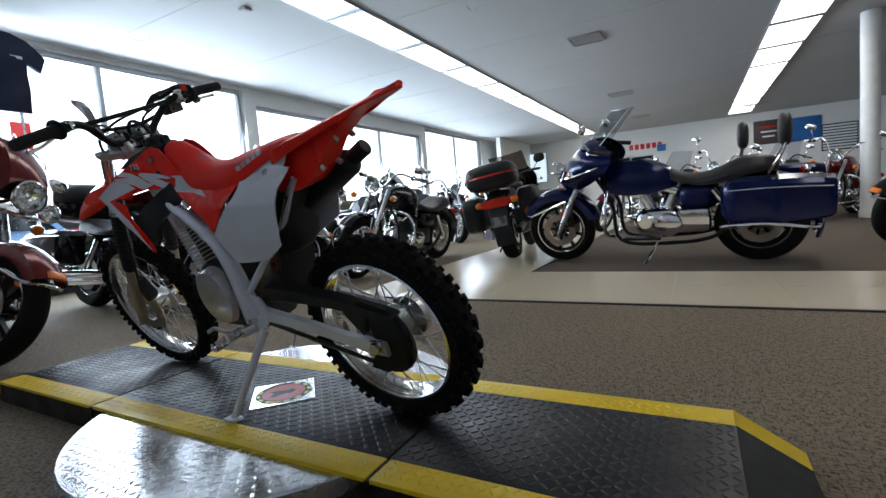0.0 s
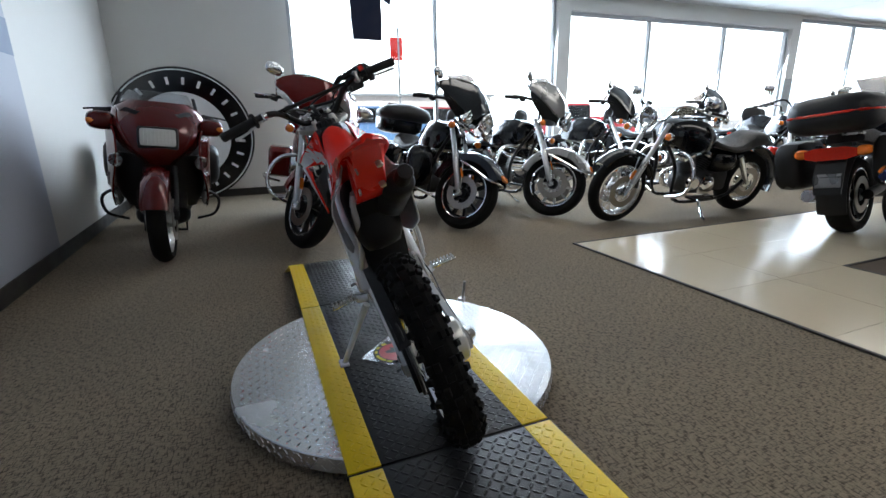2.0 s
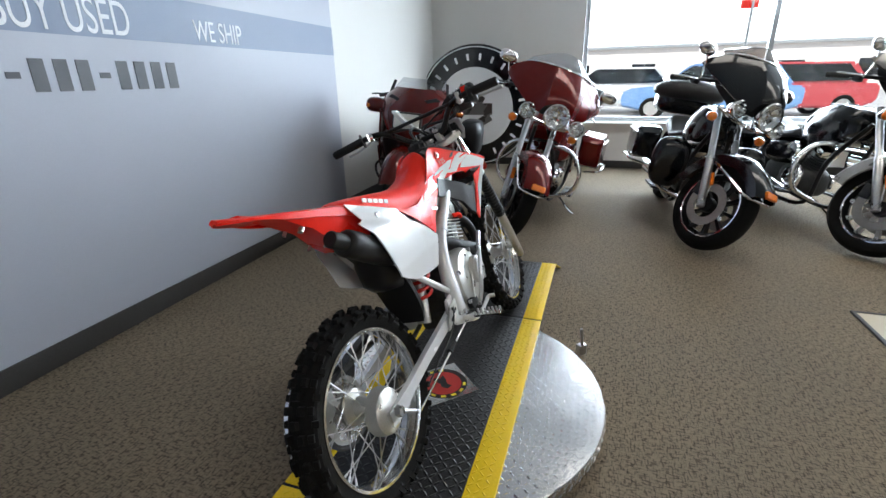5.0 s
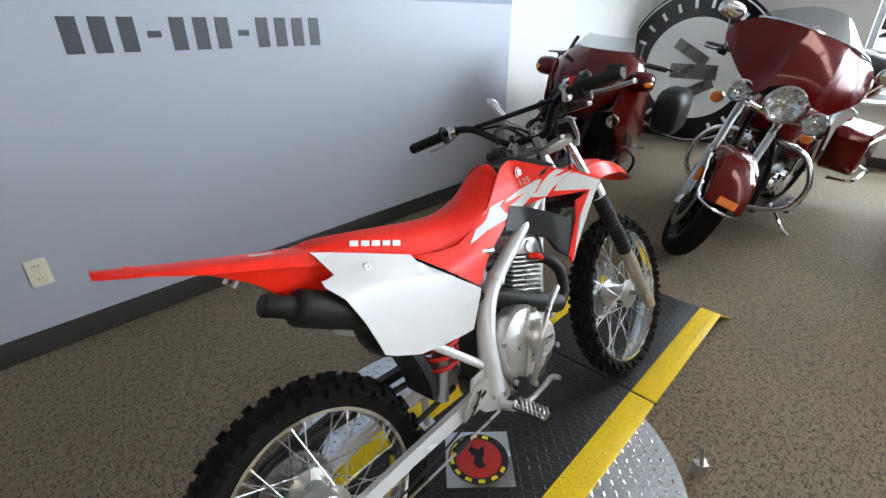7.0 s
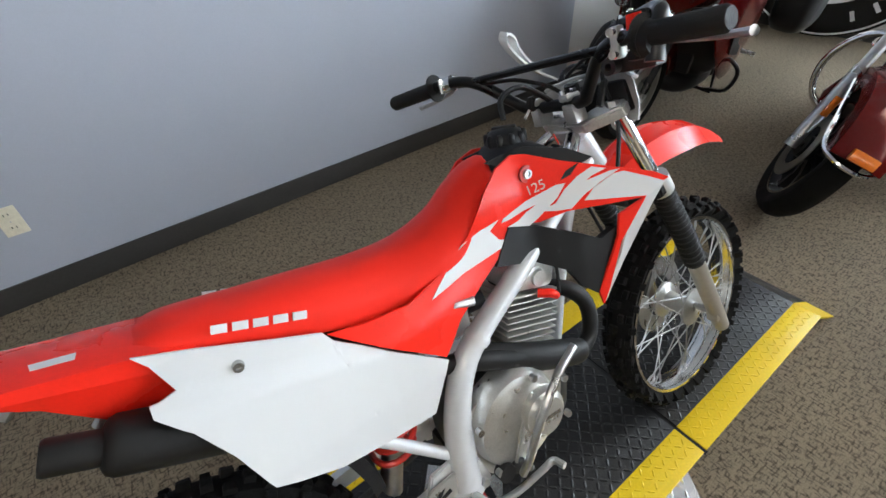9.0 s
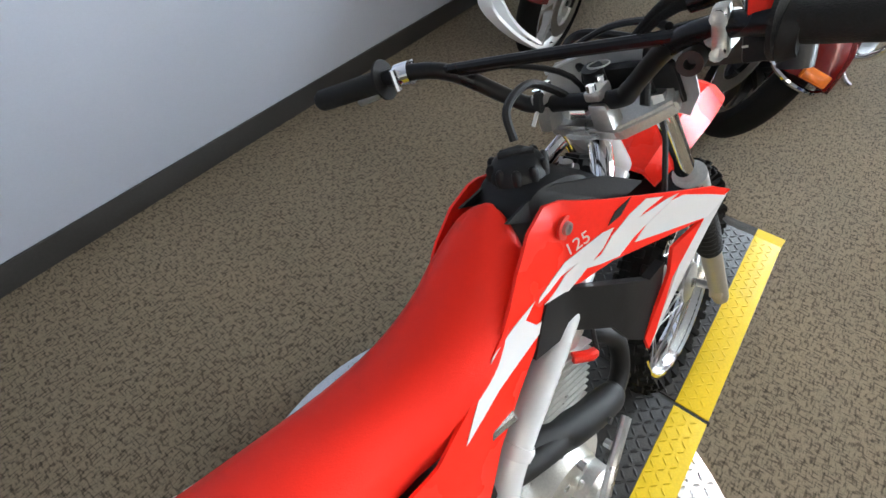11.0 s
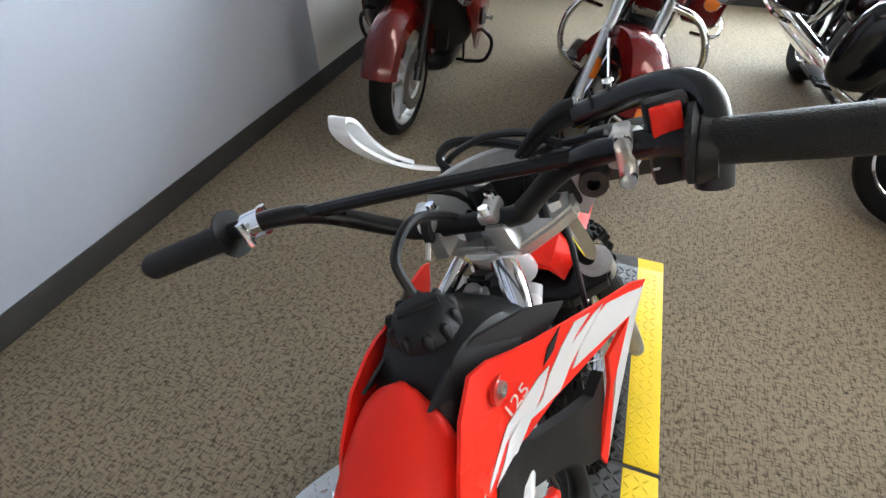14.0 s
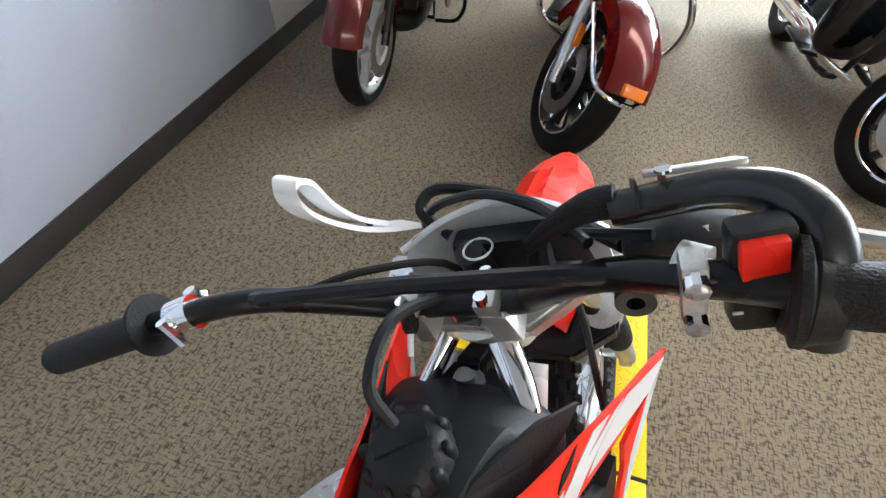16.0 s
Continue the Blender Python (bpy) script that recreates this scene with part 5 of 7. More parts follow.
front_part("front_fender", skin([[(x, w, t - d), (x, w * 0.75, t - d * 0.2), (x, w * 0.25, t + 0.004), (x, 0, t), (x, -w * 0.25, t + 0.004), (x, -w * 0.75, t - d * 0.2), (x, -w, t - d), (x, -w * 0.7, t - d * 0.3 - 0.004), (x, 0, t - 0.005), (x, w * 0.7, t - d * 0.3 - 0.004)] for x, w, t, d in dense(fr)]), RED, "red plastic front fender")
front_part("brake_disc", lathe([(0.055, 0.058), (0.105, 0.058), (0.105, 0.061), (0.055, 0.061)], 40, "Y", (WB, 0, RF), True), STEEL, "drilled steel brake disc")
front_part("brake_caliper", box((WB - 0.085, 0.062, RF + 0.075), (0.05, 0.04, 0.075), 0.01, rot=(0, 35, 0)), DARKMETAL)


# raises, widens and shifts the drawn body parts to fit the camera's view
def fitted_to_view(p, slim):
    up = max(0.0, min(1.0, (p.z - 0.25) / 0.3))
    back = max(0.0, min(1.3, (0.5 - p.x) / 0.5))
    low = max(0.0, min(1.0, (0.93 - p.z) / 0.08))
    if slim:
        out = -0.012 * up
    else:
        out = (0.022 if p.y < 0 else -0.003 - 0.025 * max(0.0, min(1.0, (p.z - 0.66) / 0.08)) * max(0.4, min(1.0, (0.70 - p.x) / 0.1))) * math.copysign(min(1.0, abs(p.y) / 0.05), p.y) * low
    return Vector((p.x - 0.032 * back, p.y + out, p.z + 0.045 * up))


def fit_to_view(ob, m):
    """Moves a part and its pieces to fit the camera's view."""
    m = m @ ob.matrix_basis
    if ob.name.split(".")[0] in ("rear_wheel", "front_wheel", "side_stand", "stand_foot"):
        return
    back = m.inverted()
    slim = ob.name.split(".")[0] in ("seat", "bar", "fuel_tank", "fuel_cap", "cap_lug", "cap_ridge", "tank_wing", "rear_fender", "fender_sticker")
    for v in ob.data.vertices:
        v.co = back @ fitted_to_view(m @ v.co, slim)
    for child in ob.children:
        fit_to_view(child, m)


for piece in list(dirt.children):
    fit_to_view(piece, Matrix())


# ---- the other motorcycles ----
def arc_shell(c, R, w, a0, a1, n=18, thick=0.006, flare=0.35, crown=0.03):
    """A mudguard: a crowned strip bent round a wheel, from angle a0 to a1 (degrees, 0 ahead, 90 up)."""
    rings = []
    for k in range(n + 1):
        a = radians(a0 + (a1 - a0) * k / n)
        d = Vector((math.cos(a), 0, math.sin(a)))
        up = [(-1, -flare), (-1, 0), (-0.6, 0.7), (0, 1), (0.6, 0.7), (1, 0), (1, -flare)]
        ring = [Vector(c) + d * (R + crown * h) + Vector((0, w * s, 0)) for s, h in up]
        ring += [Vector(c) + d * (R + crown * h - thick) + Vector((0, (w - thick) * s, 0)) for s, h in reversed(up)]
        rings.append(ring)
    return skin(rings)


def road_tyre(R, rim, w):
    h = w / 2
    return lathe([(rim - 0.004, -h * 0.7), (rim + 0.01, -h * 0.85), ((R + rim) / 2, -h), (R - 0.03, -h * 0.93), (R - 0.008, -h * 0.5), (R, 0), (R - 0.008, h * 0.5), (R - 0.03, h * 0.93), ((R + rim) / 2, h), (rim + 0.01, h * 0.85), (rim - 0.004, h * 0.7), (rim - 0.01, 0)], 56, "Y", closed=True)


def road_wheel(name, m, parent, R, rim, w, spokes, rim_mat, disc=True, wire=False, spoke_mat=None):
    hub = part(name, lathe([(0.012, -0.08), (0.05, -0.08), (0.055, -0.05), (0.04, 0), (0.055, 0.05), (0.05, 0.08), (0.012, 0.08)], 24, "Y"), rim_mat, parent, m=m)
    part("tyre", road_tyre(R, rim, w), RUBBER, hub, "black road tyre")
    h = w * 0.4
    part("rim", lathe([(rim + 0.008, -h), (rim - 0.006, -h), (rim - 0.014, -h * 0.6), (rim - 0.03, -h * 0.3), (rim - 0.03, h * 0.3), (rim - 0.014, h * 0.6), (rim - 0.006, h), (rim + 0.008, h), (rim - 0.008, 0)], 56, "Y", closed=True), rim_mat, hub)
    spoke_mat = spoke_mat or rim_mat
    if rim_mat is BLACKSAT:
        for s in (-1, 1):
            part("rim_edge", lathe([(rim + 0.009, s * h * 1.01), (rim - 0.003, s * h * 1.03), (rim - 0.005, s * h), (rim + 0.009, s * h * 0.98)], 56, "Y", closed=True), CHROME, hub, "polished rim edge")
    if wire:
        a = part("spoke", rod((0.045, 0.05, 0), (rim - 0.02, 0.004, 0.03), 0.0025, 5), CHROME, hub)
        b = part("spoke", rod((0.045, -0.05, 0), (rim - 0.02, -0.004, -0.03), 0.0025, 5), CHROME, hub)
        for k in range(1, spokes):
            repeat(a if k % 2 else b, Matrix.Rotation(2 * math.pi * k / spokes, 4, "Y"))
    else:
        a = part("spoke", skin([[(r, -t, -b), (r, t, -b), (r, t, b), (r, -t, b)] for r, t, b in ((0.04, 0.028, 0.015), (rim * 0.5, 0.016, 0.009), (rim - 0.02, 0.022, 0.013))]), spoke_mat, hub)
        for k in range(1, spokes):
            repeat(a, Matrix.Rotation(2 * math.pi * k / spokes, 4, "Y"))
    if disc:
        for s in (-1, 1):
            part("brake_disc", lathe([(0.095, s * 0.078), (0.152, s * 0.078), (0.152, s * 0.083), (0.095, s * 0.083)], 40, "Y", closed=True), DISC, hub)
    return hub


def cowl(levels, n=16, thick=0.012):
    """A curved fairing over levels of (z, half width, front x, rear x)."""
    rings = []
    for z, w, xf, xb in dense(levels, 4):
        outer = [(xb + (xf - xb) * math.cos(a) ** 0.8 if math.cos(a) > 1e-6 else xb, w * math.sin(a), z) for a in [math.pi * (k / n - 0.5) for k in range(n + 1)]]
        inner = [(x - thick if k not in (0, n) else x, y * (1 - thick / max(w, 0.05)), z) for k, (x, y, z) in enumerate(outer)]
        rings.append(outer + inner[::-1])
    return skin(rings)


LAMPGLASS = glassy("lamp_glass", (0.93, 0.95, 0.96))


def batwing(sx):
    """A fork-mounted wing fairing, from side to side: (y, lower z, upper z, lower x, upper x, bulge)."""
    half = [(0.0, 1.075, 1.31, 0.27, 0.11, 0.035), (0.07, 1.06, 1.308, 0.268, 0.10, 0.036), (0.112, 1.03, 1.305, 0.265, 0.09, 0.04), (0.13, 0.975, 1.302, 0.245, 0.082, 0.03), (0.19, 0.985, 1.292, 0.20, 0.05, 0.024), (0.26, 1.02, 1.275, 0.15, 0.0, 0.022), (0.32, 1.06, 1.25, 0.085, -0.04, 0.018), (0.365, 1.095, 1.215, 0.02, -0.07, 0.012), (0.395, 1.125, 1.175, -0.045, -0.085, 0.006), (0.402, 1.14, 1.155, -0.07, -0.09, 0.002)]
    rings = []
    for y, zl, zu, xl, xu, bulge in [(-r[0], *r[1:]) for r in half[:0:-1]] + half:
        out = [(sx + xl + (xu - xl) * t + bulge * 4 * t * (1 - t), y, zl + (zu - zl) * t) for t in (0, 0.12, 0.3, 0.5, 0.7, 0.88, 1)]
        rings.append(out + [(x - 0.018, y * 0.985, z) for x, y, z in out[::-1]])
    return skin(rings)


def lamp(parent, c, r, name="headlamp", depth=0.09, lens=LENS, shell=CHROME, tilt=0, turn=Matrix()):
    m = turn @ pose(*c, 0, tilt, 0)
    b = part(name, lathe([(0, -depth), (r * 0.5, -depth * 0.9), (r * 0.95, -depth * 0.35), (r * 1.06, 0), (r * 1.06, 0.012), (r * 0.97, 0.016)], 28, "X"), shell, parent, m=m)
    part("lens", lathe([(r * 0.98, 0.01), (r * 0.7, 0.02), (0, 0.028)], 28, "X"), LAMPGLASS, b, "clear lamp glass")
    rng = random.Random(7)
    rings = []
    for f, d in ((0.97, 0.006), (0.86, -0.008), (0.68, -0.022), (0.46, -0.034), (0.24, -0.04), (0.2, -0.014), (0.02, -0.01)):
        rings.append([(d + (rng.uniform(-0.008, 0.008) if 0.3 < f < 0.9 else 0), r * f * math.cos(2 * math.pi * k / 18), r * f * math.sin(2 * math.pi * k / 18)) for k in range(18)])
    part("reflector", skin(rings, caps=False), lens, b, "fluted bright reflector", sharp=1)
    return b


def signal(parent, c, lens=AMBER):
    b = part("turn_signal", ball((0, 0, 0), (0.035, 0.038, 0.035), 2), CHROME, parent, m=pose(*c))
    part("lens", ball((0.012, 0, 0), (0.033, 0.034, 0.032), 2), lens, b)


def v_twin(b, finish, lx):
    part("crankcase", ball((lx, 0, 0.36), (0.2, 0.13, 0.12), 3, 3.5), finish, b, "V-twin engine case")
    part("primary_cover", lathe([(0, 0.045), (0.07, 0.045), (0.095, 0.03), (0.1, 0)], 30, "Y", (lx - 0.08, 0.12, 0.34)), CHROME, b)
    part("timing_cover", lathe([(0, 0.04), (0.05, 0.04), (0.07, 0.025), (0.075, 0)], 26, "Y", (lx + 0.09, 0.12, 0.37)), CHROME, b)
    part("cam_cover", lathe([(0.1, 0), (0.09, -0.03), (0.06, -0.045), (0, -0.045)], 30, "Y", (lx + 0.03, -0.12, 0.36)), CHROME, b)
    for s in (-1, 1):
        m = pose(lx + 0.05 * s, 0, 0.44, 0, 24 * s)
        cyl = part("cylinder", lathe([(0.05, 0), (0.05, 0.16)], 20, "Z"), finish, b, m=m)
        for k in range(7):
            part("cooling_fin", lathe([(0.045, 0.02 + 0.02 * k), (0.085, 0.02 + 0.02 * k), (0.085, 0.025 + 0.02 * k), (0.045, 0.025 + 0.02 * k)], 20, "Z", closed=True), finish, cyl)
        part("rocker_cover", box((0, 0, 0.195), (0.15, 0.14, 0.06), 0.02), CHROME, cyl)
    part("air_cleaner", lathe([(0, -0.06), (0.07, -0.055), (0.085, -0.02), (0.085, 0.02)], 28, "Y", (lx, -0.13, 0.58)), CHROME, b)


def cruiser(name, m, paint, label, fairing="none", bags=True, pack=False, back=True, bars=True, finish=DARKMETAL, rim_mat=CHROME, spokes=9, wire=False, steer=0, group="", fender_mat=None, rim=0.225, shield=SMOKE, seat_mat=LEATHER, lamps=True, lower=False, high=1.0, cowl_mat=None, spots=True, spoke_mat=None, mirrors=0.22, drop=0.0):
    """A heavy road motorcycle, from the rear tyre's foot: x ahead, y left, z up."""
    b = thing(name, m, label, "motorcycle", group)
    L, R = 1.6, 0.32
    rake = math.tan(radians(29))
    sx = L - (0.9 - R) * rake
    piv = Matrix.Translation((sx, 0, 0.9)) @ Matrix.Rotation(radians(steer), 4, Vector((-math.sin(radians(29)), 0, math.cos(radians(29))))) @ Matrix.Translation((-sx, 0, -0.9))
    fender_mat = fender_mat or paint
    cowl_mat = cowl_mat or paint
    road_wheel("rear_wheel", pose(0, 0, R - 0.005), b, R - 0.005, 0.205, 0.15, spokes, rim_mat, spoke_mat=spoke_mat)
    road_wheel("front_wheel", piv @ pose(L, 0, R), b, R, rim, 0.12, spokes, rim_mat, wire=wire, spoke_mat=spoke_mat)
    def turned(nm, bm, mt, lb=""):
        return part(nm, moved(bm, piv), mt, b, lb)
    for s in (-1, 1):
        turned("fork_leg", tube([(L + 0.0, s * 0.115, R - 0.03), (L - 0.30 * rake, s * 0.115, R + 0.30), (L - 0.31 * rake, s * 0.115, R + 0.31), (sx - 0.02, s * 0.115, 0.94)], [0.027, 0.028, 0.022, 0.022], 14, 1), STEEL, "chromed fork leg")
        turned("fork_reflector", box((L - 0.14 * rake + 0.03, s * 0.112, R + 0.17), (0.012, 0.03, 0.09), 0.005, rot=(0, -29, 0)), AMBER)
        turned("brake_caliper", box((L - 0.12, s * 0.09, R + 0.08), (0.06, 0.04, 0.1), 0.012), BLACKSAT)
        turned("fork_stay", rod((L - 0.02, s * 0.1, R + 0.05), (L - 0.10, s * 0.085, R + 0.33), 0.008, 8), CHROME)
    turned("front_fender", arc_shell((L, 0, R), R + 0.038, 0.1 if bags else 0.085, 30 if bags else 45, 165, flare=1.7 if bags else 0.35, crown=0.038), fender_mat, "painted front fender")
    if bags:
        turned("fender_trim", tube([(L - 0.10, -0.112, R + 0.28), (L + 0.1, -0.113, R + 0.21), (L + 0.24, -0.110, R + 0.16), (L + 0.305, -0.06, R + 0.155), (L + 0.318, 0.0, R + 0.155), (L + 0.305, 0.06, R + 0.155), (L + 0.24, 0.110, R + 0.16), (L + 0.1, 0.113, R + 0.21), (L - 0.10, 0.112, R + 0.28)], 0.011, 8), CHROME)
        turned("fender_lamp", box((L + 0.325, 0, R + 0.215), (0.03, 0.10, 0.045), 0.008, rot=(0, -32, 0)), AMBER)
    part("rear_fender", arc_shell((0, 0, R), R + 0.05, 0.105, 35, 200), paint, b)
    v_twin(b, finish, 0.72)
    part("transmission", box((0.45, 0, 0.36), (0.24, 0.22, 0.2), 0.04), finish, b)
    for s in (-1, 1):
        part("frame_rail", tube([(sx - 0.02, s * 0.05, 0.86), (1.08, s * 0.12, 0.55), (1.02, s * 0.13, 0.22), (0.6, s * 0.14, 0.19), (0.3, s * 0.14, 0.24), (0.1, s * 0.14, 0.42)], 0.017, 10), BLACKSAT, b)
        part("foot_board", box((0.82, s * 0.27, 0.27), (0.3, 0.1, 0.02), 0.006), BLACKSAT, b)
        part("shock", rod((0.12, s * 0.16, 0.34), (0.3, s * 0.16, 0.62), 0.026, 12), CHROME, b)
        if bars:
            part("crash_bar", tube([(1.09, s * 0.07, 0.70), (1.08, s * 0.26, 0.66), (1.09, s * 0.36, 0.5), (1.1, s * 0.31, 0.33), (1.08, s * 0.1, 0.24)], 0.0165, 12), CHROME, b, "chrome engine guard bar")
    for z, y in ((0.25, -0.17), (0.31, -0.19)):
        part("exhaust_pipe", tube([(0.78, -0.1, 0.47), (0.9, -0.16, 0.42), (0.86, y, 0.28), (0.6, y, z), (0.2, y, z), (-0.22, y - 0.01, z)], [0.024, 0.024, 0.024, 0.028, 0.042, 0.042], 14), CHROME, b, "chrome exhaust pipe")
    down = Matrix.Translation((0, 0, -drop))
    part("fuel_tank", moved(skin([seat_ring(*r, 0.62) for r in dense([(0.56, 0.06, 0.80, 0.72), (0.64, 0.12, 0.88, 0.70), (0.78, 0.165, 0.945, 0.68), (0.94, 0.175, 0.975, 0.68), (1.08, 0.15, 0.965, 0.71), (1.16, 0.09, 0.93, 0.78), (1.19, 0.03, 0.88, 0.82)])]), down), paint, b, "teardrop fuel tank")
    part("tank_cap", lathe([(0, 0.014), (0.035, 0.012), (0.04, -0.01)], 20, "Z", (0.92, 0, 0.977 - drop)), CHROME, b)
    part("tank_console", box((0.88, 0, 0.972 - drop), (0.28, 0.07, 0.02), 0.008), BLACKSAT, b)
    part("seat", skin([seat_ring(*r, 0.6) for r in dense([(-0.12, 0.10, 0.80, 0.72), (-0.02, 0.15, 0.835, 0.72), (0.12, 0.16, 0.83, 0.70), (0.24, 0.17, 0.775, 0.67), (0.38, 0.18, 0.735, 0.66), (0.50, 0.15, 0.745, 0.68), (0.60, 0.10, 0.79, 0.71), (0.66, 0.06, 0.82, 0.76)])]), seat_mat, b, "stepped black leather seat")
    part("side_cover", ball((0.42, 0, 0.56), (0.16, 0.165, 0.12), 3, 3), paint, b)
    part("tail_lamp", box((-0.36, 0, 0.62), (0.05, 0.11, 0.08), 0.015), REDLENS, b)
    part("plate_bracket", box((-0.40, 0, 0.46), (0.01, 0.18, 0.11), 0.003), BLACKPL, b)
    for s in (-1, 1):
        signal(b, (-0.30, s * 0.2, 0.66), REDLENS)
        if bags:
            bag = part("saddlebag", skin([[(x, s * (0.31 + q[0] * wd), zc + q[1] * hh) for q in ((-0.5, -0.45), (-0.42, -0.5), (0.42, -0.5), (0.5, -0.42), (0.5, 0.38), (0.4, 0.48), (-0.4, 0.5), (-0.5, 0.44))] for x, wd, zc, hh in dense([(-0.42, 0.14, 0.56, 0.16), (-0.40, 0.2, 0.55, 0.26), (-0.20, 0.23, 0.54, 0.32), (0.02, 0.23, 0.54, 0.33), (0.18, 0.22, 0.55, 0.30), (0.24, 0.14, 0.56, 0.18)], 3)]), paint, b, "hard saddlebag")
            part("bag_lid", tube([(-0.40, s * 0.425, 0.63), (-0.1, s * 0.435, 0.645), (0.2, s * 0.42, 0.64)], 0.006, 6), CHROME, bag)
            part("bag_guard", tube([(0.16, s * 0.3, 0.34), (0.24, s * 0.44, 0.38), (0.0, s * 0.46, 0.4), (-0.3, s * 0.44, 0.36), (-0.34, s * 0.3, 0.34)], 0.012, 8), CHROME, bag)
    if pack:
        pk = part("luggage_box", ball((-0.30, 0, 0.99), (0.22, 0.26, 0.16), 3, 5), paint, b, "rear luggage box")
        part("lid_seam", ball((-0.30, 0, 1.01), (0.224, 0.264, 0.008), 3, 5), BLACKSAT, pk)
        part("pack_pad", tube([(-0.28, 0.27, 1.05), (-0.06, 0.23, 1.06), (-0.03, 0.0, 1.08), (-0.06, -0.23, 1.06), (-0.28, -0.27, 1.05)], [0.05, 0.08, 0.10, 0.08, 0.05], 12), seat_mat, pk)
        part("rack", tube([(-0.48, 0.18, 1.145), (-0.14, 0.2, 1.16), (-0.14, -0.2, 1.16), (-0.48, -0.18, 1.145), (-0.48, 0.18, 1.145)], 0.009, 8), CHROME, pk)
    elif back:
        part("backrest", ball((-0.16, 0, 1.0), (0.045, 0.15, 0.12), 3, 3), LEATHER, b, "padded passenger backrest")
        for s in (-1, 1):
            part("sissy_bar", tube([(-0.05, s * 0.13, 0.70), (-0.14, s * 0.12, 0.85), (-0.19, s * 0.1, 1.03)], 0.010, 8), CHROME, b)
    # controls
    hb = 1.02 * high
    turned("handlebar", tube([(sx - 0.28, 0.42, hb), (sx - 0.14, 0.36, hb + 0.03), (sx + 0.0, 0.22, hb + 0.06), (sx + 0.0, 0.06, 0.97), (sx + 0.0, -0.06, 0.97), (sx + 0.0, -0.22, hb + 0.06), (sx - 0.14, -0.36, hb + 0.03), (sx - 0.28, -0.42, hb)], 0.013, 12), CHROME if fairing == "none" else BLACKSAT)
    for s in (-1, 1):
        turned("grip", rod((sx - 0.17, s * 0.375, hb + 0.022), (sx - 0.29, s * 0.425, hb - 0.003), 0.019, 14), GRIP)
        turned("lever", tube([(sx - 0.10, s * 0.36, hb + 0.03), (sx - 0.10, s * 0.42, hb + 0.02), (sx - 0.2, s * 0.48, hb)], 0.006, 8), CHROME)
        turned("control_box", box((sx - 0.13, s * 0.35, hb + 0.025), (0.05, 0.05, 0.05), 0.01), BLACKPL)
        mr = turned("mirror", ball((sx - 0.08, s * 0.44, hb + mirrors), (0.025, 0.07, 0.045), 3, 2.6), CHROME if fairing != "touring" else paint)
        turned("mirror_stalk", tube([(sx - 0.10, s * 0.35, hb + 0.04), (sx - 0.07, s * 0.39, hb + mirrors * 0.5), (sx - 0.07, s * 0.43, hb + mirrors - 0.02)], 0.006, 8), CHROME)
    if fairing == "blue":
        def bk(bm, kz=1.15, dz=-0.208):
            return moved(bm, Matrix.Translation((sx * -0.2 - 0.12, 0, dz)) @ Matrix.Diagonal((1.2, 1.05, kz, 1)))
        turned("fairing", bk(cowl([(0.79, 0.12, sx + 0.29, sx + 0.16), (0.85, 0.23, sx + 0.33, sx + 0.04), (0.92, 0.31, sx + 0.315, sx - 0.06), (0.99, 0.335, sx + 0.27, sx - 0.11), (1.06, 0.30, sx + 0.205, sx - 0.10), (1.12, 0.22, sx + 0.135, sx - 0.06), (1.16, 0.12, sx + 0.09, sx - 0.01)])), paint, "deep blue wedge-shaped fairing")
        turned("windshield", bk(skin([[(sx + 0.13 - 0.22 * t - 0.14 * (k / 6 - 1) ** 2, 0.22 * (k / 6 - 1) * (1.05 - 0.45 * t), 1.11 + 0.40 * t) for k in range(13)] + [(sx + 0.126 - 0.22 * t - 0.14 * (k / 6 - 1) ** 2, 0.22 * (k / 6 - 1) * (1.05 - 0.45 * t), 1.11 + 0.40 * t) for k in range(12, -1, -1)] for t in (0, 0.3, 0.6, 1)]), 0.74, 0.225), shield, "clear plastic windshield")
        # white line added for the bright glint on the clear pane's edge
        edge = [(sx + 0.128 - 0.22 * t - 0.14, s2 * 0.22 * (1.05 - 0.45 * t), 1.11 + 0.40 * t) for s2, t in ((-1, 0), (-1, 0.33), (-1, 0.66), (-1, 1))]
        edge += [(sx - 0.092 - 0.14 * (k / 6 - 1) ** 2, 0.132 * (k / 6 - 1), 1.51) for k in range(1, 12)] + [(x, -y, z) for x, y, z in edge[::-1]]
        turned("windshield_edge", bk(tube(edge, 0.0035, 6, 1), 0.74, 0.225), WHITEPL, "white line for the glint along the windshield edge")
        turned("fairing_inner", bk(cowl([(0.86, 0.15, sx + 0.22, sx + 0.05), (0.95, 0.27, sx + 0.22, sx - 0.06), (1.05, 0.25, sx + 0.13, sx - 0.07), (1.12, 0.15, sx + 0.06, sx - 0.02)])), BLACKPL)
        for s in (-1, 1):
            turned("fairing_trim", bk(tube([(sx + 0.32, s * 0.10, 0.875), (sx + 0.24, s * 0.235, 0.90), (sx + 0.08, s * 0.315, 0.94), (sx - 0.08, s * 0.325, 0.99)], 0.006, 6)), CHROME)
    if fairing == "batwing":
        f = turned("fairing", batwing(sx), cowl_mat, "painted wing-shaped fairing")
        turned("windshield_trim", tube([(sx - 0.06, 0.30, 1.262), (sx + 0.03, 0.23, 1.29), (sx + 0.085, 0.12, 1.307), (sx + 0.105, 0, 1.312), (sx + 0.085, -0.12, 1.307), (sx + 0.03, -0.23, 1.29), (sx - 0.06, -0.30, 1.262)], 0.0065, 8), CHROME)
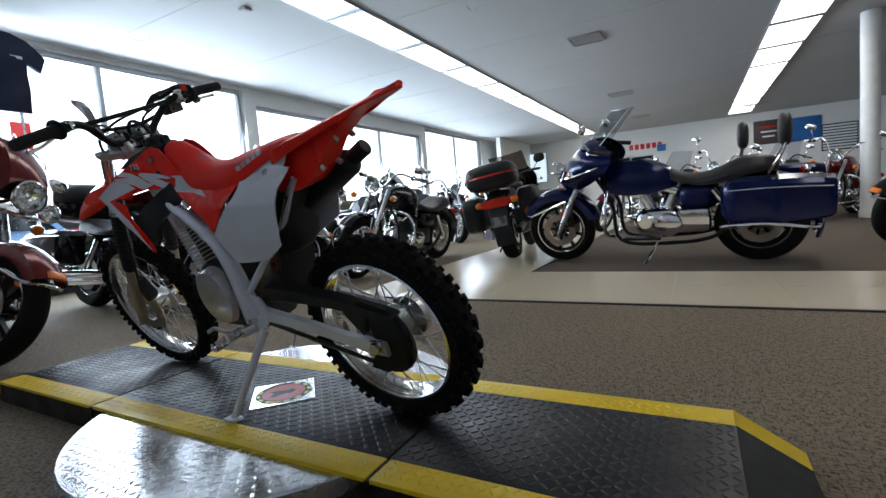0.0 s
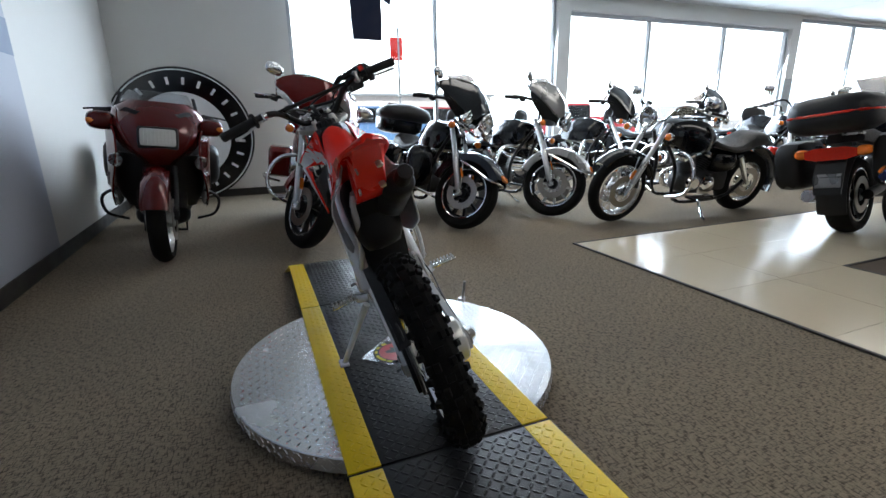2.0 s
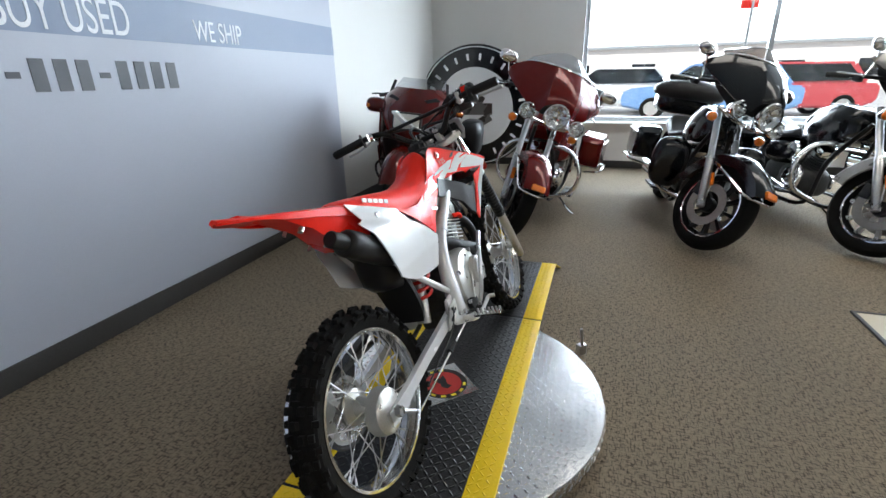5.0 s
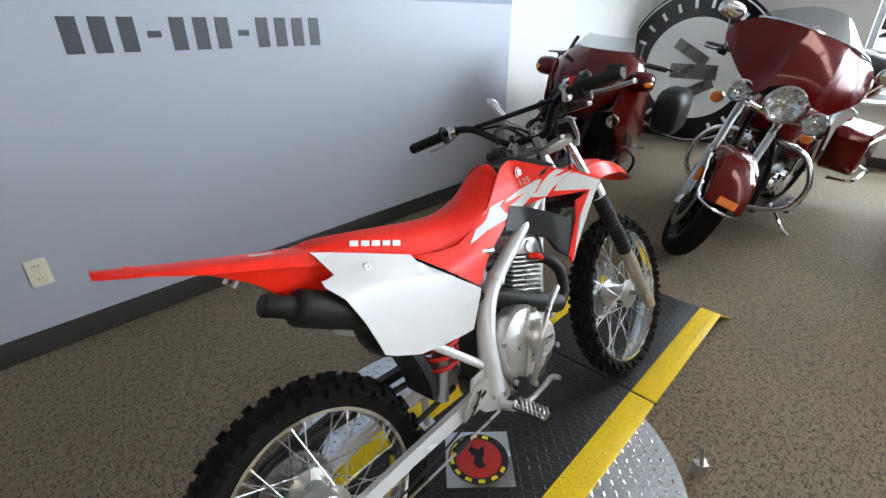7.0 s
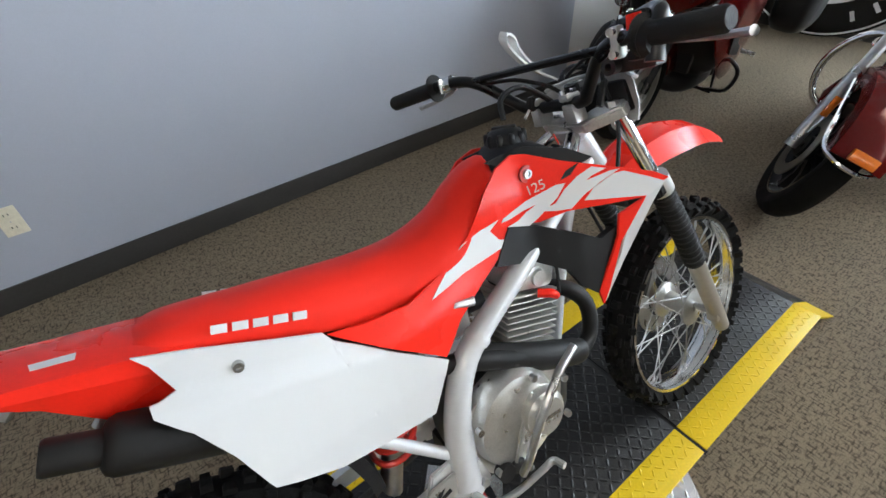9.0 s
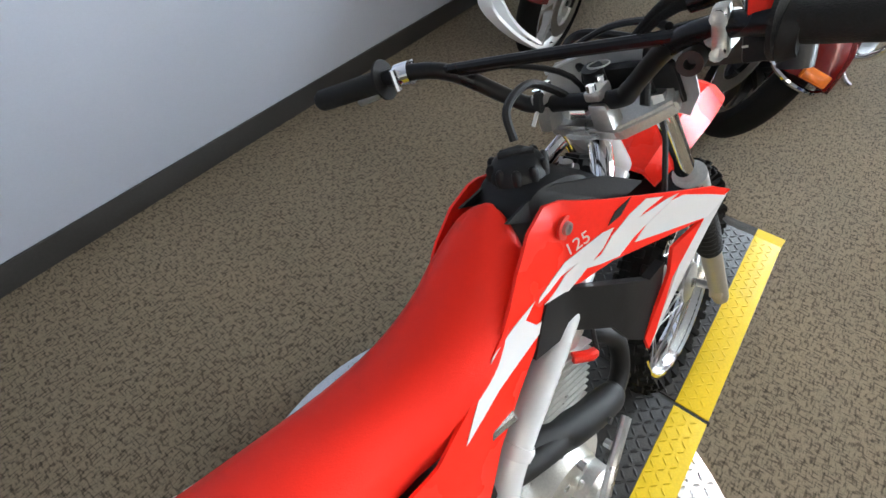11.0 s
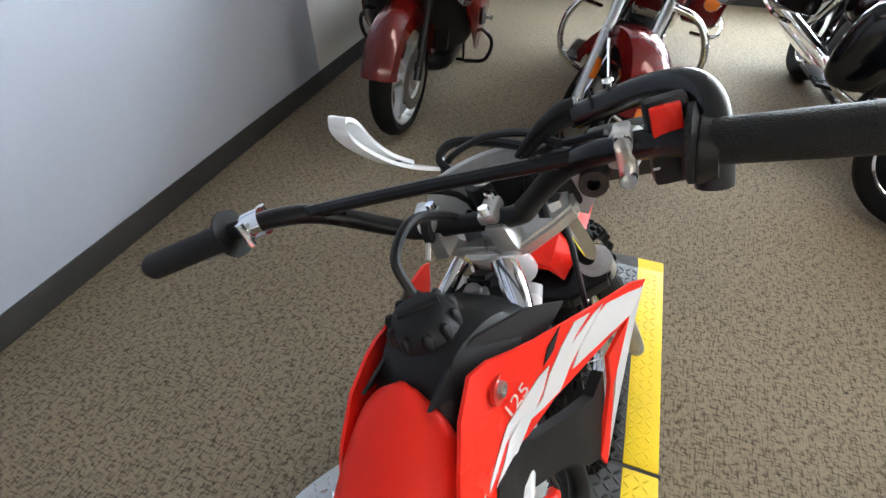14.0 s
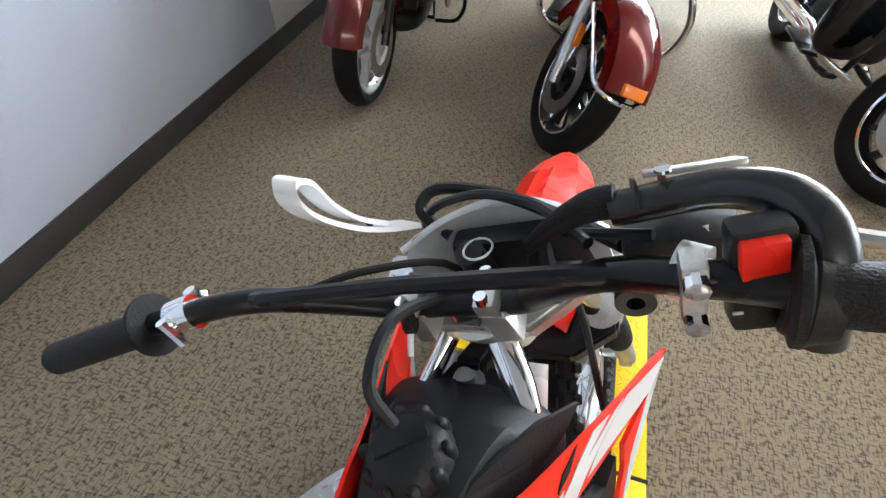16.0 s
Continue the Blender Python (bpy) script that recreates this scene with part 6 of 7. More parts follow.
        turned("fairing_inner", cowl([(0.96, 0.10, sx + 0.18, sx + 0.05), (1.07, 0.24, sx + 0.18, sx - 0.06), (1.17, 0.28, sx + 0.12, sx - 0.10), (1.27, 0.20, sx + 0.04, sx - 0.08)]), BLACKPL)
        hi = 0.11
        turned("windshield", skin([[(sx + 0.10 - 1.1 * hi * t - 0.17 * (k / 6 - 1) ** 2, 0.285 * (k / 6 - 1) * (1 - 0.3 * t * t), 1.305 + hi * t - 0.045 * (k / 6 - 1) ** 2 * (1 + t)) for k in range(13)] + [(sx + 0.096 - 1.1 * hi * t - 0.17 * (k / 6 - 1) ** 2, 0.285 * (k / 6 - 1) * (1 - 0.3 * t * t), 1.305 + hi * t - 0.045 * (k / 6 - 1) ** 2 * (1 + t)) for k in range(12, -1, -1)] for t in (0, 0.25, 0.5, 0.75, 1)]), shield, "curved plastic windshield")
    if fairing == "shield":
        turned("windshield", skin([[(sx + 0.16 - 0.42 * t - 0.12 * (k / 6 - 1) ** 2, 0.27 * (k / 6 - 1) * (1.1 - 0.3 * t), 0.98 + 0.5 * t) for k in range(13)] + [(sx + 0.156 - 0.42 * t - 0.12 * (k / 6 - 1) ** 2, 0.27 * (k / 6 - 1) * (1.1 - 0.3 * t), 0.98 + 0.5 * t) for k in range(12, -1, -1)] for t in (0, 0.3, 0.6, 1)]), CLEAR, "clear plastic windshield")
    hx = sx + {"batwing": 0.29, "blue": 0.27}.get(fairing, 0.14)
    if lamps:
        lamp(b, (hx, 0, 0.86 if fairing == "blue" else 0.99), 0.092, turn=piv)
        if bags and spots and fairing != "none":
            for s in (-1, 1):
                lamp(b, (hx - 0.075, s * 0.205, 0.955), 0.058, "spot_lamp", 0.07, turn=piv)
            turned("lamp_bar", tube([(sx + 0.1, 0.24, 0.93), (sx + 0.14, 0.1, 0.9), (sx + 0.14, -0.1, 0.9), (sx + 0.1, -0.24, 0.93)], 0.014, 10), CHROME)
        for s in (-1, 1):
            signal(b, tuple(piv @ Vector((sx + 0.10, s * 0.26, 0.86))))
    else:
        lamp(b, (hx, 0, 0.95), 0.075, turn=piv)
    if lower:
        for s in (-1, 1):
            part("lower_fairing", ball((1.1, s * 0.27, 0.52), (0.06, 0.14, 0.2), 3, 3), paint, b)
    part("side_stand", tube([(0.72, 0.16, 0.2), (0.78, 0.3, 0.09), (0.8, 0.36, 0.065)], 0.012, 8), CHROME, b)
    return b


def at(front, yaw, lean=9):
    """The pose that sets a bike's front tyre at a place on the floor, heading yaw, leaning to its left."""
    f = Vector((math.cos(radians(yaw)), math.sin(radians(yaw))))
    return pose(front[0] - 1.6 * f.x, front[1] - 1.6 * f.y, 0, 0, 0, yaw) @ pose(0, 0, 0, -lean)


ROW = "motorcycles parked by the windows"
cruiser("touring_motorcycle", at((2.12, 0.12), 174), MAROON, "maroon touring motorcycle with wing fairing and chrome bars", "batwing", pack=True, steer=30, group=ROW, shield=CLEAR, rim_mat=BLACKSAT)
cruiser("touring_motorcycle", at((2.19, -1.27), 184), BLACKPAINT, "gloss black touring motorcycle with luggage box and wing fairing", "batwing", pack=True, steer=33, group=ROW, lower=True, rim_mat=BLACKSAT, spokes=10)
cruiser("touring_motorcycle", at((2.33, -2.33), 194), BLACKPAINT, "black bagger motorcycle with charcoal fairing and silver front fender", "batwing", steer=31, group=ROW, fender_mat=SILVERPAINT, cowl_mat=GREYPAINT, rim_mat=BLACKSAT, spoke_mat=ALU, spokes=10, spots=False)
cruiser("touring_motorcycle", at((2.95, -3.9), 203), BLACKPAINT, "black bagger motorcycle with low wing fairing", "batwing", steer=26, group=ROW, rim_mat=BLACKSAT, spots=False)
cruiser("cruiser_motorcycle", at((3.0, -5.6), 203), BLACKPAINT, "black bagger motorcycle beside the shop window", "batwing", steer=24, group=ROW)
cruiser("cruiser_motorcycle", at((1.88, -2.74), 88), BLACKPAINT, "black cruiser motorcycle with wire wheel and chrome guard", "none", bags=False, back=False, wire=True, spokes=40, steer=2, rim=0.24, group=ROW, seat_mat=LEATHER, high=1.03, mirrors=0.12)
blue = cruiser("touring_motorcycle", at((-0.02, -3.97), -5.5) @ Matrix.Translation((-0.16, 0, 0)) @ Matrix.Scale(1.1, 4), BLUEPAINT, "deep blue touring motorcycle with tall clear windshield", "blue", steer=2, shield=CLEAR, rim_mat=BLACKSAT, finish=CHROME, spots=False, drop=0.06)
part("rider_backrest", ball((0.10, 0, 0.99), (0.04, 0.12, 0.10), 3, 3), LEATHER, blue, "padded rider backrest")
part("backrest_post", rod((0.12, 0, 0.78), (0.10, 0, 0.93), 0.012, 10), CHROME, blue)


def sport_tourer(m):
    """The deep red fully faired tourer in the corner."""
    b = thing("sport_touring_motorcycle", m, "deep red faired touring motorcycle with square headlamp in the corner", "motorcycle", ROW)
    L, R = 1.5, 0.31
    piv = Matrix.Translation((1.2, 0, 0.9)) @ Matrix.Rotation(radians(-6), 4, Vector((-0.45, 0, 0.89))) @ Matrix.Translation((-1.2, 0, -0.9))
    road_wheel("rear_wheel", pose(0, 0, R), b, R, 0.22, 0.15, 5, ALU)
    road_wheel("front_wheel", piv @ pose(L, 0, R), b, R, 0.235, 0.12, 5, ALU)
    part("front_fender", moved(arc_shell((L, 0, R), R + 0.03, 0.08, 20, 170, crown=0.05, flare=1.6), piv), REDDARK, b, "deep red front fender")
    for s in (-1, 1):
        part("fork_leg", moved(rod((L, s * 0.09, R), (1.2, s * 0.09, 0.9), 0.024, 12), piv), BLACKSAT, b)
        part("side_fairing", panel([(0.62, 0.62), (0.80, 0.86), (1.10, 0.98), (1.30, 0.95), (1.36, 0.80), (1.28, 0.62), (1.16, 0.46), (1.0, 0.34), (0.74, 0.34), (0.66, 0.45)], lambda x, z: 0.30 + 0.05 * math.sin(max(0, min(1, (x - 0.6) / 0.75)) * math.pi) - 0.15 * max(0, x - 1.15) - 0.12 * max(0, 0.55 - z), 0.012, 3, s, 2), REDDARK, b)
        part("vent", panel([(0.95, 0.48), (1.12, 0.52), (1.16, 0.62), (0.98, 0.60)], lambda x, z: 0.348 - 0.15 * max(0, x - 1.15), 0.004, 2, s), BLACKPL, b)
        mrr = part("mirror", ball((1.19, s * 0.355, 0.985), (0.075, 0.085, 0.065), 3, 3), REDDARK, b, "fairing mirror with amber signal")
        part("turn_signal", ball((1.225, s * 0.40, 0.98), (0.04, 0.04, 0.032), 2), AMBER, mrr)
        lamp(b, (1.34, s * 0.27, 0.72), 0.045, "spot_lamp", 0.06)
        part("saddlebag", ball((-0.1, s * 0.36, 0.62), (0.27, 0.13, 0.2), 3, 4), BLACKPL, b)
        part("foot_peg", rod((0.45, s * 0.2, 0.36), (0.45, s * 0.34, 0.36), 0.014, 10), STEEL, b)
        part("guard_bar", tube([(1.0, s * 0.25, 0.5), (1.0, s * 0.40, 0.42), (0.97, s * 0.38, 0.28), (0.9, s * 0.25, 0.22)], 0.012, 10), BLACKSAT, b)
    part("nose", cowl([(0.70, 0.12, 1.42, 1.22), (0.78, 0.21, 1.46, 1.18), (0.88, 0.29, 1.45, 1.12), (0.98, 0.33, 1.38, 1.05), (1.08, 0.30, 1.27, 1.0), (1.15, 0.22, 1.18, 1.0)]), REDDARK, b, "deep red nose fairing")
    for s in (-1, 1):
        # black panel laid on for the shade of a vent recess; nothing is cut
        part("vent_recess", panel([(1.20, 1.05), (1.28, 1.035), (1.31, 1.065), (1.24, 1.09)], lambda x, z: 0.30 - 1.25 * (x - 1.16), 0.006, 2, s), BLACKPL, b)
        part("nose_crease", tube([(1.46, s * 0.15, 0.80), (1.44, s * 0.2, 0.90), (1.36, s * 0.24, 1.0), (1.26, s * 0.25, 1.08)], 0.006, 6), REDDARK, b)
    hl = part("headlamp", box((1.425, 0, 0.89), (0.06, 0.255, 0.155), 0.022, rot=(0, -14, 0)), BLACKPL, b, "square glass headlamp")
    glass = part("lens", box((1.436, 0, 0.89), (0.06, 0.232, 0.132), 0.028, rot=(0, -14, 0)), LAMPWHITE, hl, "pale fluted headlamp glass")
    for k in range(9):
        part("flute", moved(box((0.031, -0.088 + 0.022 * k, 0), (0.003, 0.007, 0.098), 0.001), pose(1.436, 0, 0.89, 0, -14)), LAMPWHITE, glass)
    part("windshield", skin([[(1.24 - 0.2 * t - 0.16 * (k / 6 - 1) ** 2, 0.27 * (k / 6 - 1) * (1 - 0.25 * t), 1.10 + 0.13 * t) for k in range(13)] + [(1.236 - 0.2 * t - 0.16 * (k / 6 - 1) ** 2, 0.27 * (k / 6 - 1) * (1 - 0.25 * t), 1.10 + 0.13 * t) for k in range(12, -1, -1)] for t in (0, 0.3, 0.6, 1)]), CLEAR, b, "clear plastic windshield")
    for s in (-1, 1):
        part("windshield_post", tube([(1.10, s * 0.26, 1.06), (1.05, s * 0.255, 1.13), (1.0, s * 0.24, 1.20)], 0.014, 8, 3, 0.5), BLACKPL, b)
    part("lower_cowl", cowl([(0.34, 0.24, 1.02, 0.9), (0.46, 0.29, 1.15, 0.98), (0.60, 0.31, 1.27, 1.04), (0.70, 0.30, 1.36, 1.08), (0.77, 0.27, 1.42, 1.12)]), BLACKPL, b, "black lower fairing")
    part("handlebar", tube([(0.92, 0.36, 1.06), (1.05, 0.2, 1.08), (1.1, 0, 1.06), (1.05, -0.2, 1.08), (0.92, -0.36, 1.06)], 0.013, 10), BLACKSAT, b)
    for s in (-1, 1):
        part("grip", rod((0.98, s * 0.31, 1.072), (0.88, s * 0.42, 1.05), 0.018, 12), GRIP, b)
        part("lever", tube([(1.04, s * 0.3, 1.075), (1.0, s * 0.4, 1.07), (0.95, s * 0.48, 1.06)], 0.007, 8), BLACKSAT, b)
    part("fuel_tank", ball((0.75, 0, 0.86), (0.28, 0.19, 0.16), 3, 2.6), REDDARK, b)
    part("seat", skin([seat_ring(*r, 0.6) for r in dense([(-0.2, 0.12, 0.86, 0.78), (0.05, 0.16, 0.86, 0.74), (0.3, 0.17, 0.80, 0.70), (0.5, 0.12, 0.82, 0.72), (0.56, 0.06, 0.83, 0.78)])]), LEATHER, b)
    part("engine", ball((0.72, 0, 0.42), (0.32, 0.22, 0.18), 3, 4), DARKMETAL, b)
    part("radiator", box((1.12, 0, 0.5), (0.05, 0.34, 0.3), 0.01), BLACKPL, b)
    part("belly", ball((0.85, 0, 0.26), (0.3, 0.2, 0.08), 3, 3), BLACKPL, b)
    part("exhaust_pipe", tube([(0.8, -0.15, 0.25), (0.3, -0.2, 0.26), (-0.2, -0.24, 0.32)], [0.03, 0.04, 0.055], 14), CHROME, b)
    part("rear_fender", arc_shell((0, 0, R), R + 0.05, 0.1, 40, 185), REDDARK, b)
    part("centre_stand", tube([(0.5, 0.16, 0.22), (0.42, 0.17, 0.03), (0.42, -0.17, 0.03), (0.5, -0.16, 0.22)], 0.014, 8, 1), BLACKSAT, b)
    return b


f0 = Vector((math.cos(radians(187)), math.sin(radians(187))))
sport_tourer(pose(2.2 - 1.5 * f0.x, 1.14 - 1.5 * f0.y, 0, 0, 0, 187) @ pose(0, 0, 0, -6))


def case_tourer(m):
    """The dark tourer with a big red-banded top case, seen from behind."""
    b = thing("touring_motorcycle", m, "dark grey touring motorcycle with red-banded top case", "motorcycle")
    R = 0.32
    road_wheel("rear_wheel", pose(0, 0, R), b, R, 0.215, 0.17, 5, BLACKSAT)
    road_wheel("front_wheel", pose(1.5, 0, R), b, R, 0.225, 0.12, 5, BLACKSAT)
    part("rear_fender", arc_shell((0, 0, R), R + 0.05, 0.1, 60, 200, crown=0.02), BLACKPL, b)
    part("plate_hanger", skin([[(x, w, z), (x, -w, z), (x - 0.012, -w, z), (x - 0.012, w, z)] for x, w, z in ((-0.34, 0.1, 0.66), (-0.42, 0.1, 0.5), (-0.44, 0.09, 0.36))]), BLACKPL, b)
    part("number_plate", box((-0.435, 0, 0.47), (0.006, 0.17, 0.11), 0.002, rot=(0, 12, 0)), GREYPAINT, b)
    part("tail_lamp", skin([[(-0.40, y, 0.68 - h), (-0.34, y, 0.68 - h), (-0.36, y, 0.68 + h), (-0.41, y, 0.68 + h)] for y, h in ((-0.17, 0.03), (-0.1, 0.05), (0.1, 0.05), (0.17, 0.03))]), REDLENS, b, "wide red and amber tail lamp")
    for s in (-1, 1):
        part("turn_signal", ball((-0.36, s * 0.2, 0.69), (0.05, 0.05, 0.04), 2, 3), AMBER, b)
        part("saddlebag", ball((-0.05, s * 0.33, 0.60), (0.29, 0.12, 0.21), 3, 4.5), BLACKPL, b, "hard saddlebag")
        part("frame_rail", tube([(0.9, s * 0.12, 0.62), (0.4, s * 0.13, 0.66), (-0.3, s * 0.12, 0.74)], 0.016, 8), BLACKSAT, b)
        part("cylinder", lathe([(0.09, 0), (0.09, 0.1), (0.07, 0.14)], 18, "Y", (0.95, 0.16 if s > 0 else -0.30, 0.38)), DARKMETAL, b)
        part("grip", rod((1.0, s * 0.3, 1.06), (0.9, s * 0.42, 1.04), 0.019, 10), GRIP, b)
        part("mirror", ball((1.06, s * 0.42, 1.2), (0.03, 0.08, 0.06), 2, 3), BLACKPL, b)
        part("mirror_stalk", rod((1.04, s * 0.32, 1.07), (1.06, s * 0.40, 1.16), 0.007, 8), BLACKSAT, b)
        part("fork_leg", rod((1.5, s * 0.09, R), (1.2, s * 0.09, 0.92), 0.024, 10), BLACKSAT, b)
    tc = part("top_case", ball((-0.30, 0, 0.98), (0.24, 0.29, 0.15), 3, 4), BLACKPL, b, "black top case with a red band")
    part("red_band", ball((-0.30, 0, 0.985), (0.244, 0.294, 0.022), 3, 4), REDLENS, tc)
    part("rack", tube([(-0.46, 0.1, 0.82), (-0.1, 0.12, 0.82), (-0.1, -0.12, 0.82), (-0.46, -0.1, 0.82)], 0.01, 8), STEEL, b)
    part("seat", skin([seat_ring(*r, 0.6) for r in dense([(-0.12, 0.13, 0.86, 0.76), (0.15, 0.16, 0.86, 0.72), (0.4, 0.16, 0.80, 0.70), (0.6, 0.1, 0.82, 0.74)])]), LEATHER, b)
    part("fuel_tank", ball((0.86, 0, 0.86), (0.27, 0.18, 0.17), 3, 2.6), BLACKPAINT, b)
    part("fairing", cowl([(0.72, 0.2, 1.45, 1.15), (0.86, 0.32, 1.44, 1.05), (1.0, 0.34, 1.36, 1.0), (1.12, 0.26, 1.26, 1.0)]), BLACKPAINT, b)
    part("windshield", skin([[(1.28 - 0.3 * t - 0.1 * (k / 6 - 1) ** 2, 0.24 * (k / 6 - 1), 1.08 + 0.26 * t) for k in range(13)] + [(1.276 - 0.3 * t - 0.1 * (k / 6 - 1) ** 2, 0.24 * (k / 6 - 1), 1.08 + 0.26 * t) for k in range(12, -1, -1)] for t in (0, 0.5, 1)]), SMOKE, b)
    part("handlebar", tube([(0.92, 0.4, 1.045), (1.1, 0.2, 1.07), (1.14, 0, 1.05), (1.1, -0.2, 1.07), (0.92, -0.4, 1.045)], 0.013, 10), BLACKSAT, b)
    part("engine", ball((0.78, 0, 0.42), (0.3, 0.18, 0.18), 3, 4), DARKMETAL, b)
    part("swing_arm", rod((0.5, -0.12, 0.38), (0, -0.12, R), 0.04, 12), BLACKSAT, b)
    part("exhaust_pipe", tube([(0.7, 0.15, 0.25), (0.3, 0.18, 0.27), (-0.25, 0.2, 0.34)], [0.025, 0.04, 0.055], 14), STEEL, b)
    part("side_stand", rod((0.55, 0.15, 0.25), (0.6, 0.3, 0.06), 0.012, 8), BLACKSAT, b)
    return b


case_tourer(pose(0.64, -4.2, 0, 0, 0, -80) @ pose(0, 0, 0, -9))

# farther rows
FAR = "motorcycles farther back in the showroom"
far_a = cruiser("cruiser_motorcycle", at((-2.95, -4.55), 15), BLACKPAINT, "black cruiser motorcycle with wide front fender", "none", bags=True, back=True, steer=8, group=FAR)
far_b = cruiser("cruiser_motorcycle", at((0.2, -7.6), 60), MAROON, "dark red cruiser motorcycle with high chrome handlebar", "none", bags=False, back=False, steer=15, group=FAR, high=1.12, wire=True, spokes=40, finish=CHROME)
far_c = cruiser("cruiser_motorcycle", at((2.5, -6.4), 150), BLACKPAINT, "black cruiser motorcycle with clear windshield", "shield", bags=False, back=True, steer=-10, group=FAR, high=1.08)
for p, y in (((-1.3, -7.7), 58), ((-2.9, -7.9), 62), ((-4.6, -8.2), 65), ((1.4, -9.8), 100)):
    copy_thing(far_b, at(p, y))
for p, y in (((2.4, -8.0), 152), ((2.5, -9.7), 148), ((2.6, -11.4), 150), ((-0.7, -9.9), 80), ((-2.6, -10.3), 75)):
    copy_thing(far_c, at(p, y))
for p, y in (((-5.4, -6.2), 20), ((3.1, -7.3), 182), ((3.2, -9.0), 182)):
    copy_thing(far_a, at(p, y))

# round sign leaning on the window wall's corner
SG = pose(5.22, 1.22, 0.83, 0, -6, 0)
sign = thing("round_sign", SG, "large round black and white shop sign leaning on the wall", "sign")
part("board", lathe([(0, -0.02), (0.82, -0.02), (0.83, 0.0), (0.82, 0.01), (0, 0.01)], 72, "X"), BLACKPAINT, sign)
part("white_disc", lathe([(0.54, -0.024), (0.0, -0.024), (0.0, -0.021), (0.54, -0.021)], 64, "X"), WHITEPL, sign)
part("rim_line", lathe([(0.805, -0.024), (0.79, -0.024), (0.79, -0.021), (0.805, -0.021)], 72, "X", closed=True), WHITEPL, sign)
for k in range(22):
    a = radians(-155 + 310 / 21 * k) if k < 11 else radians(-155 + 310 / 21 * k)
    part("bar", moved(box((0, 0, 0), (0.003, 0.032, 0.085)), Matrix.Rotation(a, 4, "X") @ pose(-0.0235, 0, 0.67)), DECAL, sign)
part("emblem", join(box((-0.026, 0, -0.02), (0.004, 0.5, 0.16)), moved(box((0, 0, 0), (0.004, 0.4, 0.12)), pose(-0.026, 0.05, 0.18, 30)), moved(box((0, 0, 0), (0.004, 0.4, 0.12)), pose(-0.0265, -0.05, -0.22, -30))), GREYPAINT, sign)

# shirt that hangs in the window
shirt = thing("hanging_shirt", pose(4.9, -1.145, 2.42), "dark navy shirt hanging from the ceiling by the window", "shirt")
NAVY = mat("navy_cotton", (0.012, 0.016, 0.04), 0.9, bump=0.3, bscale=300, var=0.2)
torso = [(-0.19, -0.40), (0.19, -0.40), (0.2, 0.12), (0.33, 0.05), (0.38, 0.2), (0.22, 0.36), (0.09, 0.40), (0.0, 0.36), (-0.09, 0.40), (-0.22, 0.36), (-0.38, 0.2), (-0.33, 0.05), (-0.2, 0.12)]
part("shirt_body", moved(panel(torso, lambda x, z: 0.03 * math.cos(x * 5) + 0.012 * math.sin(z * 17 + x * 9), 0.05, 4), pose(0, 0, 0, 0, 0, 90)), NAVY, shirt)
for y in (-0.11, 0.11):
    part("mark", box((-0.035, y, 0.16), (0.004, 0.1, 0.03)), DECAL, shirt)
part("hanger", tube([(0, 0, 0.572), (0, 0.004, 0.47), (0, 0.02, 0.40), (0.0, 0.0, 0.36)], 0.004, 6), STEEL, shirt)

# far wall fittings
def flat(name, x0, x1, z0, z1, material, label, cat):
    e = thing(name, pose((x0 + x1) / 2, -18.38, (z0 + z1) / 2), label, cat)
    part("panel", box((0, 0, 0), (abs(x1 - x0), 0.03, z1 - z0), 0.004), material, e)
    return e


POSTER = mat("dark_poster_print", (0.05, 0.03, 0.03), 0.5, var=0.4, scale=3)
BLUEPOST = mat("blue_poster_print", (0.02, 0.12, 0.35), 0.5, var=0.4, scale=3)
p1 = flat("wall_poster", -3.1, -3.95, 1.9, 2.7, POSTER, "dark framed poster on the far wall", "poster")
for k in range(3):
    part("bar", box((0, 0.0165, 0.18 - 0.16 * k), (0.55 - 0.1 * k, 0.004, 0.05)), REDLENS if k == 0 else DECAL, p1)
flat("wall_poster", -4.0, -4.95, 1.88, 2.66, BLUEPOST, "bright blue poster on the far wall", "poster")
lv = thing("slat_display", pose(-5.4, -18.36, 1.9), "white slatted display board on the far wall", "display board")
part("board", box((0, 0, 0), (0.92, 0.03, 0.86), 0.004), BASEB, lv)
for k in range(9):
    part("slat", box((0, 0.022, -0.36 + 0.09 * k), (0.86, 0.02, 0.055), 0.004), WHITEPL, lv)
rs = flat("wall_sign", -0.5, 1.15, 2.02, 2.6, WALL_WHITE, "pale wall sign with red marks", "sign")
for k in range(6):
    part("bar", box((-0.5 + 0.2 * k, 0.018, 0.02), (0.14, 0.006, 0.2)), REDLENS, rs)
part("banner", box((-0.55, 0.02, -0.1), (0.3, 0.004, 0.25)), BLUEPOST, rs)
bw = thing("window_blind", pose(4.55, -18.36, 1.97), "small bright window with pale blinds", "window blind")
part("frame", box((0, 0, 0), (0.86, 0.04, 1.26), 0.006), FRAME_ALU, bw)
# slats glow themselves to stand for daylight; the wall has no opening here
BLINDGLOW = mat("daylit_blind", (0.8, 0.85, 0.85), 0.6, emit=(0.75, 0.92, 1.0), strength=1.2)
for k in range(14):
    part("slat", box((0, 0.026, -0.56 + 0.085 * k), (0.78, 0.012, 0.07), 0.003), BLINDGLOW, bw)
cab = thing("wall_cabinet", pose(3.6, -18.1, 0), "dark display counter against the far wall", "counter")
part("body", box((0, 0, 0.5), (1.6, 0.5, 1.0), 0.01), GREYPAINT, cab)
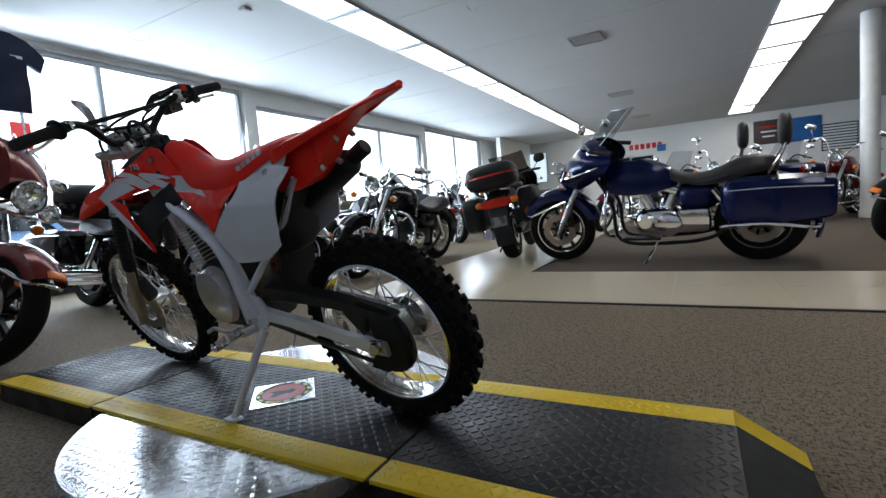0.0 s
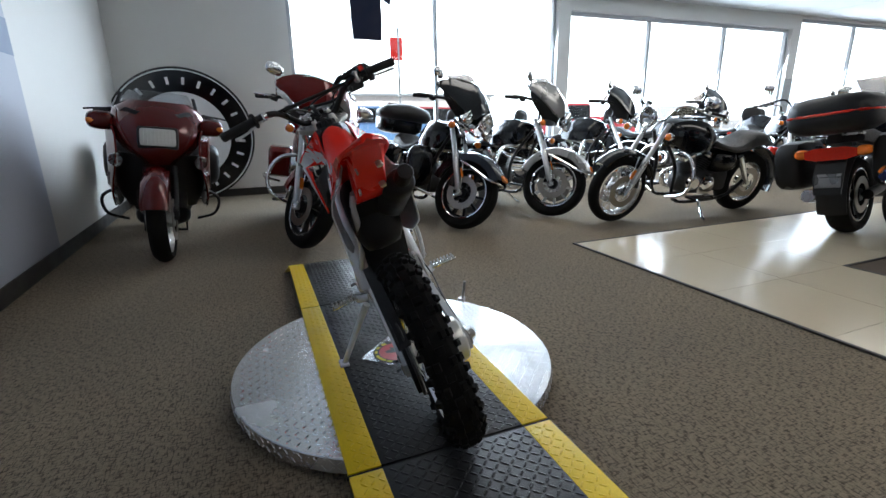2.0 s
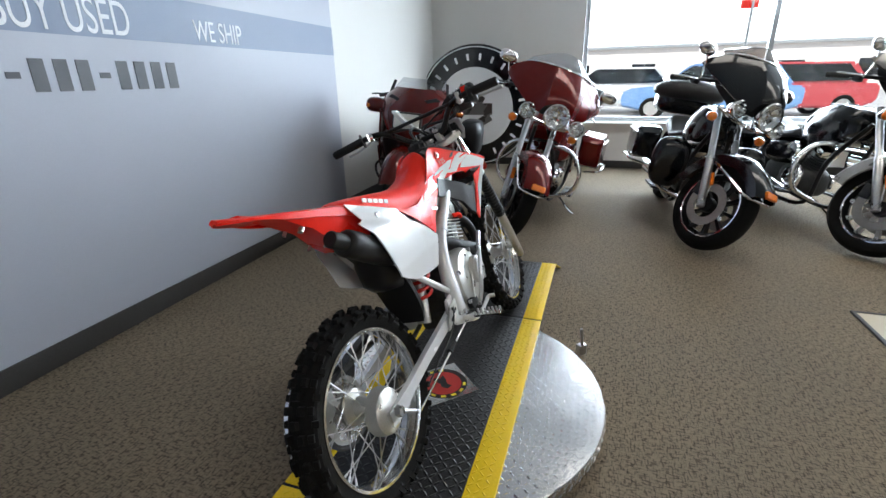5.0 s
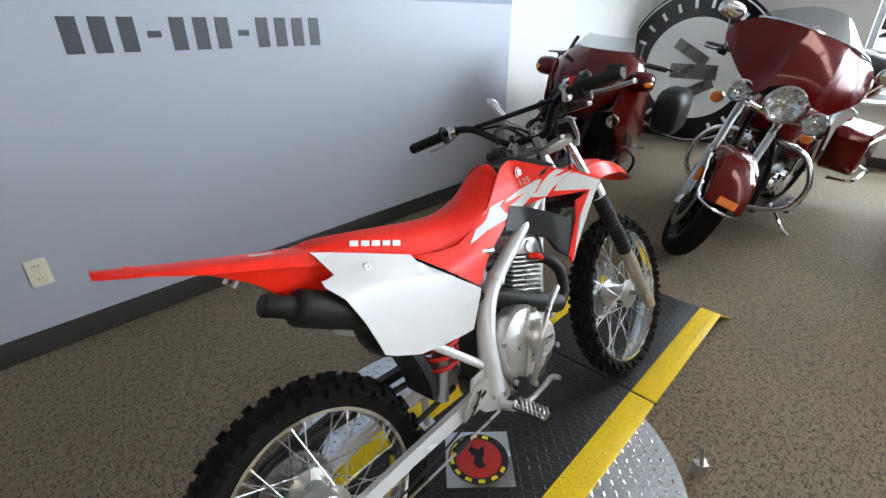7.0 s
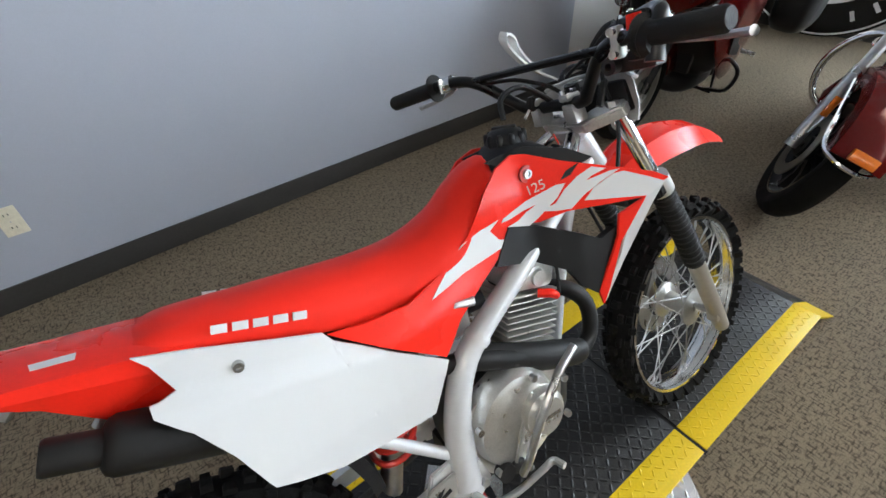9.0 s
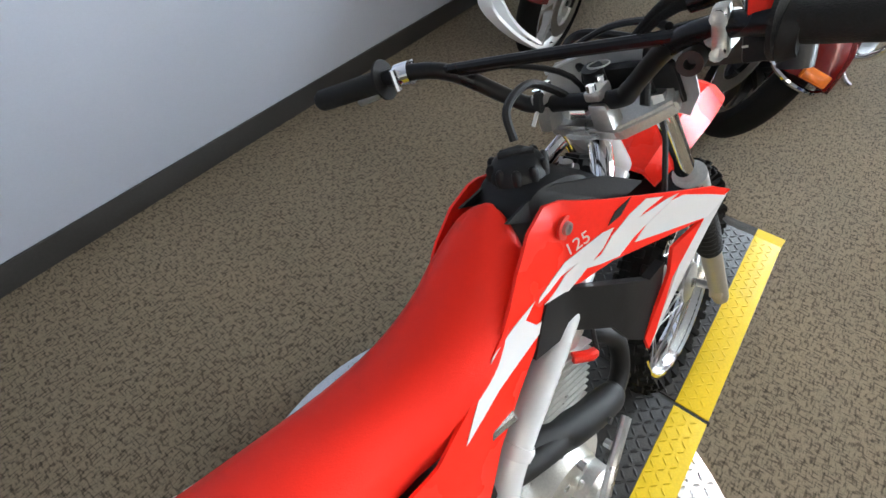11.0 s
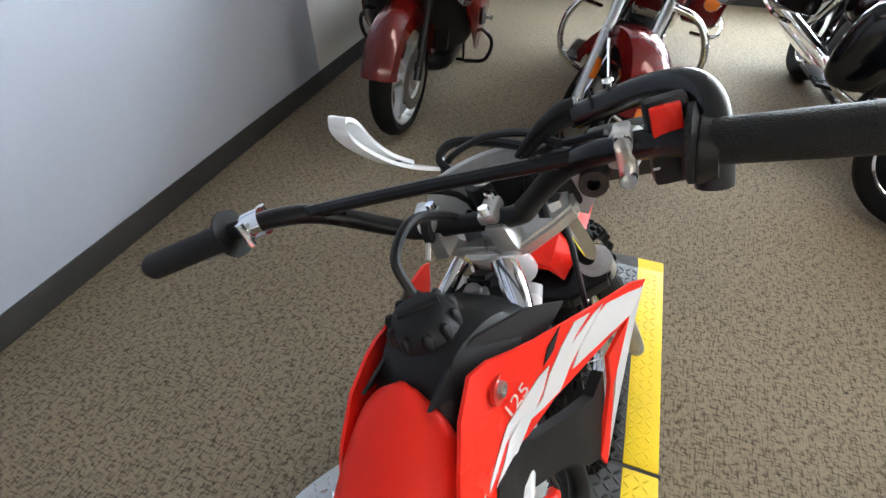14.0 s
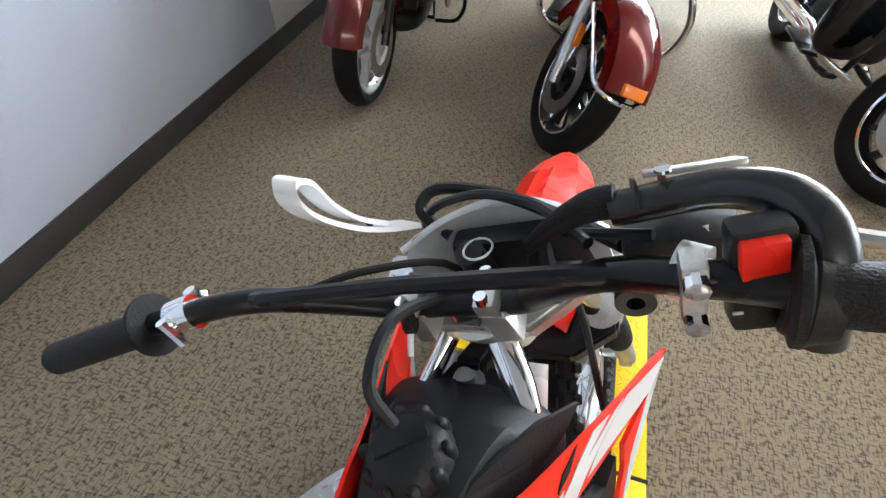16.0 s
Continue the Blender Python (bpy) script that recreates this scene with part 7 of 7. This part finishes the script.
part("top", box((0, 0, 1.015), (1.66, 0.56, 0.03), 0.006), BLACKPAINT, cab)

# ---- outside the windows ----
ASPH = mat("sunlit_asphalt", (0.36, 0.35, 0.34), 0.9, var=0.15, scale=0.6, bump=0.3, bscale=40)
tagged(part("ground", box((60, -8, -0.35), (108.6, 260, 0.4)), ASPH), "pale sunlit parking lot", "ground", kind="structure")
tagged(part("pavement", box((6.9, -8, -0.1), (2.4, 60, 0.16), 0.01), mat("pale_concrete", (0.5, 0.48, 0.45), 0.9, bump=0.2, bscale=60)), "pale concrete pavement along the shop front", "pavement", kind="structure")
HAZE = mat("bright_sky_backdrop", (0.9, 0.92, 0.95), 1.0, emit=(0.93, 0.97, 1.0), strength=3.2)
tagged(part("backdrop", box((112, -300, 30), (1, 1600, 80)), HAZE), "plain bright hazy sky", "backdrop", kind="structure")


def car(name, m, paint, label, pickup=False):
    c = thing(name, m, label, "car", "vehicles parked outside")
    prof = [(-2.4, 0.45), (-2.45, 0.75), (-2.4, 1.0), (1.0, 1.05), (2.25, 0.95), (2.45, 0.75), (2.45, 0.4), (1.95, 0.3), (-1.95, 0.3)]
    part("body", plate(prof, 1.8, "XZ", 0, 0.06), paint, c)
    cabp = [(-0.35, 1.0), (-0.3, 1.75), (0.75, 1.75), (1.35, 1.0)] if pickup else [(-2.2, 1.0), (-1.7, 1.62), (0.5, 1.65), (1.3, 1.0)]
    part("cabin", plate(cabp, 1.55, "XZ", 0, 0.06), paint, c)
    inner = [(x * 0.9 + 0.03, 1.08 + (z - 1.0) * 0.78) for x, z in cabp]
    for s in (-1, 1):
        part("side_window", plate(inner, 0.02, "XZ", s * 0.775), BLACKPAINT, c)
    for x in (-1.5, 1.5):
        for s in (-1, 1):
            w = part("wheel", lathe([(0, -0.1), (0.22, -0.1), (0.22, 0.1), (0, 0.1)], 24, "Y"), ALU, c, m=pose(x, s * 0.82, 0.34))
            part("tyre", road_tyre(0.36, 0.22, 0.22), RUBBER, w)
    part("head_lamp", box((2.44, 0.6, 0.78), (0.06, 0.34, 0.16), 0.03), LENS, c)
    part("head_lamp", box((2.44, -0.6, 0.78), (0.06, 0.34, 0.16), 0.03), LENS, c)
    part("bumper", box((2.48, 0, 0.48), (0.12, 1.7, 0.18), 0.04), CHROME, c)
    if pickup:
        part("bed", join(box((-1.45, 0.86, 1.1), (1.9, 0.06, 0.2), 0.02), box((-1.45, -0.86, 1.1), (1.9, 0.06, 0.2), 0.02), box((-2.38, 0, 1.1), (0.06, 1.7, 0.2), 0.02)), paint, c)
    return c


CARRED = mat("red_car_paint", (0.5, 0.06, 0.07), 0.2, coat=0.8)
CARBLUE = mat("blue_car_paint", (0.16, 0.3, 0.55), 0.2, coat=0.8)
CARWHITE = mat("white_car_paint", (0.7, 0.7, 0.7), 0.2, coat=0.8)
car("pickup_truck", pose(16.5, -13.5, -0.15, 0, 0, 75), CARRED, "red pickup truck parked outside the window", True)
car("parked_car", pose(17, -5.8, -0.15, 0, 0, 100), CARRED, "red car parked outside the window")
car("parked_car", pose(16, -3.6, -0.15, 0, 0, 80), CARBLUE, "light blue car parked outside the window")
car("parked_car", pose(18.5, -0.6, -0.15, 0, 0, 95), CARWHITE, "white car parked across the lot")
car("parked_car", pose(17, -20, -0.15, 0, 0, 90), CARWHITE, "white car parked farther along the lot")
shed = thing("low_building", pose(46, -6, -0.15), "low pale brick building across the road", "building")
part("wall", box((0, 0, 1.7), (6, 34, 3.4)), mat("pale_brick", (0.8, 0.74, 0.70), 0.9, bump=0.3, bscale=8), shed)
part("roof", box((0, 0, 3.5), (6.6, 34.6, 0.25), 0.03), FRAME_ALU, shed)
for k in range(6):
    wdw = part("window", box((-3.02, -13 + 5.2 * k, 1.6), (0.06, 1.8, 1.2), 0.01), BLACKPAINT, shed)
    part("sill", box((-3.06, -13 + 5.2 * k, 0.96), (0.12, 2.0, 0.08), 0.01), WALL_WHITE, wdw)
pole = thing("sign_pole", pose(9.6, -3.0, -0.15), "red sign on a thin pole outside the window", "sign")
part("pole", rod((0, 0, 0), (0, 0, 3.2), 0.03, 12), STEEL, pole)
part("sign_board", box((0, 0.05, 2.75), (0.04, 0.3, 0.5), 0.01), REDLENS, pole)
